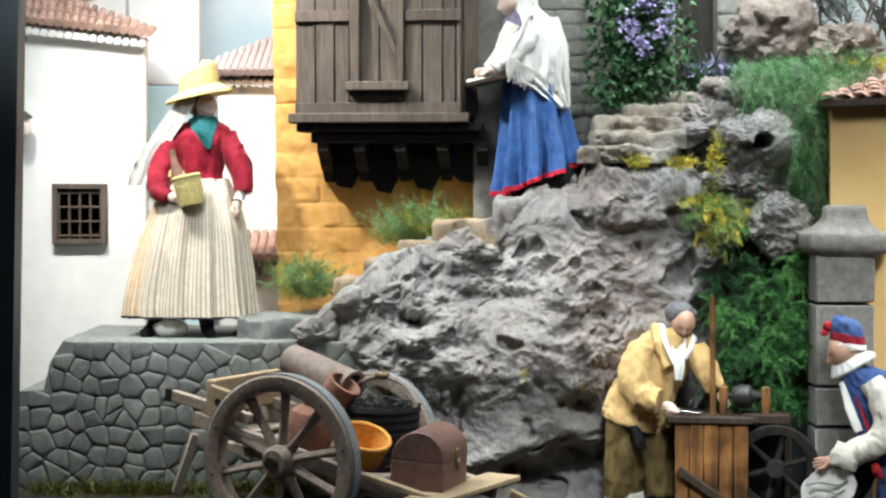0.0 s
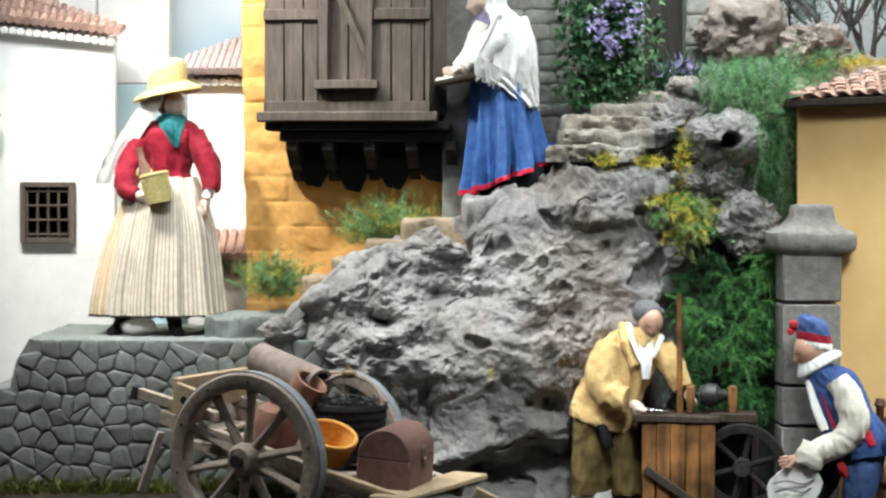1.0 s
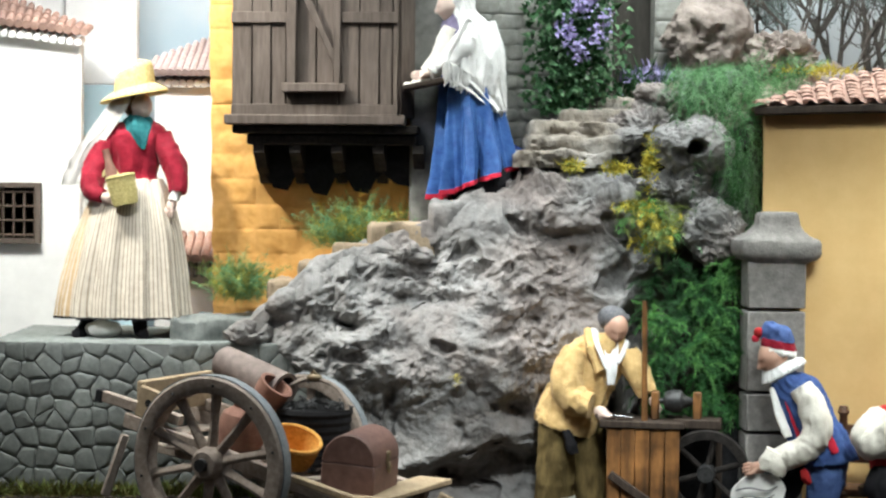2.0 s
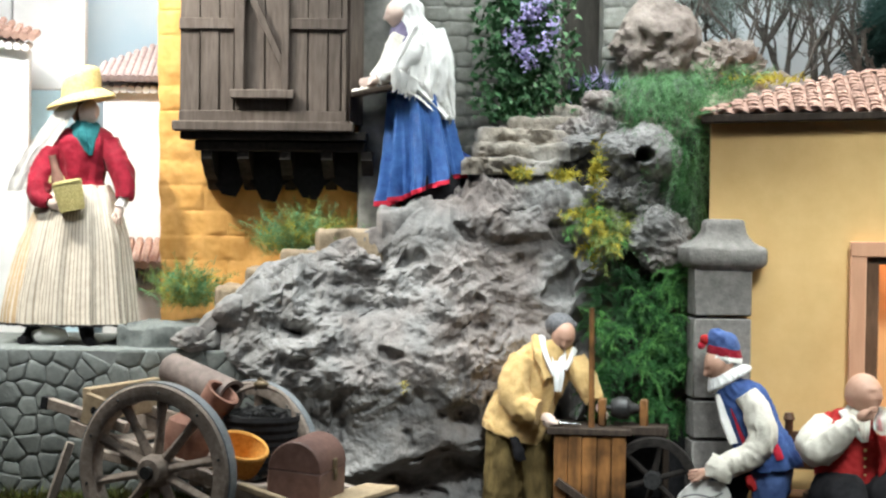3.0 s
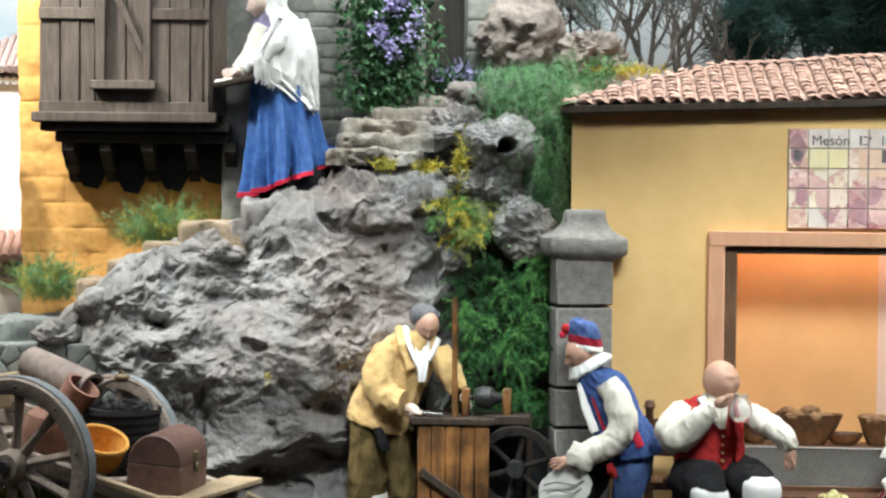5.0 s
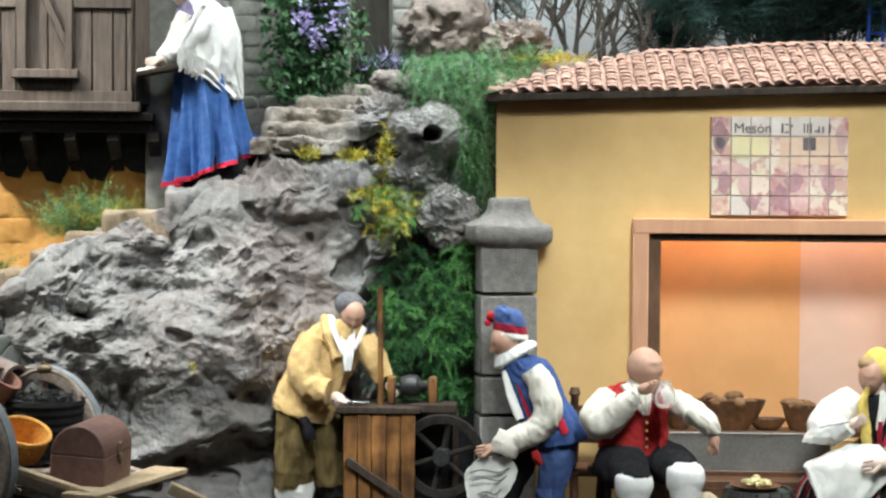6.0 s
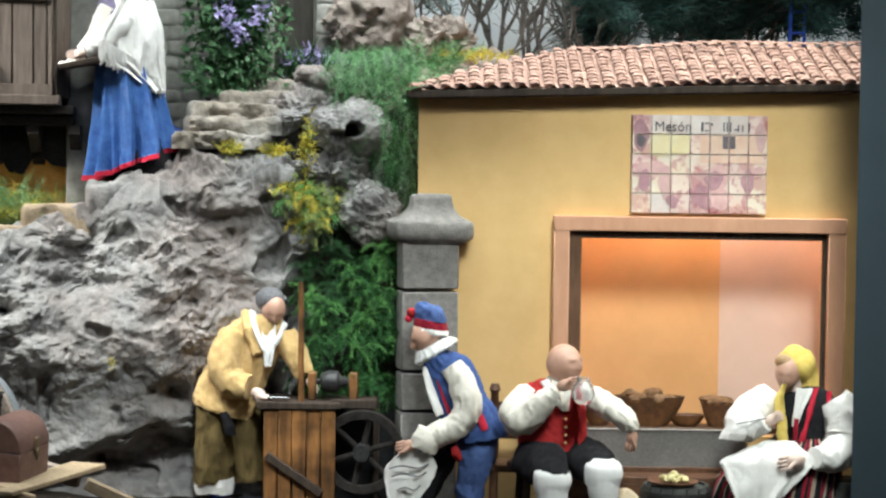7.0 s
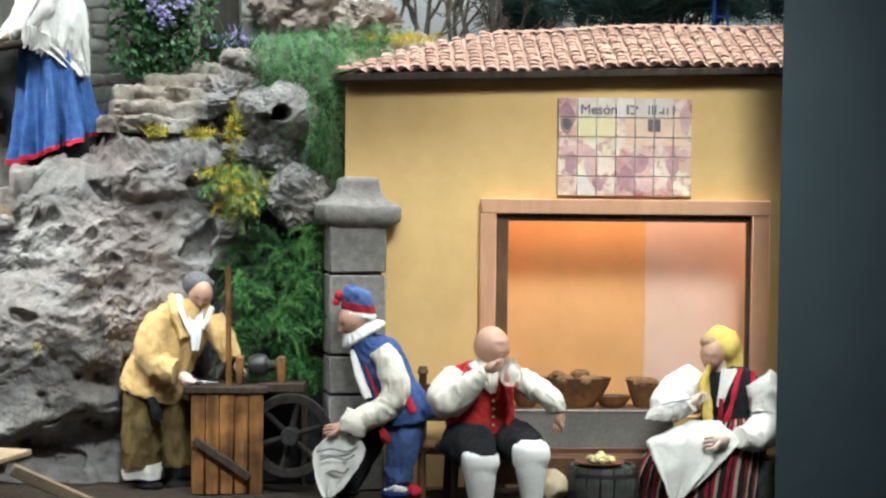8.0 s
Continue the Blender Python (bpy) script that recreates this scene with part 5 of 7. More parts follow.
# brown domed chest
chest = thing("chest", "brown leather-covered chest with a domed lid and brass latch", "chest")
chest.matrix_world = in_cart(0.212, 0.10, 0.026, 0, -6, 8)
CL, CD, CH, CR = 0.078, 0.105, 0.045, 0.039
bm = bmesh.new()
box(bm, (0, 0, CH / 2), (CL, CD, CH), bevel=0.002)
part("chest_body", bm, M["chest_leather"], chest)
bm = bmesh.new()
rings = []
for y in (-CD / 2, -CD / 2 + 0.002, CD / 2 - 0.002, CD / 2):
    k = 0.96 if abs(y) == CD / 2 else 1.0
    rings.append([Vector((CR * k * math.cos(a), y, CH + 0.001 + 0.040 * k * math.sin(a))) for a in [math.pi * i / 16 for i in range(17)]])
loft(bm, rings)
lid = part("lid", bm, M["chest_leather"], chest)
bm = bmesh.new()
box(bm, (CL / 2 + 0.0015, 0, CH + 0.006), (0.004, 0.012, 0.018), bevel=0.001)
ball(bm, (CL / 2 + 0.004, 0, CH - 0.008), (0.003, 0.005, 0.009), 0, 8)
part("latch", bm, M["brass"], chest, "dull brass latch")

# ---- knife grinder's bench ----
GB = pose(0.3405, 2.575, -0.03, 0, 0, -13)
bench = thing("grinding_bench", "rough wooden knife-grinding bench with a flywheel", "bench")
bench.matrix_world = GB
for i in range(5):
    x = 0.003 + 0.0215 * i
    bm = bmesh.new()
    box(bm, (x + 0.0105, 0.004 + random.uniform(0, 0.002), 0.076), (0.0205, 0.012, 0.152), bevel=0.0015, jit=0.0008)
    part("plank", bm, M["work_wood"], bench)
for c, s, m in (((0.055, 0.045, 0.157), (0.125, 0.10, 0.010), M["dark_wood"]), ((0.135, 0.040, 0.158), (0.07, 0.05, 0.013), M["dark_wood"]), ((0.165, 0.085, 0.075), (0.010, 0.012, 0.15), M["dark_wood"]), ((0.006, 0.085, 0.075), (0.012, 0.012, 0.15), M["dark_wood"])):
    bm = bmesh.new()
    box(bm, c, s, bevel=0.0015, jit=0.0008)
    part("top_board" if c[2] > 0.1 else "leg", bm, m, bench)
# black board added for the darkness behind the flywheel
bm = bmesh.new()
box(bm, (0.108, 0.094, 0.078), (0.23, 0.006, 0.150), bevel=0.001)
part("back_panel", bm, M["black"], bench, "black board standing for the dark void behind the wheel")
bm = bmesh.new()
box(bm, (0.05, -0.006, 0.055), (0.10, 0.008, 0.012), turn(0, 34, 0), bevel=0.001)
part("brace", bm, M["dark_wood"], bench)
bm = bmesh.new()
tube(bm, [(0.058, 0.012, 0.155), (0.056, 0.012, 0.34)], [0.0046, 0.0038], 10)
part("upright_stick", bm, M["work_wood"], bench)
for x in (0.072, 0.134):
    bm = bmesh.new()
    box(bm, (x, 0.035, 0.183), (0.012, 0.020, 0.042), bevel=0.002)
    part("bearing", bm, M["work_wood"], bench)
bm = bmesh.new()
lathe(bm, [(0.004, -0.036), (0.004, -0.018), (0.013, -0.016), (0.0175, -0.004), (0.0165, 0.008), (0.009, 0.014), (0.005, 0.028)], 22, Matrix.Translation((0.102, 0.035, 0.190)) @ turn(0, 90, 0))
part("grindstone", bm, M["iron"], bench, "small grey grindstone on its shaft")
bm = bmesh.new()
WC = Vector((0.150, 0.010, 0.088))
rings = []
for i in range(40):
    a = 2 * math.pi * i / 40
    e = Vector((math.cos(a), 0.0, math.sin(a)))
    rings.append([WC + e * r + Vector((0, y, 0)) for r, y in ((0.050, -0.007), (0.062, -0.007), (0.064, 0.0), (0.062, 0.007), (0.050, 0.007))])
rings.append(rings[0])
loft(bm, rings, 0, (False, False))
flywheel = part("flywheel", bm, M["near_black_wood"], bench, "dark spoked flywheel")
for i in range(6):
    a = 2 * math.pi * i / 6 + 0.3
    bm = bmesh.new()
    tube(bm, [WC, WC + Vector((math.cos(a), 0, math.sin(a))) * 0.05], 0.0045, 8)
    part("spoke", bm, M["near_black_wood"], flywheel)
bm = bmesh.new()
lathe(bm, [(0.012, -0.02), (0.014, 0.0), (0.012, 0.02)], 14, Matrix.Translation(WC) @ turn(90, 0, 0))
part("hub", bm, M["iron"], flywheel)
bm = bmesh.new()
box(bm, (0.014, 0.008, 0.1685), (0.058, 0.012, 0.0022), turn(0, 2, -6), bevel=0.0006)
solid("knife", bm, M["steel"], "short steel knife blade on the grinding bench", "knife", at=GB @ pose(0.0, 0, 0))

# ---- bench with a woven back, barrel, plate and stools ----
TB = pose(0.806, 2.512, -0.03, 0, 0, -11.3)
settle = thing("settle_bench", "brown wooden bench with a grey woven mesh back", "bench")
settle.matrix_world = TB
for nm, c, s, m in (("seat", (0.11, -0.022, 0.055), (0.30, 0.044, 0.010), M["bowl_wood"]), ("top_rail", (0.11, 0.006, 0.1235), (0.30, 0.006, 0.003), M["mesh_grey"]), ("lower_rail", (0.11, 0.004, 0.062), (0.30, 0.010, 0.012), M["bowl_wood"]), ("front_board", (0.11, -0.041, 0.035), (0.30, 0.006, 0.03), M["bowl_wood"]),
                    ("leg", (-0.035, -0.02, 0.025), (0.012, 0.035, 0.05), M["dark_wood"]), ("leg", (0.255, -0.02, 0.025), (0.012, 0.035, 0.05), M["dark_wood"])):
    bm = bmesh.new()
    box(bm, c, s, bevel=0.001)
    part(nm, bm, m, settle)
bm = bmesh.new()
for i in range(76):
    x = -0.04 + 0.004 * i
    tube(bm, [(x, 0.006 + 0.0006 * (-1) ** i, 0.066), (x, 0.006, 0.122)], 0.00085, 4, cap=(False, False))
for j in range(14):
    z = 0.068 + 0.004 * j
    tube(bm, [(-0.04, 0.0055, z), (0.26, 0.0055, z)], 0.00085, 4, cap=(False, False))
box(bm, (0.11, 0.009, 0.094), (0.30, 0.002, 0.056))
part("woven_back", bm, M["mesh_grey"], settle, "grey woven mesh")

barrel = thing("barrel", "small dark grey-green wooden barrel used as a table", "barrel", (0.932, 2.41, -0.03))
for i in range(16):
    a0, a1 = 2 * math.pi * i / 16 + 0.02, 2 * math.pi * (i + 1) / 16 - 0.02
    bm = bmesh.new()
    rings = []
    for z, r in ((0.0, 0.047), (0.012, 0.051), (0.028, 0.053), (0.044, 0.051), (0.056, 0.0475)):
        rings.append([Vector((rr * math.cos(a), rr * math.sin(a), z)) for rr, a in ((r, a0), (r + 0.0006, (a0 + a1) / 2), (r, a1), (r - 0.005, a1), (r - 0.005, a0))])
    loft(bm, rings)
    part("stave", bm, M["barrel"], barrel)
bm = bmesh.new()
lathe(bm, [(0.045, 0.050), (0.045, 0.0525)], 24)
part("barrel_head", bm, M["barrel"], barrel)
for z, r in ((0.010, 0.0515), (0.046, 0.0512)):
    bm = bmesh.new()
    lathe(bm, [(r, z - 0.003), (r + 0.0012, z - 0.003), (r + 0.0008, z + 0.003), (r, z + 0.003)], 32, None, 0, (False, False))
    part("hoop", bm, M["iron"], barrel, "dark iron hoop")
plate = thing("plate_of_food", "shallow brown plate of pale green food on the barrel", "plate", (0.924, 2.40, 0.0267))
bm = bmesh.new()
lathe(bm, [(0.02, 0.0), (0.032, 0.002), (0.037, 0.006), (0.034, 0.0055), (0.015, 0.003)], 26)
part("plate_dish", bm, M["bowl_wood"], plate)
bm = bmesh.new()
rnd = random.Random(3)
for i in range(26):
    a, r = rnd.uniform(0, 6.3), 0.021 * math.sqrt(rnd.random())
    ball(bm, (r * math.cos(a), r * math.sin(a), 0.007 + 0.012 * (1 - r / 0.024) * rnd.random()), (rnd.uniform(0.004, 0.007), rnd.uniform(0.003, 0.006), rnd.uniform(0.003, 0.005)), 0, 7, turn(0, 0, rnd.uniform(0, 180)))
part("food", bm, M["food"], plate)


def stool(name, label, at, r, h, m, category="stool"):
    ob = thing(name, label, category, at)
    bm = bmesh.new()
    lathe(bm, [(r * 0.96, h - 0.012), (r, h - 0.010), (r, h - 0.002), (r * 0.97, h)], 22)
    part("seat", bm, m, ob)
    for i in range(4):
        a = math.pi / 4 + math.pi / 2 * i
        bm = bmesh.new()
        tube(bm, [(r * 0.75 * math.cos(a), r * 0.75 * math.sin(a), 0), (r * 0.65 * math.cos(a), r * 0.65 * math.sin(a), h - 0.010)], 0.006, 8)
        part("leg", bm, m, ob)
    return ob


stool("stool", "dark brown wooden stool under the seated doll", (0.735, 2.455, -0.03), 0.045, 0.085, M["dark_wood"])
# ladder-back chair beside the pillar
chair = thing("wooden_chair", "small dark wooden chair with turned posts", "chair", (0.715, 2.50, -0.03), -13)
for x, y, h in ((-0.035, 0.035, 0.19), (0.035, 0.035, 0.19), (-0.035, -0.03, 0.075), (0.035, -0.03, 0.075)):
    bm = bmesh.new()
    tube(bm, [(x, y, 0), (x, y, h * 0.5), (x, y, h * 0.93), (x, y, h * 0.95), (x, y, h)], [0.006, 0.0065, 0.006, 0.009, 0.006], 10)
    part("post", bm, M["bowl_wood"], chair)
bm = bmesh.new()
box(bm, (0, 0.002, 0.072), (0.078, 0.074, 0.010), bevel=0.002)
part("seat", bm, M["bowl_wood"], chair)
for z in (0.115, 0.155):
    bm = bmesh.new()
    box(bm, (0, 0.035, z), (0.066, 0.006, 0.016), bevel=0.0015)
    part("slat", bm, M["bowl_wood"], chair)
bm = bmesh.new()
lathe(bm, [(0.030, 0.0), (0.034, 0.02), (0.035, 0.045), (0.032, 0.066), (0.026, 0.068)], 22)
solid("stone_stool", bm, M["barrel"], "round dark grey stool beside the seated doll", "stool", at=pose(1.175, 2.36, -0.03))

bm = bmesh.new()
ball(bm, (0, 0, 0.022), (0.022, 0.018, 0.024), 0, 20)
for v in bm.verts:
    v.co += noise.noise_vector(v.co * 60) * 0.006
    v.co.z = max(v.co.z, 0.0)
solid("cloth_sack", bm, mat("sackcloth", (0.52, 0.42, 0.28), (0.66, 0.55, 0.40), 120, 0.9, 0.4, 400), "small cream cloth sack on the ground by the stool", "sack", at=pose(0.862, 2.425, -0.028))

# ---- dolls: each one plain mesh, sculpted in units of about a millimetre ----
CLOTH = {
    "skin": mat("doll_skin", (0.47, 0.265, 0.19), (0.57, 0.345, 0.255), 60, 0.5, 0.05, 200, dirt=0.05),
    "skin_pale": mat("doll_skin_pale", (0.66, 0.50, 0.42), (0.74, 0.58, 0.50), 60, 0.5, 0.05, 200, dirt=0.05),
    "hair_grey": mat("hair_grey", (0.10, 0.10, 0.11), (0.20, 0.20, 0.21), 260, 0.7, 0.5, 500),
    "hair_fair": mat("hair_fair", (0.30, 0.19, 0.10), (0.45, 0.31, 0.18), 260, 0.6, 0.5, 500),
    "hair_brown": mat("hair_brown", (0.16, 0.09, 0.05), (0.30, 0.19, 0.11), 260, 0.6, 0.5, 500),
    "red_velvet": mat("red_velvet", (0.20, 0.006, 0.018), (0.34, 0.014, 0.034), 60, 0.7, 0.3, 160, sheen=0.08, dirt=0.2),
    "teal": mat("teal_cloth", (0.012, 0.11, 0.12), (0.035, 0.19, 0.20), 90, 0.8, 0.3, 300),
    "cream": mat("cream_cloth", (0.60, 0.53, 0.43), (0.73, 0.66, 0.55), 90, 0.85, 0.3, 400, dirt=0.08),
    "stripe": mat("stripe_cloth", (0.33, 0.265, 0.20), (0.46, 0.385, 0.305), 90, 0.85, 0.3, 400, dirt=0.1),
    "tan": mat("tan_cloth", (0.50, 0.34, 0.19), (0.62, 0.45, 0.28), 90, 0.85, 0.3, 400),
    "white": mat("white_cloth", (0.74, 0.73, 0.70), (0.83, 0.82, 0.79), 120, 0.85, 0.35, 500, dirt=0.06),
    "white_warm": mat("white_warm_cloth", (0.68, 0.64, 0.56), (0.78, 0.74, 0.66), 120, 0.85, 0.35, 500, dirt=0.08),
    "stocking": mat("stocking_knit", (0.74, 0.74, 0.73), (0.82, 0.82, 0.81), 160, 0.85, 0.4, 600, dirt=0.05),
    "veil": mat("veil_cloth", (0.60, 0.58, 0.54), (0.70, 0.68, 0.64), 90, 0.85, 0.3, 300),
    "navy": mat("navy_cloth", (0.03, 0.06, 0.19), (0.065, 0.12, 0.30), 70, 0.8, 0.3, 260),
    "black": mat("black_cloth", (0.010, 0.010, 0.012), (0.022, 0.021, 0.024), 120, 0.9, 0.3, 400),
    "blue": mat("blue_cloth", (0.022, 0.072, 0.25), (0.065, 0.165, 0.42), 70, 0.36, 0.25, 260, dirt=0.15),
    "blue_cotton": mat("blue_cotton", (0.045, 0.080, 0.21), (0.085, 0.14, 0.32), 70, 0.8, 0.3, 260, dirt=0.2),
    "blue_dark": mat("blue_dark_cloth", (0.012, 0.028, 0.13), (0.03, 0.06, 0.22), 70, 0.6, 0.25, 260),
    "blue_light": mat("blue_light_cloth", (0.09, 0.17, 0.43), (0.15, 0.25, 0.54), 70, 0.6, 0.25, 260),
    "crimson": mat("crimson_cloth", (0.42, 0.012, 0.03), (0.56, 0.03, 0.06), 90, 0.8, 0.3, 300),
    "purple": mat("purple_cloth", (0.13, 0.11, 0.18), (0.22, 0.19, 0.28), 90, 0.8, 0.3, 300),
    "ochre": mat("ochre_wool", (0.56, 0.365, 0.145), (0.70, 0.49, 0.23), 110, 0.95, 0.5, 420, sheen=0.1, dirt=0.12),
    "olive": mat("olive_wool", (0.070, 0.049, 0.019), (0.185, 0.134, 0.054), 80, 0.95, 0.5, 300, stretch=(1, 1, 0.35)),
    "yellow": mat("yellow_cloth", (0.58, 0.42, 0.09), (0.72, 0.56, 0.17), 90, 0.8, 0.3, 300),
    "red": mat("red_cloth", (0.36, 0.018, 0.02), (0.50, 0.036, 0.036), 90, 0.75, 0.3, 300),
    "straw": M["straw"],
    "blue_vivid": mat("blue_vivid_cloth", (0.02, 0.05, 0.38), (0.03, 0.08, 0.5), 90, 0.7, 0.3, 300),
}


class Doll:
    """A figure laid out on a sheet: x to the right, y down, d towards the viewer."""

    def __init__(self, ax, ay, k):
        self.ax, self.ay, self.k = ax, ay, k
        self.bm, self.slots = bmesh.new(), []

    def m(self, name):
        if name not in self.slots:
            self.slots.append(name)
        return self.slots.index(name)

    def p(self, x, y, d=0):
        return Vector(((x - self.ax) * self.k, -d * self.k, (self.ay - y) * self.k))

    def garment(self, rows, cloth, n=96, folds=0, amp=0.0, cap=(True, True), seed=0.0, cols=None, bands=None, k=10):
        """Rows of (x, y, half width, half depth, d, lean): rings round the body, from top to bottom."""
        pts, _ = smooth_path([(r[0], r[1], r[4] if len(r) > 4 else 0) for r in rows], [0] * len(rows), k)
        shp, _ = smooth_path([(r[2], r[3], r[5] if len(r) > 5 else 0) for r in rows], [0] * len(rows), k)
        rings = []
        for j, (c, s) in enumerate(zip(pts, shp)):
            t = j / (len(pts) - 1)
            ring_pts = []
            for i in range(n):
                a = 2 * math.pi * i / n
                w = 1.0
                if folds:
                    ph = 1.3 * noise.noise((math.cos(a) * 1.5, math.sin(a) * 1.5, seed + t * 0.6)) + seed
                    w += amp * (0.25 + 0.75 * t) * math.sin(folds * a + ph * 2.2) + 0.5 * amp * t * math.sin(folds * 2.37 * a + seed)
                ca, sa = math.cos(a), math.sin(a)
                ring_pts.append(self.p(c.x + s.x * w * ca, c.y - s.z * ca, c.z - s.y * w * sa))
            rings.append(ring_pts)
        mi = self.m(cloth)
        rows_v = loft(self.bm, rings, mi, cap)
        if cols or bands:
            look_up = {}
            for j, r in enumerate(rows_v):
                for i, v in enumerate(r):
                    look_up[v] = (j, i)
            for v in {v for r in rows_v for v in r}:
                for f in v.link_faces:
                    if len(f.verts) != 4:
                        continue
                    js = min(look_up[q][0] for q in f.verts)
                    iis = sorted(look_up[q][1] for q in f.verts)
                    i0 = iis[0] if iis[-1] - iis[0] < n / 2 else n - 1
                    name = cols(i0) if cols else None
                    if bands and js >= bands[0] * (len(rings) - 1):
                        name = bands[1]
                    if name:
                        f.material_index = self.m(name)
        return rows_v

    def limb(self, rows, cloth, n=14, flat=1.0, wrinkle=0.0, seed=0.0):
        """Rows of (x, y, radius, d)."""
        limb(self.bm, [self.p(r[0], r[1], r[3] if len(r) > 3 else 0) for r in rows], [r[2] * self.k for r in rows], n if n < 12 else n * 2, self.m(cloth), flat, 6 if n < 12 else 10, wrinkle * 0.6, seed)

    def ball(self, x, y, d, rx, ry, rd, cloth, n=16, tilt=0):
        ball(self.bm, self.p(x, y, d), (rx * self.k, rd * self.k, ry * self.k), self.m(cloth), n, turn(0, tilt, 0))

    def sheet(self, rows, cloth, thick=3.0, wave=0.0, seed=0.0, k=4):
        """A hanging cloth: rows of (x0, x1, y, d0, d1), skinned front and back."""
        mid, _ = smooth_path([(r[0], r[1], r[2]) for r in rows], [0] * len(rows), k)
        dep, _ = smooth_path([(r[3], r[4], 0) for r in rows], [0] * len(rows), k)
        rings = []
        n = 18
        for j, (a, b) in enumerate(zip(mid, dep)):
            t = j / (len(mid) - 1)
            front, rear = [], []
            for i in range(n + 1):
                s = i / n
                x, d = a.x + (a.y - a.x) * s, b.x + (b.y - b.x) * s
                d += wave * math.sin(s * 13 + seed + 1.5 * t) * (0.3 + 0.7 * t) + 0.5 * wave * math.sin(s * 29 + seed * 3)
                y = a.z + (0.5 * wave * math.sin(s * 17 + seed) if j == len(mid) - 1 else 0)
                front.append(self.p(x, y, d + thick / 2))
                rear.append(self.p(x, y, d - thick / 2))
            rings.append(front + rear[::-1])
        loft(self.bm, rings, self.m(cloth))

    def head(self, x, y, d, rx, ry, rd, cloth, yaw=0, nod=0, tilt=0, n=40):
        """A carved wooden head: brow, sockets, nose and a tapered jaw. yaw 0 faces the viewer, 90 faces right; nod bows it."""
        geo = bmesh.ops.create_uvsphere(self.bm, u_segments=n, v_segments=n * 2 // 3, radius=1.0)
        bump = lambda a, b, w, h: math.exp(-(a / w) ** 2 - (b / h) ** 2)
        m = Matrix.Translation(self.p(x, y, d)) @ turn(0, tilt, 0) @ turn(0, 0, yaw) @ turn(nod, 0, 0) @ Matrix.Diagonal((rx * self.k, rd * self.k, ry * self.k, 1))
        mi = self.m(cloth)
        for v in geo["verts"]:
            u = v.co.copy()
            jaw = step(0.05, -1.0, u.z)
            u.x *= 1 - 0.34 * jaw
            u.y = u.y * (1 - 0.10 * jaw) - 0.06 * jaw
            if u.y < 0:
                f = -0.13 * (bump(u.x - 0.36, u.z - 0.06, 0.17, 0.11) + bump(u.x + 0.36, u.z - 0.06, 0.17, 0.11))
                f += 0.30 * bump(u.x, u.z + 0.18, 0.11, 0.13) + 0.16 * bump(u.x, u.z - 0.02, 0.09, 0.16)
                f += 0.06 * bump(u.x, u.z - 0.26, 0.5, 0.10) + 0.07 * bump(u.x, u.z + 0.50, 0.20, 0.07) - 0.04 * bump(u.x, u.z + 0.60, 0.2, 0.05) + 0.08 * bump(u.x, u.z + 0.80, 0.22, 0.14)
                f += 0.05 * (bump(u.x - 0.45, u.z + 0.20, 0.18, 0.16) + bump(u.x + 0.45, u.z + 0.20, 0.18, 0.16))
                u.y -= f
            v.co = m @ u
        for fc in {fc for v in geo["verts"] for fc in v.link_faces}:
            fc.material_index = mi

    def hand(self, x, y, d, ang, size, cloth="skin_pale", spread=1.0):
        """A plain mitten with a few straight fingers; ang turns it, 0 points to the right."""
        c, s = math.cos(radians(ang)), math.sin(radians(ang))
        self.ball(x, y, d, size * 0.62, size * 0.45, size * 0.34, cloth, 12, ang)
        for i, o in enumerate((-0.36, -0.12, 0.12, 0.34)):
            bx, by = x + c * size * 0.35 - s * o * size * spread, y + s * size * 0.35 + c * o * size * spread
            L = size * (0.75 if i in (1, 2) else 0.62)
            self.limb([(bx, by, size * 0.13, d + 1), (bx + c * L * 0.6, by + s * L * 0.6, size * 0.12, d + 2), (bx + c * L, by + s * L + 1, size * 0.09, d)], cloth, 7)
        self.limb([(x, y, size * 0.15, d + size * 0.25), (x + c * size * 0.55 + s * size * 0.3, y + s * size * 0.55 - c * size * 0.35, size * 0.12, d + size * 0.4)], cloth, 7)

    def done(self, name, label, at, rough_up=0.7):
        bmesh.ops.recalc_face_normals(self.bm, faces=self.bm.faces)
        self.bm.normal_update()
        plain = {i for i, s in enumerate(self.slots) if s.startswith(("skin", "hair", "straw", "stocking"))}
        hung = {i for i, s in enumerate(self.slots) if s in ("blue", "blue_dark", "cream", "stripe", "tan")}
        for v in self.bm.verts:
            if v.link_faces and v.link_faces[0].material_index in plain:
                continue
            # creases of the cloth: ridges that run down and across the folds
            q = v.co + Vector((0, 0, 0.3 * v.co.x)) + noise.noise_vector(v.co * 26) * 0.009
            if v.link_faces and v.link_faces[0].material_index in hung:
                fold = 1 - abs(noise.noise(Vector((q.x * 48, q.y * 48, q.z * 4)))) * 2.3
                v.co += v.normal * (0.0022 * (fold - 0.6) + 0.0003 * noise.noise(q * 150))
                continue
            ridge = 1 - abs(noise.noise(Vector((q.x * 50, q.y * 50, q.z * 22)))) * 2.3
            small = 1 - abs(noise.noise(Vector((q.x * 105, q.y * 105, q.z * 70 + q.x * 40)))) * 2.3
            tiny = noise.noise(q * 230)
            v.co += v.normal * (0.0034 * (ridge - 0.6) + 0.0018 * (small - 0.6) + 0.0004 * tiny) * rough_up
        ob = solid(name, self.bm, [CLOTH[s] for s in self.slots], label, "doll", at=at)
        return ob


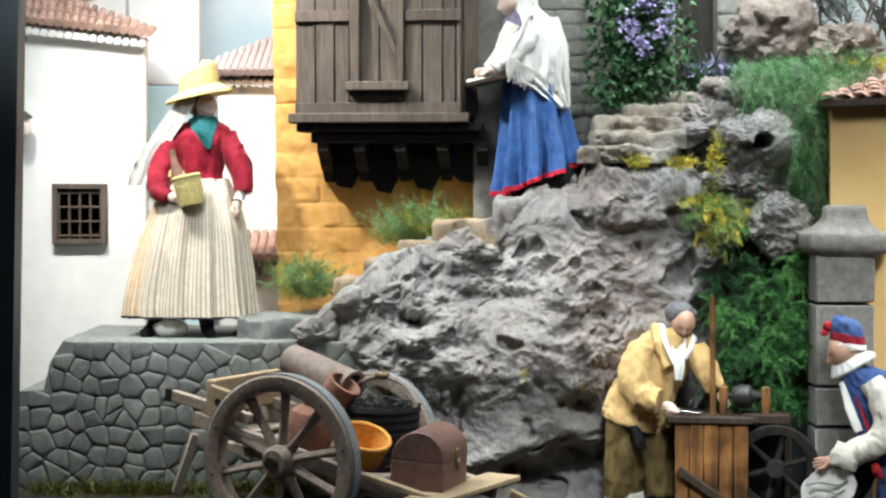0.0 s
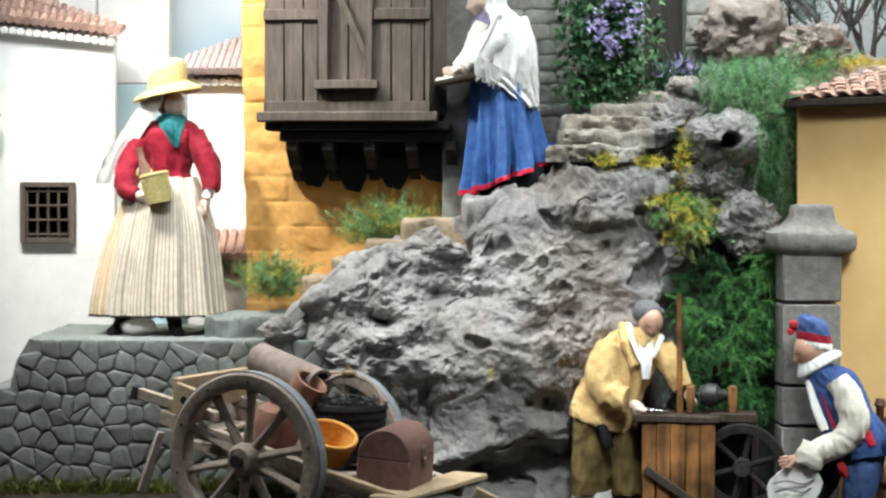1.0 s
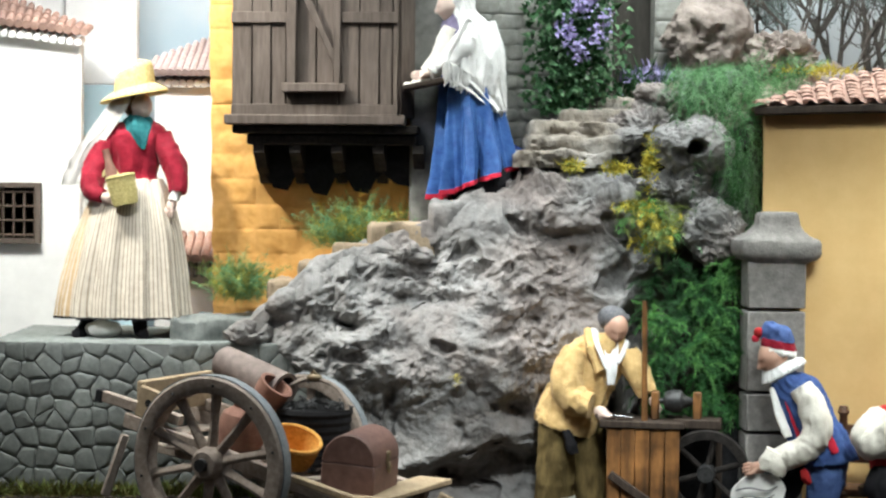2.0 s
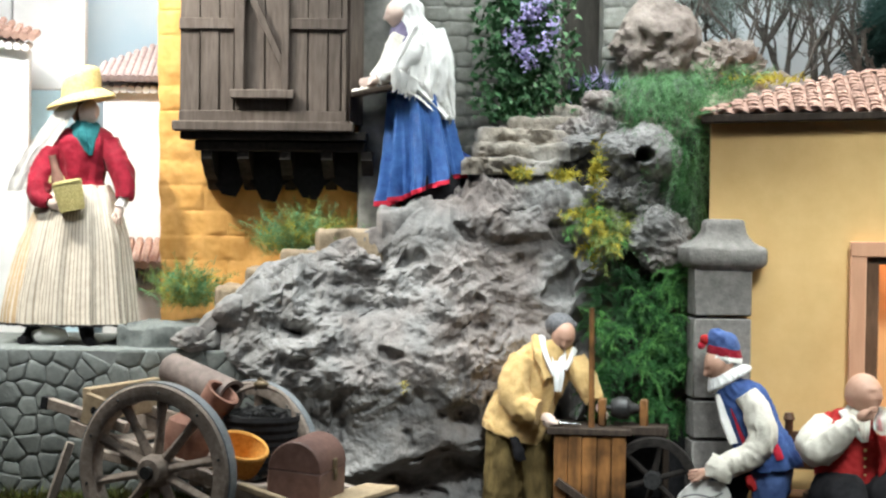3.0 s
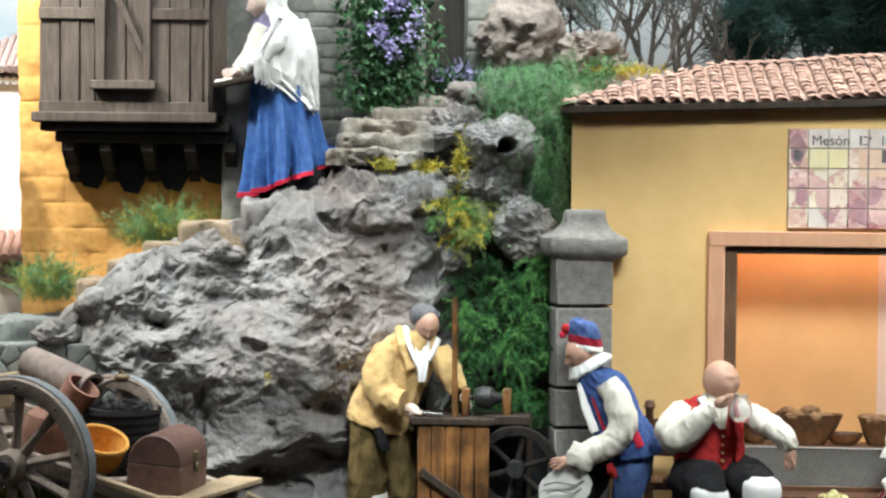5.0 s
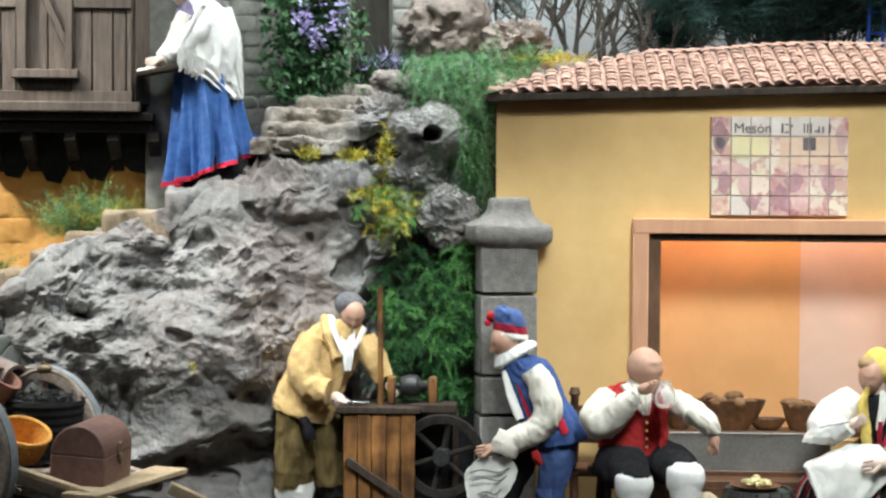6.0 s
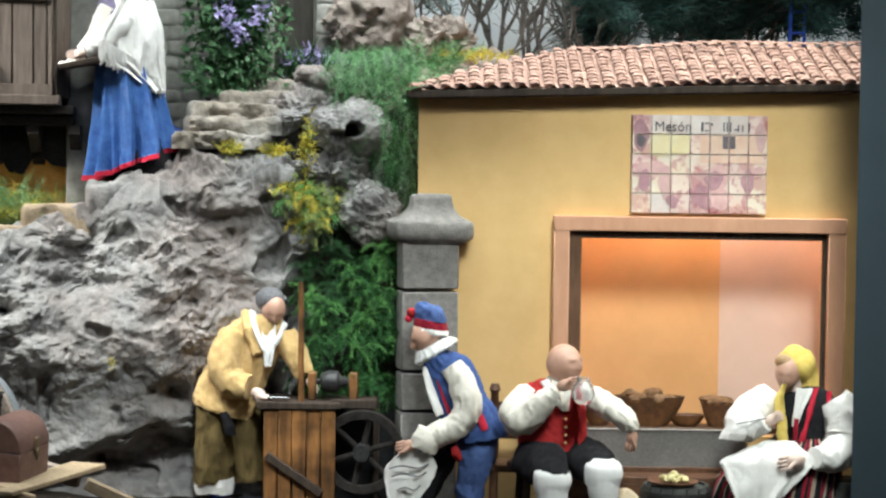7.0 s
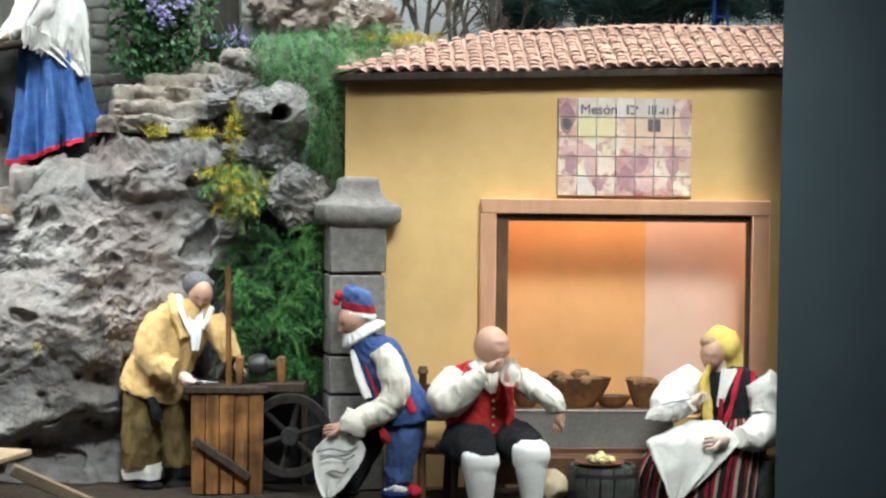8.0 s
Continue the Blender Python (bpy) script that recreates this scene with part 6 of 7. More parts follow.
# doll in a red blouse on the terrace
a = Doll(335, 595, 0.000907)
AT1 = pose(-0.408, 2.80, 0.2335)
SK = lambda i: "tan" if 149 <= i <= 165 and i % 3 else ("cream", "cream", "stripe")[i % 3]
a.garment([(357, 318, 48, 36), (352, 335, 60, 45), (347, 370, 77, 56), (344, 420, 92, 64), (340, 480, 104, 70), (338, 530, 111, 74), (338, 563, 114, 76)], "cream", 273, 11, 0.06, seed=1.0, cols=SK, bands=(0.965, "black"))
a.ball(308, 580, 30, 34, 17, 26, "white")
a.limb([(280, 552, 13, 8), (275, 576, 13, 14), (268, 587, 10, 34), (262, 589, 8, 46)], "black", 14)
a.limb([(362, 552, 13, 10), (368, 576, 13, 18), (376, 587, 10, 38), (382, 589, 8, 50)], "black", 14)
a.garment([(364, 214, 20, 16), (361, 226, 44, 26), (357, 240, 54, 34), (355, 262, 47, 38), (357, 290, 41, 36), (358, 310, 38, 34), (358, 324, 42, 36)], "red_velvet", 96, 6, 0.03)
a.limb([(318, 240, 18, 5), (304, 265, 20, 10), (292, 295, 22, 18), (286, 322, 22, 30), (292, 342, 17, 44), (308, 350, 12, 50)], "red_velvet", 18, 1.0, 0.02, 1)
a.limb([(402, 240, 19, 5), (414, 268, 21, 10), (427, 295, 22, 14), (434, 320, 19, 20), (433, 342, 15, 26)], "red_velvet", 18, 1.0, 0.02, 2)
a.hand(318, 352, 54, 15, 22)
a.limb([(432, 338, 10, 26), (428, 355, 10, 28)], "white", 10)
a.hand(424, 364, 28, 110, 19)
a.garment([(362, 206, 15, 14, 4), (362, 216, 27, 23, 6), (364, 230, 26, 28, 10), (369, 248, 16, 20, 22), (375, 268, 3, 5, 36)], "teal", 60, 7, 0.08, seed=3)
a.limb([(362, 214, 12, 0), (364, 200, 12, 2)], "skin_pale", 12)
a.head(368, 193, 8, 17, 25, 21, "skin_pale", 38, 14, 4)
a.ball(350, 186, -10, 18, 23, 18, "hair_brown", 18)
a.garment([(355, 118, 5, 4, 0, 10), (355, 121, 26, 22, 0, 10), (354, 134, 33, 28, 0, 10), (354, 162, 36, 31, 0, 10)], "straw", 48)
a.garment([(354, 158, 36, 31, 0, 10), (354, 164, 48, 42, 0, 11), (354, 171, 59, 50, 0, 12), (354, 176, 58, 49, 0, 12), (354, 172, 36, 31, 0, 10)], "straw", 60, 3, 0.02)
a.sheet([(326, 352, 172, 14, 26), (308, 346, 196, 20, 32), (280, 322, 232, 20, 28), (254, 296, 270, 12, 20), (236, 276, 302, 4, 12), (226, 264, 330, -2, 8)], "veil", 5, 0.8, 1.0)
a.sheet([(262, 300, 320, -40, -36), (255, 290, 350, -40, -36), (258, 280, 376, -40, -36)], "veil", 4, 2.0, 2.0)
a.done("doll", "cloth-dressed doll in a straw hat, red blouse and striped skirt", AT1)

# her small basket with a bottle
bm = bmesh.new()
woven(bm, 0.0165, 0.0205, 0.043, 24, 15, 0.0021, turn(0, -12, 0), 0.0032, 0, 0.8)
tube(bm, [turn(0, -12, 0) @ Vector((-0.014 + 0.011 * math.cos(t), 0, 0.047 + 0.012 * math.sin(t))) for t in [math.pi * i / 12 for i in range(13)]], 0.0022, 6, 0)
solid("wicker_basket", bm, M["straw_green"], "small straw-coloured woven basket held by the doll", "basket", at=AT1 @ pose(0.014, -0.062, 0.212))
bm = bmesh.new()
lathe(bm, [(0.010, 0.0), (0.010, 0.03), (0.0058, 0.045), (0.0055, 0.062), (0.0062, 0.066)], 14)
solid("bottle", bm, M["clay"], "brown bottle standing in the basket", "bottle", at=AT1 @ pose(-0.002, -0.062, 0.232, 0, -14, 0))

# doll in a blue skirt and white shawl on the steps
b = Doll(945, 348, 0.000897)
AT2 = pose(0.1444, 2.79, 0.4525)
b.garment([(936, 116, 44, 32, 0, 3), (939, 150, 50, 38, 0, 7), (944, 200, 57, 45, 0, 12), (948, 250, 63, 53, 0, 17), (950, 284, 67, 58, 0, 23), (950, 304, 69, 60, 0, 26), (950, 317, 69, 61, 0, 27)], "blue", 220, 10, 0.19, (True, False), 2.0, None, (0.875, "crimson"))
# train of the skirt: its shade is put into a darker blue cloth
b.garment([(972, 190, 20, 20, -30), (990, 235, 26, 26, -30), (1008, 268, 32, 28, -32, 16), (1014, 286, 34, 30, -32, 18)], "blue_dark", 70, 5, 0.08, (True, False), 1.0, None, (0.82, "crimson"))
b.garment([(952, 262, 54, 44, -2, 14), (966, 312, 56, 46, -2, 14), (974, 346, 52, 42, -2, 2)], "black", 60, 6, 0.05)
b.garment([(925, 10, 22, 20), (928, 30, 34, 26), (930, 55, 40, 30), (936, 90, 40, 30), (942, 122, 40, 31)], "purple", 36)
b.head(905, 2, 4, 19, 25, 21, "skin_pale", -80, 12)
b.garment([(918, -30, 10, 10, -2), (922, -18, 28, 26, -4), (928, 6, 28, 28, -6), (938, 26, 36, 32, -4), (950, 50, 46, 38, -4), (958, 80, 46, 42, -4), (960, 110, 46, 42, -4), (958, 136, 44, 42, -4), (962, 158, 38, 38, -4)], "white", 110, 9, 0.07, (True, True), 4.0)
b.limb([(945, 52, 22, 14), (928, 74, 23, 26), (908, 96, 20, 34), (888, 112, 15, 38), (872, 120, 11, 40)], "white", 18, 1.0, 0.04, 3)
b.limb([(912, 40, 17, 12), (900, 66, 18, 10), (882, 98, 15, 8), (866, 118, 11, 10)], "white_warm", 16, 1.0, 0.06, 5)
b.hand(862, 124, 40, 170, 18)
b.hand(856, 122, 12, 170, 16)
b.sheet([(930, 988, 26, 34, 0), (914, 1000, 62, 50, 4), (900, 1006, 94, 54, 6), (898, 1008, 114, 54, 6), (916, 1009, 136, 50, 4), (948, 1010, 158, 44, 0), (984, 1011, 186, 36, 0)], "white", 4, 7.0, 2.0)
rnd = random.Random(5)
for i in range(90):
    t = i / 89
    x, y = 898 + 112 * t, 118 + 34 * t + 40 * t * t
    L = rnd.uniform(10, 26)
    b.limb([(x, y - 16, 3.6, 59 - 54 * t + rnd.uniform(0, 4)), (x + rnd.uniform(-3, 3), y + L * 0.3, 3.2, 60 - 54 * t), (x + rnd.uniform(-5, 5), y + L, 1.0, 59 - 54 * t)], "white", 5)
b.done("doll", "cloth doll in a white shawl and long red-hemmed blue skirt", AT2, 0.65)
bm = bmesh.new()
box(bm, (0, 0, 0), (0.070, 0.052, 0.004), bevel=0.001)
for s in (-1, 1):
    box(bm, (0, s * 0.025, 0.003), (0.070, 0.003, 0.006), bevel=0.0008)
    box(bm, (s * 0.034, 0, 0.003), (0.003, 0.047, 0.006), bevel=0.0008)
solid("tray", bm, M["dark_wood"], "small dark wooden tray held by the doll", "tray", at=AT2 @ pose(-0.073, -0.026, 0.184, 0, -12, 0))
for i, (x, r) in enumerate(((-0.020, 0.0085), (-0.006, 0.0075), (-0.034, 0.006))):
    bm = bmesh.new()
    ball(bm, (0, 0, 0), (r * 1.3, r, r * 0.8), 0, 10)
    solid("bread_roll", bm, CLOTH["white_warm"], "pale bread roll on the wooden tray", "bread", at=AT2 @ pose(-0.066 + x, -0.020 - 0.006 * i, 0.1915 + 0.2 * x), group="rolls on the tray")

# knife grinder in an ochre jacket
c = Doll(300, 867, 0.000853)
AT3 = pose(0.3155, 2.645, -0.03, 0, 0, -13.2)
c.limb([(262, 690, 42, 0), (258, 740, 40, 4), (254, 790, 37, 8), (253, 832, 36, 8)], "olive", 22, 0.9, 0.03, 1)
c.limb([(305, 700, 36, -10), (312, 760, 33, -8), (318, 830, 30, -6)], "olive", 20, 0.9, 0.03, 2)
c.garment([(255, 822, 35, 32, 8), (255, 838, 36, 33, 8), (256, 850, 34, 30, 8)], "white", 28, 5, 0.04)
c.limb([(262, 848, 17, 8), (272, 862, 14, 16)], "blue_vivid", 14)
c.ball(272, 862, 20, 24, 8, 16, "black")
c.ball(322, 862, 4, 26, 10, 16, "black")
c.garment([(344, 530, 20, 19, 8), (336, 538, 40, 27, 6), (326, 556, 52, 34, 4), (316, 585, 58, 38, 2), (300, 620, 60, 41, 2), (283, 655, 59, 43, 2, -6), (270, 690, 55, 43, 4, -14), (267, 704, 52, 42, 4, -16)], "ochre", 120, 7, 0.035, seed=2)
c.limb([(292, 566, 26, 18), (276, 600, 29, 34), (280, 632, 29, 46), (300, 650, 26, 54), (322, 655, 22, 58)], "ochre", 22, 1.0, 0.02, 1)
c.limb([(376, 566, 23, 6), (394, 592, 23, 14), (408, 615, 20, 20), (418, 634, 17, 24)], "ochre", 20, 1.0, 0.02, 2)
c.hand(341, 668, 60, 44, 27, "skin_pale")
c.hand(428, 648, 28, 60, 18)
c.sheet([(338, 364, 544, 24, 24), (342, 366, 566, 36, 32), (346, 364, 594, 43, 38), (348, 360, 618, 45, 38)], "stocking", 3, 0.8)
c.limb([(322, 524, 8, 18), (328, 546, 7, 36), (340, 574, 6, 46), (346, 590, 3, 48)], "stocking", 14, 0.5)
c.limb([(380, 544, 7, 16), (374, 562, 6, 30), (366, 580, 4, 42)], "stocking", 14, 0.5)
c.limb([(312, 526, 13, 16), (320, 556, 14, 38), (336, 596, 10, 48)], "ochre", 14, 0.6)
c.limb([(354, 540, 13, 12), (356, 520, 12, 14)], "skin", 12)
c.head(359, 522, 18, 21, 28, 23, "skin", 18, 24, 10)
c.ball(352, 504, 8, 27, 23, 27, "hair_grey", 20, 10)
for i in range(9):
    c.ball(332 + i * 5.5, 500 + 3 * math.sin(i * 1.7), 22 - abs(i - 4) * 3, 7, 8, 7, "hair_grey", 8)
c.limb([(275, 700, 8, 44), (285, 725, 11, 46), (292, 742, 8, 46)], "black", 10)
c.done("doll", "cloth-dressed doll in an ochre jacket bending over the grinding bench", AT3, 0.9)

# doll in a blue waistcoat and cap, seen from behind
e = Doll(680, 883, 0.000835)
AT4 = pose(0.6203, 2.49, -0.03, 0, 0, -13.2)
e.limb([(708, 716, 42, 0), (716, 752, 40, 2), (714, 792, 33, 4), (706, 826, 27, 4), (704, 850, 25, 4), (706, 862, 18, 4)], "blue_cotton", 22, 0.9, 0.04, 1)
e.limb([(665, 740, 36, -16), (640, 790, 34, -14), (620, 840, 28, -12), (612, 866, 22, -12)], "black", 18)
e.ball(700, 868, 18, 26, 12, 22, "blue_dark")
e.ball(730, 868, 6, 16, 12, 18, "crimson")
e.limb([(682, 862, 5, 30), (700, 858, 6, 36), (720, 862, 5, 30)], "white", 8)
e.ball(610, 872, -10, 26, 9, 18, "black")
e.garment([(640, 590, 24, 22, 0), (655, 602, 42, 32, 0), (670, 630, 46, 38, 0), (684, 665, 48, 40, 0), (700, 700, 52, 42, 0, 6), (712, 728, 52, 44, 0, 8), (716, 744, 54, 45, 0, 8)], "navy", 96, 6, 0.03, seed=5)
e.limb([(638, 612, 4, 20), (654, 660, 4, 32), (676, 712, 4, 38)], "red_velvet", 10, 0.6)
e.limb([(626, 618, 11, 12), (636, 660, 11, 22), (652, 700, 9, 28)], "white", 12, 0.6)
e.limb([(684, 704, 10, 44), (690, 730, 8, 46)], "crimson", 10, 0.6)
e.limb([(716, 690, 9, 40), (730, 722, 7, 40)], "crimson", 10, 0.6)
e.limb([(672, 615, 20, 32), (690, 645, 25, 42), (699, 682, 26, 46), (684, 712, 24, 50), (655, 728, 22, 54), (632, 738, 19, 56)], "white_warm", 20, 1.0, 0.02, 2)
e.garment([(634, 722, 19, 20, 56, -8), (628, 740, 24, 25, 56, -8), (624, 756, 22, 22, 56, -8)], "white_warm", 24, 5, 0.05)
e.hand(602, 750, 58, 170, 24, "skin")
e.sheet([(586, 636, 762, 54, 60), (562, 650, 785, 50, 62), (556, 640, 810, 50, 62), (562, 622, 838, 52, 60), (572, 600, 862, 54, 58), (578, 588, 872, 55, 57)], "white", 8, 1.8, 1.0)
for y0, w in ((786, 34), (800, 30), (824, 20)):
    e.limb([(600 - w, y0 + 4, 1.4, 63), (600 - w / 3, y0 - 2, 1.4, 67), (600 + w / 2, y0 + 2, 1.4, 67), (600 + w, y0 - 6, 1.4, 64)], "hair_grey", 5)
e.limb([(676, 752, 6, 50), (682, 764, 9, 52), (688, 776, 5, 50)], "red", 9)
e.garment([(628, 578, 22, 20, 0, 10), (634, 581, 29, 26, 0, 16), (640, 587, 35, 31, 0, 20), (642, 594, 36, 32, 0, 20), (641, 599, 28, 25, 0, 18)], "stocking", 132, 22, 0.04)
e.head(624, 568, 6, 24, 31, 25, "skin", -75, 8, -16)
e.garment([(630, 508, 8, 8, 0, -4), (630, 512, 22, 20, 0, -4), (631, 524, 28, 26, 0, -4), (632, 538, 29, 27, 0, -4)], "blue_cotton", 34, 4, 0.04)
e.garment([(632, 536, 29, 27, 0, -4), (632, 546, 30, 28, 0, -4), (632, 551, 30, 28, 0, -4)], "red_velvet", 34)
e.garment([(632, 550, 30, 28, 0, -4), (632, 557, 31, 29, 0, -4), (632, 561, 29, 27, 0, -4)], "white", 34, 12, 0.03)
e.ball(597, 524, 6, 9, 10, 9, "red", 10)
e.ball(593, 534, 6, 7, 8, 7, "crimson", 10)
e.done("doll", "cloth-dressed doll in a blue waistcoat and cap holding a white cloth", AT4, 0.8)

# bald doll sitting on a stool
g = Doll(870, 891, 0.0008266)
AT5 = pose(0.768, 2.435, -0.03, 0, 0, -13.2)
g.garment([(852, 640, 24, 22, 4), (848, 650, 46, 30, 0), (846, 664, 58, 36, 0), (846, 685, 62, 39, 0), (848, 715, 57, 40, 2), (850, 748, 58, 42, 4), (852, 768, 56, 42, 6)], "red", 96, 6, 0.03)
g.garment([(850, 760, 62, 46, 4), (850, 785, 64, 50, 8), (850, 800, 60, 48, 8)], "black", 36)
g.limb([(815, 775, 42, 10), (835, 780, 42, 60), (845, 790, 34, 92), (848, 800, 30, 100)], "black", 20, 0.8)
g.limb([(890, 772, 40, 10), (915, 775, 38, 50), (932, 785, 32, 84), (938, 795, 28, 92)], "black", 20, 0.8)
for x, y, d in ((848, 796, 98), (936, 784, 90)):
    g.garment([(x, y - 20, 20, 20, d - 8), (x, y - 8, 31, 28, d - 2), (x + 1, y + 8, 33, 29, d), (x, y + 20, 31, 27, d), (x, y + 26, 29, 26, d)], "stocking", 48, 5, 0.03, seed=x)
    g.limb([(x, y + 14, 28, d), (x + 1, y + 36, 27, d), (x + 2, y + 60, 23, d), (x + 3, y + 92, 17, d)], "stocking", 22)
    g.ball(x + 3, y + 96, d + 12, 16, 8, 26, "black")
g.limb([(812, 662, 22, 8), (784, 690, 28, 24), (794, 708, 29, 42), (822, 684, 24, 58), (844, 660, 17, 70), (854, 649, 11, 74)], "white_warm", 22, 1.0, 0.03, 1)
g.limb([(898, 658, 18, 10), (926, 672, 22, 24), (952, 686, 22, 40), (974, 702, 20, 52), (984, 716, 15, 56), (986, 722, 9, 57)], "white_warm", 20, 1.0, 0.03, 2)
g.hand(868, 641, 80, -16, 23, "skin")
g.limb([(884, 648, 8, 30), (896, 672, 9, 38), (902, 720, 8, 44), (898, 748, 6, 44)], "red", 12, 0.6)
g.hand(986, 732, 58, 98, 22, "skin")
g.limb([(836, 640, 11, 24), (850, 664, 10, 38), (868, 690, 6, 42)], "white", 10, 0.6)
g.limb([(876, 646, 9, 22), (876, 668, 8, 36), (870, 690, 5, 40)], "white", 10, 0.6)
g.sheet([(858, 882, 648, 32, 32), (862, 880, 670, 39, 39), (867, 874, 692, 42, 42)], "white_warm", 4, 1.0)
for i in range(4):
    g.ball(872, 704 + 14 * i, 45, 2.4, 2.4, 2, "straw", 8)
g.limb([(862, 652, 18, 6), (864, 630, 18, 8)], "skin", 14)
g.garment([(864, 634, 22, 21, 6, -4), (862, 644, 28, 26, 6, -4), (860, 652, 30, 27, 6, -4)], "white_warm", 40, 6, 0.04)
g.head(869, 613, 14, 31, 37, 33, "skin", 46, -4, -4)
g.ball(846, 618, 14, 6, 10, 6, "skin", 8)
g.done("doll", "bald cloth-dressed doll in a red waistcoat and white stockings, sitting", AT5, 0.8)
jug = Doll(870, 891, 0.0008266)
bm = bmesh.new()
lathe(bm, [(0.010, -0.016), (0.0155, -0.008), (0.0165, 0.0), (0.014, 0.010), (0.009, 0.016), (0.010, 0.022), (0.0085, 0.022), (0.0075, 0.015), (0.012, 0.008), (0.014, 0.0), (0.012, -0.010)], 22)
solid("glass_jug", bm, M["glass"], "small round clear glass jug in the doll's grip", "jug", at=AT5 @ Matrix.Translation(jug.p(900, 652, 86)))
jug.bm.free()

# doll in a yellow headscarf sitting by the barrel
h = Doll(1250, 887, 0.0008375)
AT6 = pose(1.0868, 2.39, -0.03, 0, 0, -13.2)
RS = lambda i: ("red_velvet", "black", "red_velvet", "stripe", "black", "black")[i % 6]
h.garment([(1285, 735, 46, 38, 4), (1272, 760, 76, 52, 16), (1250, 790, 98, 60, 20), (1238, 830, 108, 62, 20), (1233, 870, 110, 62, 20), (1232, 888, 108, 60, 20)], "black", 120, 8, 0.05, (True, True), 1.0, RS)
h.garment([(1285, 645, 22, 20), (1288, 660, 46, 30), (1288, 690, 48, 36), (1285, 720, 45, 36), (1284, 748, 46, 38)], "black", 40, 4, 0.02)
h.sheet([(1266, 1296, 648, 30, 28), (1262, 1282, 680, 38, 36), (1260, 1270, 712, 40, 38)], "white", 4, 1.0)
h.limb([(1268, 700, 5, 39), (1264, 738, 5, 42)], "red_velvet", 8)
h.limb([(1302, 648, 5, 22), (1290, 690, 5, 38), (1276, 738, 5, 42)], "crimson", 8)
h.limb([(1326, 655, 5, 16), (1322, 690, 5, 30)], "crimson", 8)
h.limb([(1232, 668, 28, 0), (1196, 690, 33, 14), (1172, 712, 28, 30), (1190, 716, 24, 44), (1210, 702, 20, 52)], "white", 20, 1.0, 0.03, 1)
h.garment([(1178, 700, 26, 22, 40), (1172, 722, 32, 26, 40), (1166, 736, 28, 22, 40)], "white", 28, 6, 0.08)
h.limb([(1332, 672, 34, 4), (1354, 705, 40, 14), (1352, 745, 38, 30), (1322, 762, 26, 64), (1292, 760, 18, 86)], "white", 22, 1.0, 0.03, 2)
h.hand(1258, 764, 96, 168, 28)
h.hand(1222, 700, 56, -30, 20)
h.sheet([(1212, 1262, 736, 54, 58), (1172, 1280, 752, 70, 76), (1134, 1292, 768, 84, 84), (1142, 1278, 786, 90, 88), (1152, 1252, 812, 95, 92), (1164, 1222, 842, 97, 95), (1174, 1196, 866, 97, 96), (1178, 1184, 876, 97, 96)], "white", 4, 2.6, 3.0)
for i in range(24):
    t = i / 23
    h.ball(1136 + 43 * t, 772 + 104 * t, 90 + 8 * t, 2.6, 2.6, 2.2, "white", 6)
    h.ball(1181 + 108 * t, 876 - 104 * t, 97 - 9 * t, 2.6, 2.6, 2.2, "white", 6)
h.limb([(1268, 652, 13, 8), (1266, 634, 12, 12)], "skin_pale", 12)
h.head(1255, 626, 14, 22, 32, 25, "skin", -20, 12, 6)
h.ball(1252, 606, 12, 20, 15, 21, "hair_fair", 20, 20)
h.ball(1273, 611, -3, 33, 35, 34, "yellow", 30, -12)
h.limb([(1282, 622, 28, -8), (1288, 645, 24, -8), (1292, 664, 24, -6)], "yellow", 16)
h.limb([(1250, 636, 7, 30), (1240, 664, 11, 36), (1240, 700, 13, 44), (1244, 740, 11, 48)], "yellow", 12, 0.6)
h.limb([(1212, 696, 1.2, 70), (1160, 706, 1.2, 74)], "hair_grey", 6)
h.done("doll", "cloth-dressed doll in a yellow headscarf and striped red skirt, sitting", AT6, 0.8)

# ---- stones of the terrace wall and of the stone house ----
rnd = random.Random(11)
for poly in cells(-0.78, 0.06, -0.045, 0.232, 0.0270, 4, lambda x, z: z < lerp_list(WALL_TOP, x) - 0.012, 1.12):
    bm = stone_piece(poly, 0.0007, 0.0030, 0.004, rnd)
    part("stone", bm, M["wall_stone"], terrace)
for x0, x1, seed in ((-0.005, 0.29, 1), (0.364, 0.428, 2)):
    z = 0.0
    courses = []
    while z < 0.46:
        hgt = rnd.uniform(0.020, 0.036)
        x = x0
        while x < x1 - 0.008:
            w = min(rnd.uniform(0.025, 0.06), x1 - x)
            if x1 - x - w < 0.015:
                w = x1 - x
            j = lambda: rnd.uniform(-0.002, 0.002)
            courses.append([(x + j(), z + j()), (x + w + j(), z + j()), (x + w + j(), z + hgt + j()), (x + j(), z + hgt + j())])
            x += w
        z += hgt
    for poly in courses:
        bm = stone_piece(poly, 0.0007, 0.0022, 0.004, rnd, 1)
        ob = part("stone", bm, M["ashlar"], stone_house)
        ob.matrix_local = pose(0, 0.013, 0)

# ---- plants ----


def leaf_mat(name, c1, c2, scale=160):
    m = mat(name, c1, c2, scale, 0.6, 0.0, dirt=0.3, big=40)
    m.node_tree.nodes["Principled BSDF"].inputs["Subsurface Weight"].default_value = 0.0
    return m


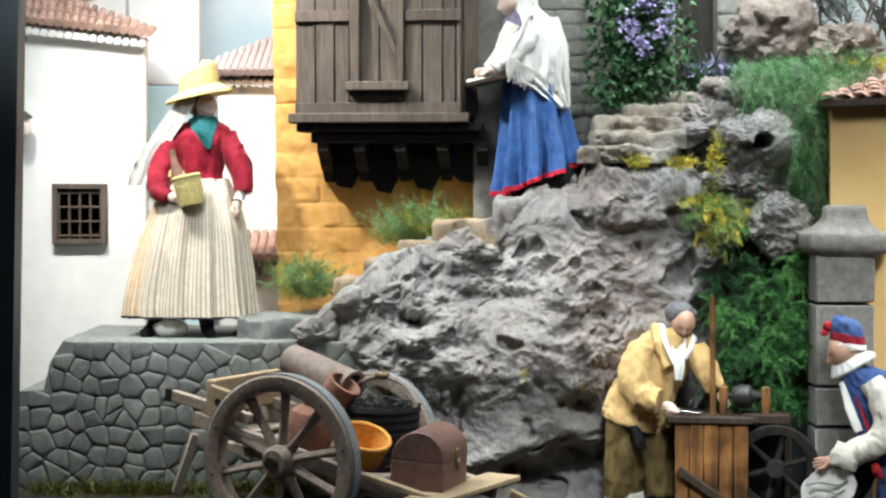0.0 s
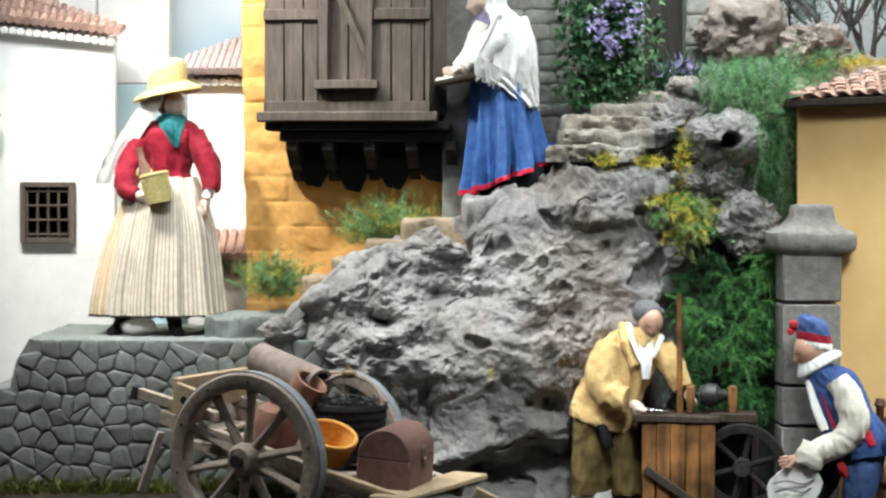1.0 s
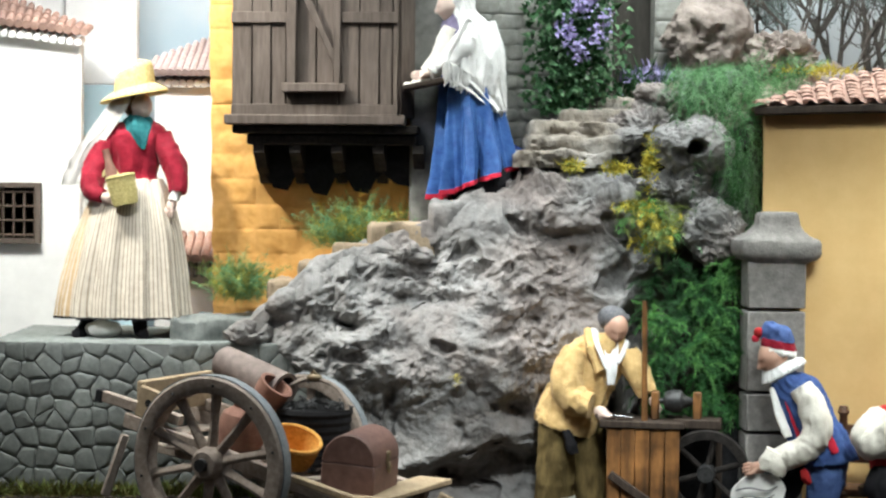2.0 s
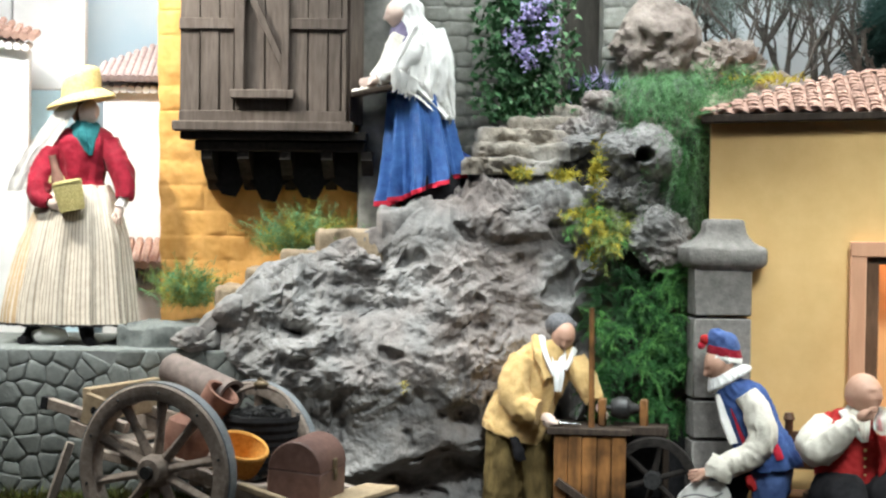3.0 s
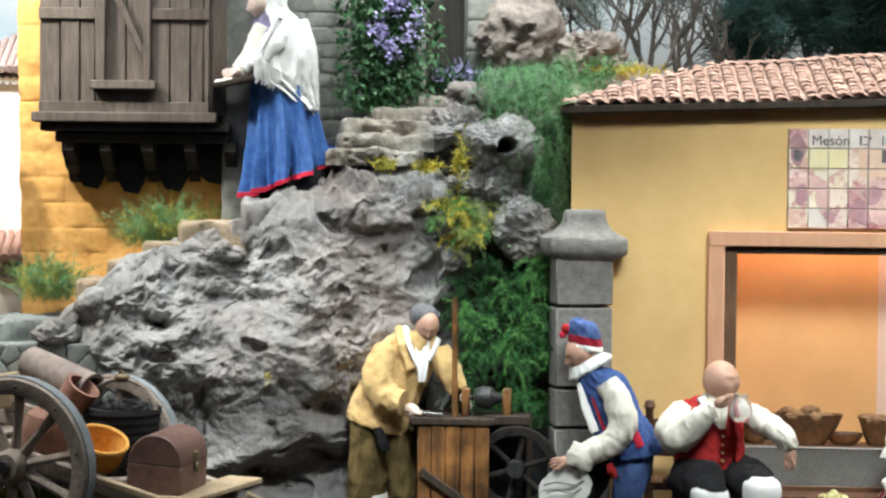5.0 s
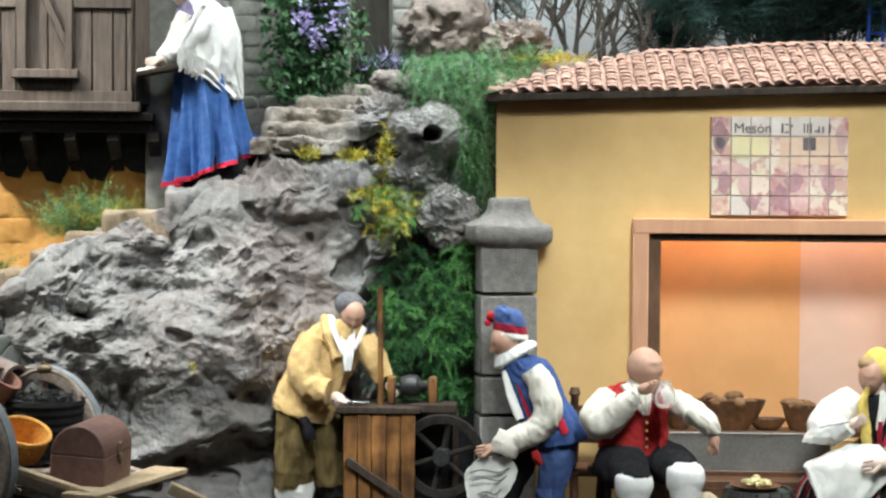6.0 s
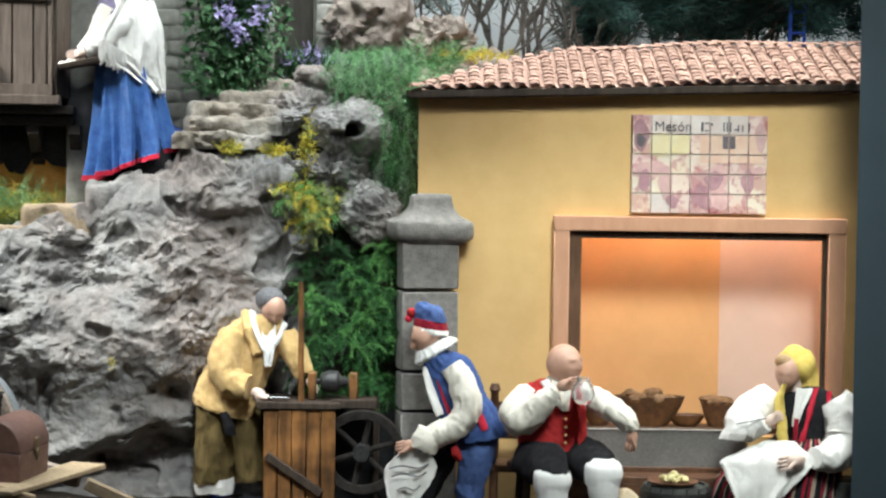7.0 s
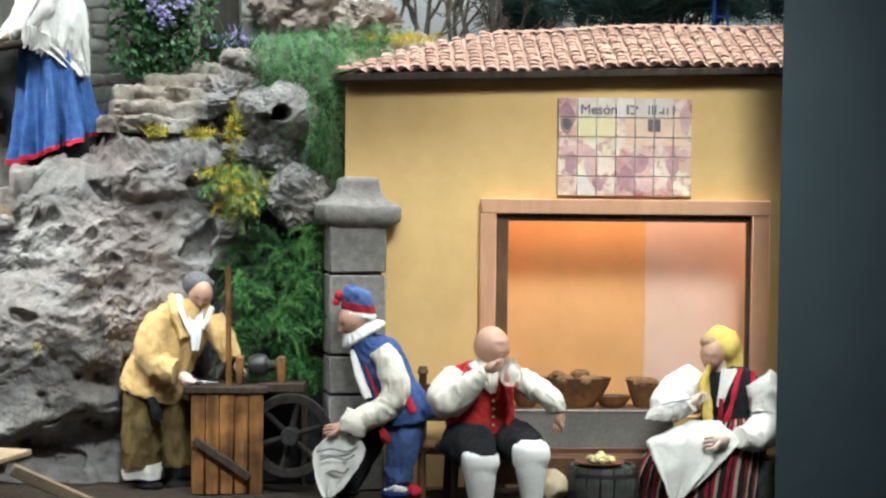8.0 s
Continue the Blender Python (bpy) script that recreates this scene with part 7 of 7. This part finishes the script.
G = {
    "bright": leaf_mat("grass_bright", (0.095, 0.235, 0.10), (0.22, 0.41, 0.20)),
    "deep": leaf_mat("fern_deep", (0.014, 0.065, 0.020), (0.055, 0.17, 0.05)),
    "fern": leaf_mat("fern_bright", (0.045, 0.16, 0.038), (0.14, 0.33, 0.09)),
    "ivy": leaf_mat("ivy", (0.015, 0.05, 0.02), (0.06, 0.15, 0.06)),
    "yellow": leaf_mat("moss_yellow", (0.33, 0.28, 0.03), (0.55, 0.46, 0.07)),
    "olive": leaf_mat("moss_olive", (0.06, 0.06, 0.015), (0.14, 0.13, 0.03)),
    "soft": leaf_mat("grass_soft", (0.12, 0.17, 0.045), (0.27, 0.33, 0.10)),
    "violet": leaf_mat("flower_violet", (0.24, 0.21, 0.40), (0.40, 0.36, 0.57)),
    "fir": leaf_mat("fir_dark", (0.008, 0.030, 0.026), (0.035, 0.085, 0.075)),
    "twig": leaf_mat("twig", (0.07, 0.06, 0.052), (0.17, 0.15, 0.13)),
    "grey_green": leaf_mat("grass_grey", (0.10, 0.15, 0.11), (0.20, 0.27, 0.20)),
    "sage_leaf": leaf_mat("sage_leaf", (0.07, 0.16, 0.07), (0.17, 0.28, 0.15)),
    "sage": leaf_mat("sage", (0.20, 0.26, 0.24), (0.30, 0.36, 0.33)),
}


def blade(bm, p, d, length, width, droop, mat_i=0, segs=3):
    """One narrow leaf that starts along d and bends down."""
    d = Vector(d).normalized()
    side = d.cross(Vector((0.3, -1, 0.2))).normalized()
    pts = []
    q, v = Vector(p), d.copy()
    for i in range(segs + 1):
        w = width * (1 - i / segs) ** 0.7
        pts.append((q - side * w / 2, q + side * w / 2))
        q = q + v * (length / segs)
        v = (v + Vector((0, 0, -droop / segs))).normalized()
    prev = None
    for i, (a, b) in enumerate(pts):
        if i == segs:
            cur = (bm.verts.new((a + b) / 2),)
        else:
            cur = (bm.verts.new(a), bm.verts.new(b))
        if prev:
            f = bm.faces.new((prev[0], prev[1], cur[1], cur[0]) if len(cur) == 2 else (prev[0], prev[1], cur[0]))
            f.material_index = mat_i
        prev = cur


def plant(name, label, spots, mats, category="plant", kind="", seed=0):
    """Spots: (centre, spread, number, length, width, main way, disorder, droop, material index)."""
    rnd = random.Random(seed)
    bm = bmesh.new()
    for c, s, n, length, width, way, wild, droop, mi in spots:
        for _ in range(n):
            p = Vector((c[0] + rnd.gauss(0, s[0]), c[1] + rnd.gauss(0, s[1]), c[2] + rnd.gauss(0, s[2])))
            d = Vector(way) + Vector((rnd.gauss(0, wild), rnd.gauss(0, wild), rnd.gauss(0, wild)))
            blade(bm, p, d, length * rnd.uniform(0.6, 1.3), width * rnd.uniform(0.7, 1.3), droop * rnd.uniform(0.5, 1.4), mi)
    return solid(name, bm, [G[m] for m in mats], label, category, kind=kind)


def spray_mesh(twigs, seed, needle, width, per, droop):
    """Drooping twigs set with fine needles. Twigs: (start, way, length, material index)."""
    rnd = random.Random(seed)
    bm = bmesh.new()
    for p, way, length, mi in twigs:
        q, v = Vector(p), Vector(way).normalized()
        for i in range(per):
            t = i / per
            q2 = q + v * (length / per)
            for _ in range(2):
                d = v * 0.8 + Vector((rnd.gauss(0, 0.6), rnd.gauss(0, 0.6), rnd.gauss(0, 0.6)))
                blade(bm, q, d, needle * (1 - 0.5 * t) * rnd.uniform(0.6, 1.3), width, 0.5, mi, 2)
            q = q2
            v = (v + Vector((rnd.gauss(0, 0.05), rnd.gauss(0, 0.05), -droop / per + rnd.gauss(0, 0.03)))).normalized()
    return bm


def sprays(name, label, twigs, mats, category="plant", seed=0, needle=0.010, width=0.0012, per=26, droop=0.9):
    return solid(name, spray_mesh(twigs, seed, needle, width, per, droop), [G[m] for m in mats], label, category)


rnd = random.Random(21)
# long hanging grass over the cliff and the tavern's corner
tw = []
for i in range(190):
    x = rnd.uniform(0.462, 0.60)
    z = 0.640 - 0.9 * (x - 0.535) ** 2 + rnd.uniform(-0.030, 0.025)
    tw.append(((x, rnd.uniform(2.70, 2.80), z), (rnd.uniform(-0.8, 0.6), -0.8, rnd.uniform(0.2, 1.0)), rnd.uniform(0.05, 0.09), 0 if rnd.random() < 0.62 else 1 if rnd.random() < 0.6 else 3))
for i in range(46):
    x = rnd.gauss(0.548, 0.018)
    z = rnd.uniform(0.52, 0.62)
    tw.append(((x, rnd.uniform(2.665, 2.71), z), (rnd.uniform(-0.3, 0.3), -0.4, rnd.uniform(-0.8, 0.1)), rnd.uniform(0.08, 0.15), 0 if rnd.random() < 0.4 else 1))
for i in range(110):
    x = rnd.gauss(0.562, 0.017)
    z = rnd.uniform(0.38, 0.56)
    tw.append(((x, rnd.uniform(2.665, 2.715), z), (rnd.uniform(-0.3, 0.3), -0.3, -0.8), rnd.uniform(0.06, 0.12), 1 if rnd.random() < 0.35 else 0 if rnd.random() < 0.5 else 3))
sprays("hanging_grass", "long bright green grass hanging over the rock", tw, ["bright", "deep", "ivy", "grey_green"], seed=1, needle=0.026, width=0.0009, per=15, droop=2.8)
tw = []
for i in range(60):
    tw.append(((rnd.uniform(0.56, 0.68), rnd.uniform(2.74, 2.82), 0.64 + rnd.uniform(-0.02, 0.02)), (rnd.uniform(-0.5, 0.5), -0.5, 0.9), rnd.uniform(0.04, 0.08), 0 if rnd.random() < 0.6 else 1))
sprays("grass_tuft", "green grass tuft behind the roof corner", tw, ["bright", "deep"], seed=9, needle=0.02, width=0.001, per=14, droop=1.2)
# feathery bush in the hollow behind the knife grinder
bush = thing("feathery_bush", "dense dark green feathery bush in the rock hollow", "bush", (0.48, 2.70, 0.12))
clumps = {}
for i in range(84):
    cx, cz = rnd.uniform(0.405, 0.560), rnd.uniform(0.125, 0.365)
    if cx < 0.45 and cz > 0.34:
        continue
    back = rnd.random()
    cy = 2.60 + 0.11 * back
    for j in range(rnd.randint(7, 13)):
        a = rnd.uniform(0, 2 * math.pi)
        # shade put into leaf colour: rear leaves dark, front ones brighter with height
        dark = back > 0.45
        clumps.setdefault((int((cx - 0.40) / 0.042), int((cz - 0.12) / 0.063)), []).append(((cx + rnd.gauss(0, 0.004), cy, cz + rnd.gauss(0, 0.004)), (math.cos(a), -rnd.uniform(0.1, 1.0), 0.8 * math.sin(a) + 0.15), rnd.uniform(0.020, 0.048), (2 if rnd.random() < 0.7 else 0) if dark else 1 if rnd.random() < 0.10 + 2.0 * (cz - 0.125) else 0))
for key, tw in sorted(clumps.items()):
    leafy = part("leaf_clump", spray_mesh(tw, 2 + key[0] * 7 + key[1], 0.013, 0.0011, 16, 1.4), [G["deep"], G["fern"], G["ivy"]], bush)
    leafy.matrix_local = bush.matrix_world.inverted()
# yellow and olive moss on the outcrop
for c, s, n, lab in (((0.298, 2.675, 0.508), (0.008, 0.006, 0.004), 170, "tuft of yellow moss on the rock"), ((0.368, 2.675, 0.506), (0.011, 0.006, 0.004), 220, "tuft of yellow moss on the rock"), ((0.415, 2.665, 0.512), (0.006, 0.005, 0.018), 240, "yellow moss trailing down the rock"), ((0.395, 2.645, 0.448), (0.014, 0.005, 0.004), 220, "tuft of yellow moss on the rock"),
                     ((0.408, 2.645, 0.392), (0.007, 0.005, 0.014), 130, "olive yellow moss trailing down the rock")):
    plant("moss", lab, [(c, s, n, 0.012, 0.002, (0, -0.8, 0.6), 0.7, 0.6, 0), (c, (s[0], s[1], s[2] * 1.1), n // 3, 0.012, 0.0018, (0, -0.7, 0.4), 0.7, 0.9, 1)], ["yellow", "soft"], "moss", "stuff", seed=int(c[0] * 1000))
plant("grass_tuft", "soft green grass tuft on the rock", [((0.435, 2.655, 0.43), (0.018, 0.008, 0.012), 360, 0.026, 0.0013, (0, -0.9, 0.3), 0.7, 1.6, 0), ((0.435, 2.655, 0.40), (0.018, 0.008, 0.014), 160, 0.022, 0.0013, (0, -0.9, 0.1), 0.7, 1.6, 1)], ["soft", "bright"], seed=31)
for x, y, z, n in ((0.366, 2.64, 0.440, 46), (0.396, 2.64, 0.405, 46)):
    tw = []
    for i in range(n):
        tw.append(((x + 0.034 + rnd.gauss(0, 0.015), y + rnd.uniform(-0.01, 0.01), z + rnd.gauss(0, 0.012)), (rnd.uniform(-0.8, 0.8), -0.8, rnd.uniform(-0.1, 0.8)), rnd.uniform(0.02, 0.045), rnd.choice((0, 0, 0, 0, 1, 2, 2))))
    sprays("grass_tuft", "soft yellow-green grass hanging on the rock", tw, ["soft", "fern", "yellow"], seed=n + int(x * 100), needle=0.013, width=0.0013, per=12, droop=1.6)
plant("moss", "tiny sprig of yellow moss on the rock", [((0.121, 2.605, 0.185), (0.004, 0.002, 0.006), 40, 0.008, 0.0015, (0, -0.8, 0.6), 0.6, 0.4, 0)], ["yellow"], "moss", "stuff", seed=32)
# grass at the foot of the yellow house
for x, y, z, n, s, hgt in ((-0.045, 2.80, 0.385, 230, 0.026, 0.068), (-0.222, 2.82, 0.300, 170, 0.020, 0.062)):
    tw = []
    for i in range(n):
        a = rnd.gauss(0, 0.5)
        tw.append(((x + rnd.gauss(0, s), y + rnd.uniform(-0.02, 0.02), z + rnd.uniform(-0.01, 0.012)), (a, -0.25 + rnd.gauss(0, 0.3), 1.0), hgt * rnd.uniform(0.6, 1.25), 0 if rnd.random() < 0.5 else 1 if rnd.random() < 0.75 else 2))
    sprays("grass_tuft", "feathery green grass tuft by the yellow house", tw, ["soft", "bright", "yellow"], seed=n, needle=0.019, width=0.0010, per=12, droop=1.0)
plant("grass_tuft", "thin dry grass by the yellow house", [((0.03, 2.835, 0.425), (0.03, 0.01, 0.006), 120, 0.03, 0.0011, (0, -0.2, 1), 0.5, 0.6, 0)], ["soft"], seed=77)
# climbing plant with violet flowers
rnd = random.Random(8)
climber = thing("climbing_plant", "dark ivy with violet flowers climbing the stone wall", "plant")
bm = bmesh.new()
for i in range(2600):
    x = clamp(rnd.gauss(0.312, 0.036), 0.236, 0.398)
    z = rnd.uniform(0.60, 0.85)
    y = 2.83 + rnd.uniform(-0.03, 0.02)
    blade(bm, (x, y, z), (rnd.gauss(0, 0.7), -0.8, rnd.gauss(0, 0.7)), rnd.uniform(0.010, 0.019), rnd.uniform(0.006, 0.011), 0.6, 0 if rnd.random() < 0.86 - 4.0 * max(0.0, x - 0.325) else 1, 2)
part("foliage", bm, [G["ivy"], G["sage_leaf"]], climber)
for cx, cz, n in ((0.296, 0.724, 50), (0.310, 0.708, 46), (0.318, 0.690, 34), (0.318, 0.768, 60), (0.335, 0.780, 60), (0.348, 0.722, 34), (0.360, 0.745, 30)):
    bm = bmesh.new()
    for i in range(n):
        blade(bm, (rnd.gauss(cx, 0.008), 2.79 + rnd.uniform(-0.01, 0.01), rnd.gauss(cz, 0.010)), (rnd.gauss(0, 0.7), -0.9, rnd.gauss(0, 0.6)), rnd.uniform(0.007, 0.012), 0.006, 0.2, 0, 2)
    part("blossom", bm, G["violet"], climber, "pale violet flowers")
plant("lavender", "low bush with grey-violet flowers beside the doorway", [((0.435, 2.84, 0.635), (0.022, 0.01, 0.012), 500, 0.03, 0.0035, (0, -0.3, 1), 0.5, 0.3, 0), ((0.435, 2.835, 0.655), (0.02, 0.01, 0.008), 240, 0.014, 0.004, (0, -0.4, 1), 0.6, 0.3, 1)], ["ivy", "violet"], seed=41)
# moss and grass along the foot of the terrace wall
spots = []
for i in range(60):
    x = -0.62 + 0.62 * i / 60
    spots.append(((x, 2.675, 0.0), (0.012, 0.010, 0.004), 60, 0.020, 0.0018, (0, -0.3, 1), 0.5, 0.4, rnd.choice((0, 0, 1))))
plant("ground_moss", "olive and green moss along the foot of the wall", spots, ["olive", "soft"], "moss", "stuff", seed=51)
# small yellow plants on the hilltop
plant("moss", "yellow moss by the roof corner", [((0.70, 2.80, 0.668), (0.03, 0.02, 0.004), 300, 0.012, 0.0022, (0, -0.5, 1), 0.6, 0.4, 0)], ["yellow"], "moss", "stuff", seed=61)


def bare_tree(name, label, base, height, seed, spread=0.5, mats=("twig", "fir"), leaves=0, leaf_len=0.012):
    """A leafless shrub: tapered trunk, limbs and many fine twigs."""
    rnd = random.Random(seed)
    ob = thing(name, label, "tree", base)
    bm = bmesh.new()
    tips = []

    def grow(p, d, length, r, level):
        pts, rad = [p], [r]
        q, v = p.copy(), d.copy()
        for i in range(4):
            v = (v + Vector((rnd.gauss(0, 0.16), rnd.gauss(0, 0.12), rnd.gauss(0.05, 0.08)))).normalized()
            q = q + v * length / 4
            pts.append(q.copy())
            rad.append(r * (1 - 0.17 * (i + 1)))
        tube(bm, pts, rad, 6 if level < 2 else 4)
        tips.append((q.copy(), v.copy()))
        if level < 4:
            for _ in range(3 if level < 3 else 2):
                s = rnd.choice(pts[2:])
                grow(s.copy(), (v + Vector((rnd.gauss(0, spread), rnd.gauss(0, spread * 0.6), rnd.gauss(0.1, spread * 0.6)))).normalized(), length * rnd.uniform(0.55, 0.8), r * 0.55, level + 1)

    grow(Vector((0, 0, 0)), Vector((rnd.gauss(0, 0.1), 0, 1)).normalized(), height * 0.42, height * 0.022, 0)
    part("trunk", bm, G[mats[0]], ob)
    if leaves:
        bm = bmesh.new()
        for p, v in tips:
            for _ in range(leaves):
                blade(bm, p + Vector((rnd.gauss(0, 0.012), rnd.gauss(0, 0.012), rnd.gauss(0, 0.012))), v + Vector((rnd.gauss(0, 0.7), rnd.gauss(0, 0.7), rnd.gauss(0, 0.7))), leaf_len, 0.002, 0.4, 0, 2)
        part("crown", bm, G[mats[1]], ob)
    return ob


for i, (x, y, h) in enumerate(((0.70, 2.93, 0.30), (0.76, 2.90, 0.26), (0.82, 2.95, 0.30), (0.89, 2.93, 0.28), (0.95, 2.97, 0.30), (0.64, 2.98, 0.34), (0.73, 3.02, 0.36), (0.79, 3.04, 0.34), (0.86, 3.03, 0.36), (0.92, 2.91, 0.26))):
    bare_tree("bare_shrub", "leafless brown shrub with fine twigs behind the roof", (x, y, 0.60), h, 70 + i)
for i, (x, y, h) in enumerate(((1.0, 2.98, 0.34), (1.08, 2.95, 0.34), (1.16, 2.98, 0.36), (1.24, 2.96, 0.34), (1.32, 2.98, 0.36), (1.12, 3.06, 0.4), (1.30, 3.06, 0.4))):
    bare_tree("fir_tree", "very dark blue-green fir tree behind the tavern", (x, y, 0.60), h, 90 + i, 0.7, ("twig", "fir"), 100, 0.034)
for i, (x, y, h) in enumerate(((0.60, 3.12, 0.3), (0.66, 3.10, 0.28), (0.73, 3.12, 0.3), (0.80, 3.05, 0.30), (0.87, 3.02, 0.30), (0.93, 3.06, 0.32))):
    bare_tree("pale_shrub", "pale grey-green leafy shrub before the backdrop", (x, y, 0.66), h, 120 + i, 0.6, ("twig", "sage"), 14, 0.018)
bm = bmesh.new()
box(bm, (0.9, 3.0, 0.28), (1.0, 0.35, 0.64), bevel=0.02)
for v in bm.verts:
    v.co += noise.noise_vector(v.co * 9) * 0.02
solid("hillside", bm, M["rock_dark"], "dark earth rise behind the tavern", "hill", kind="structure")
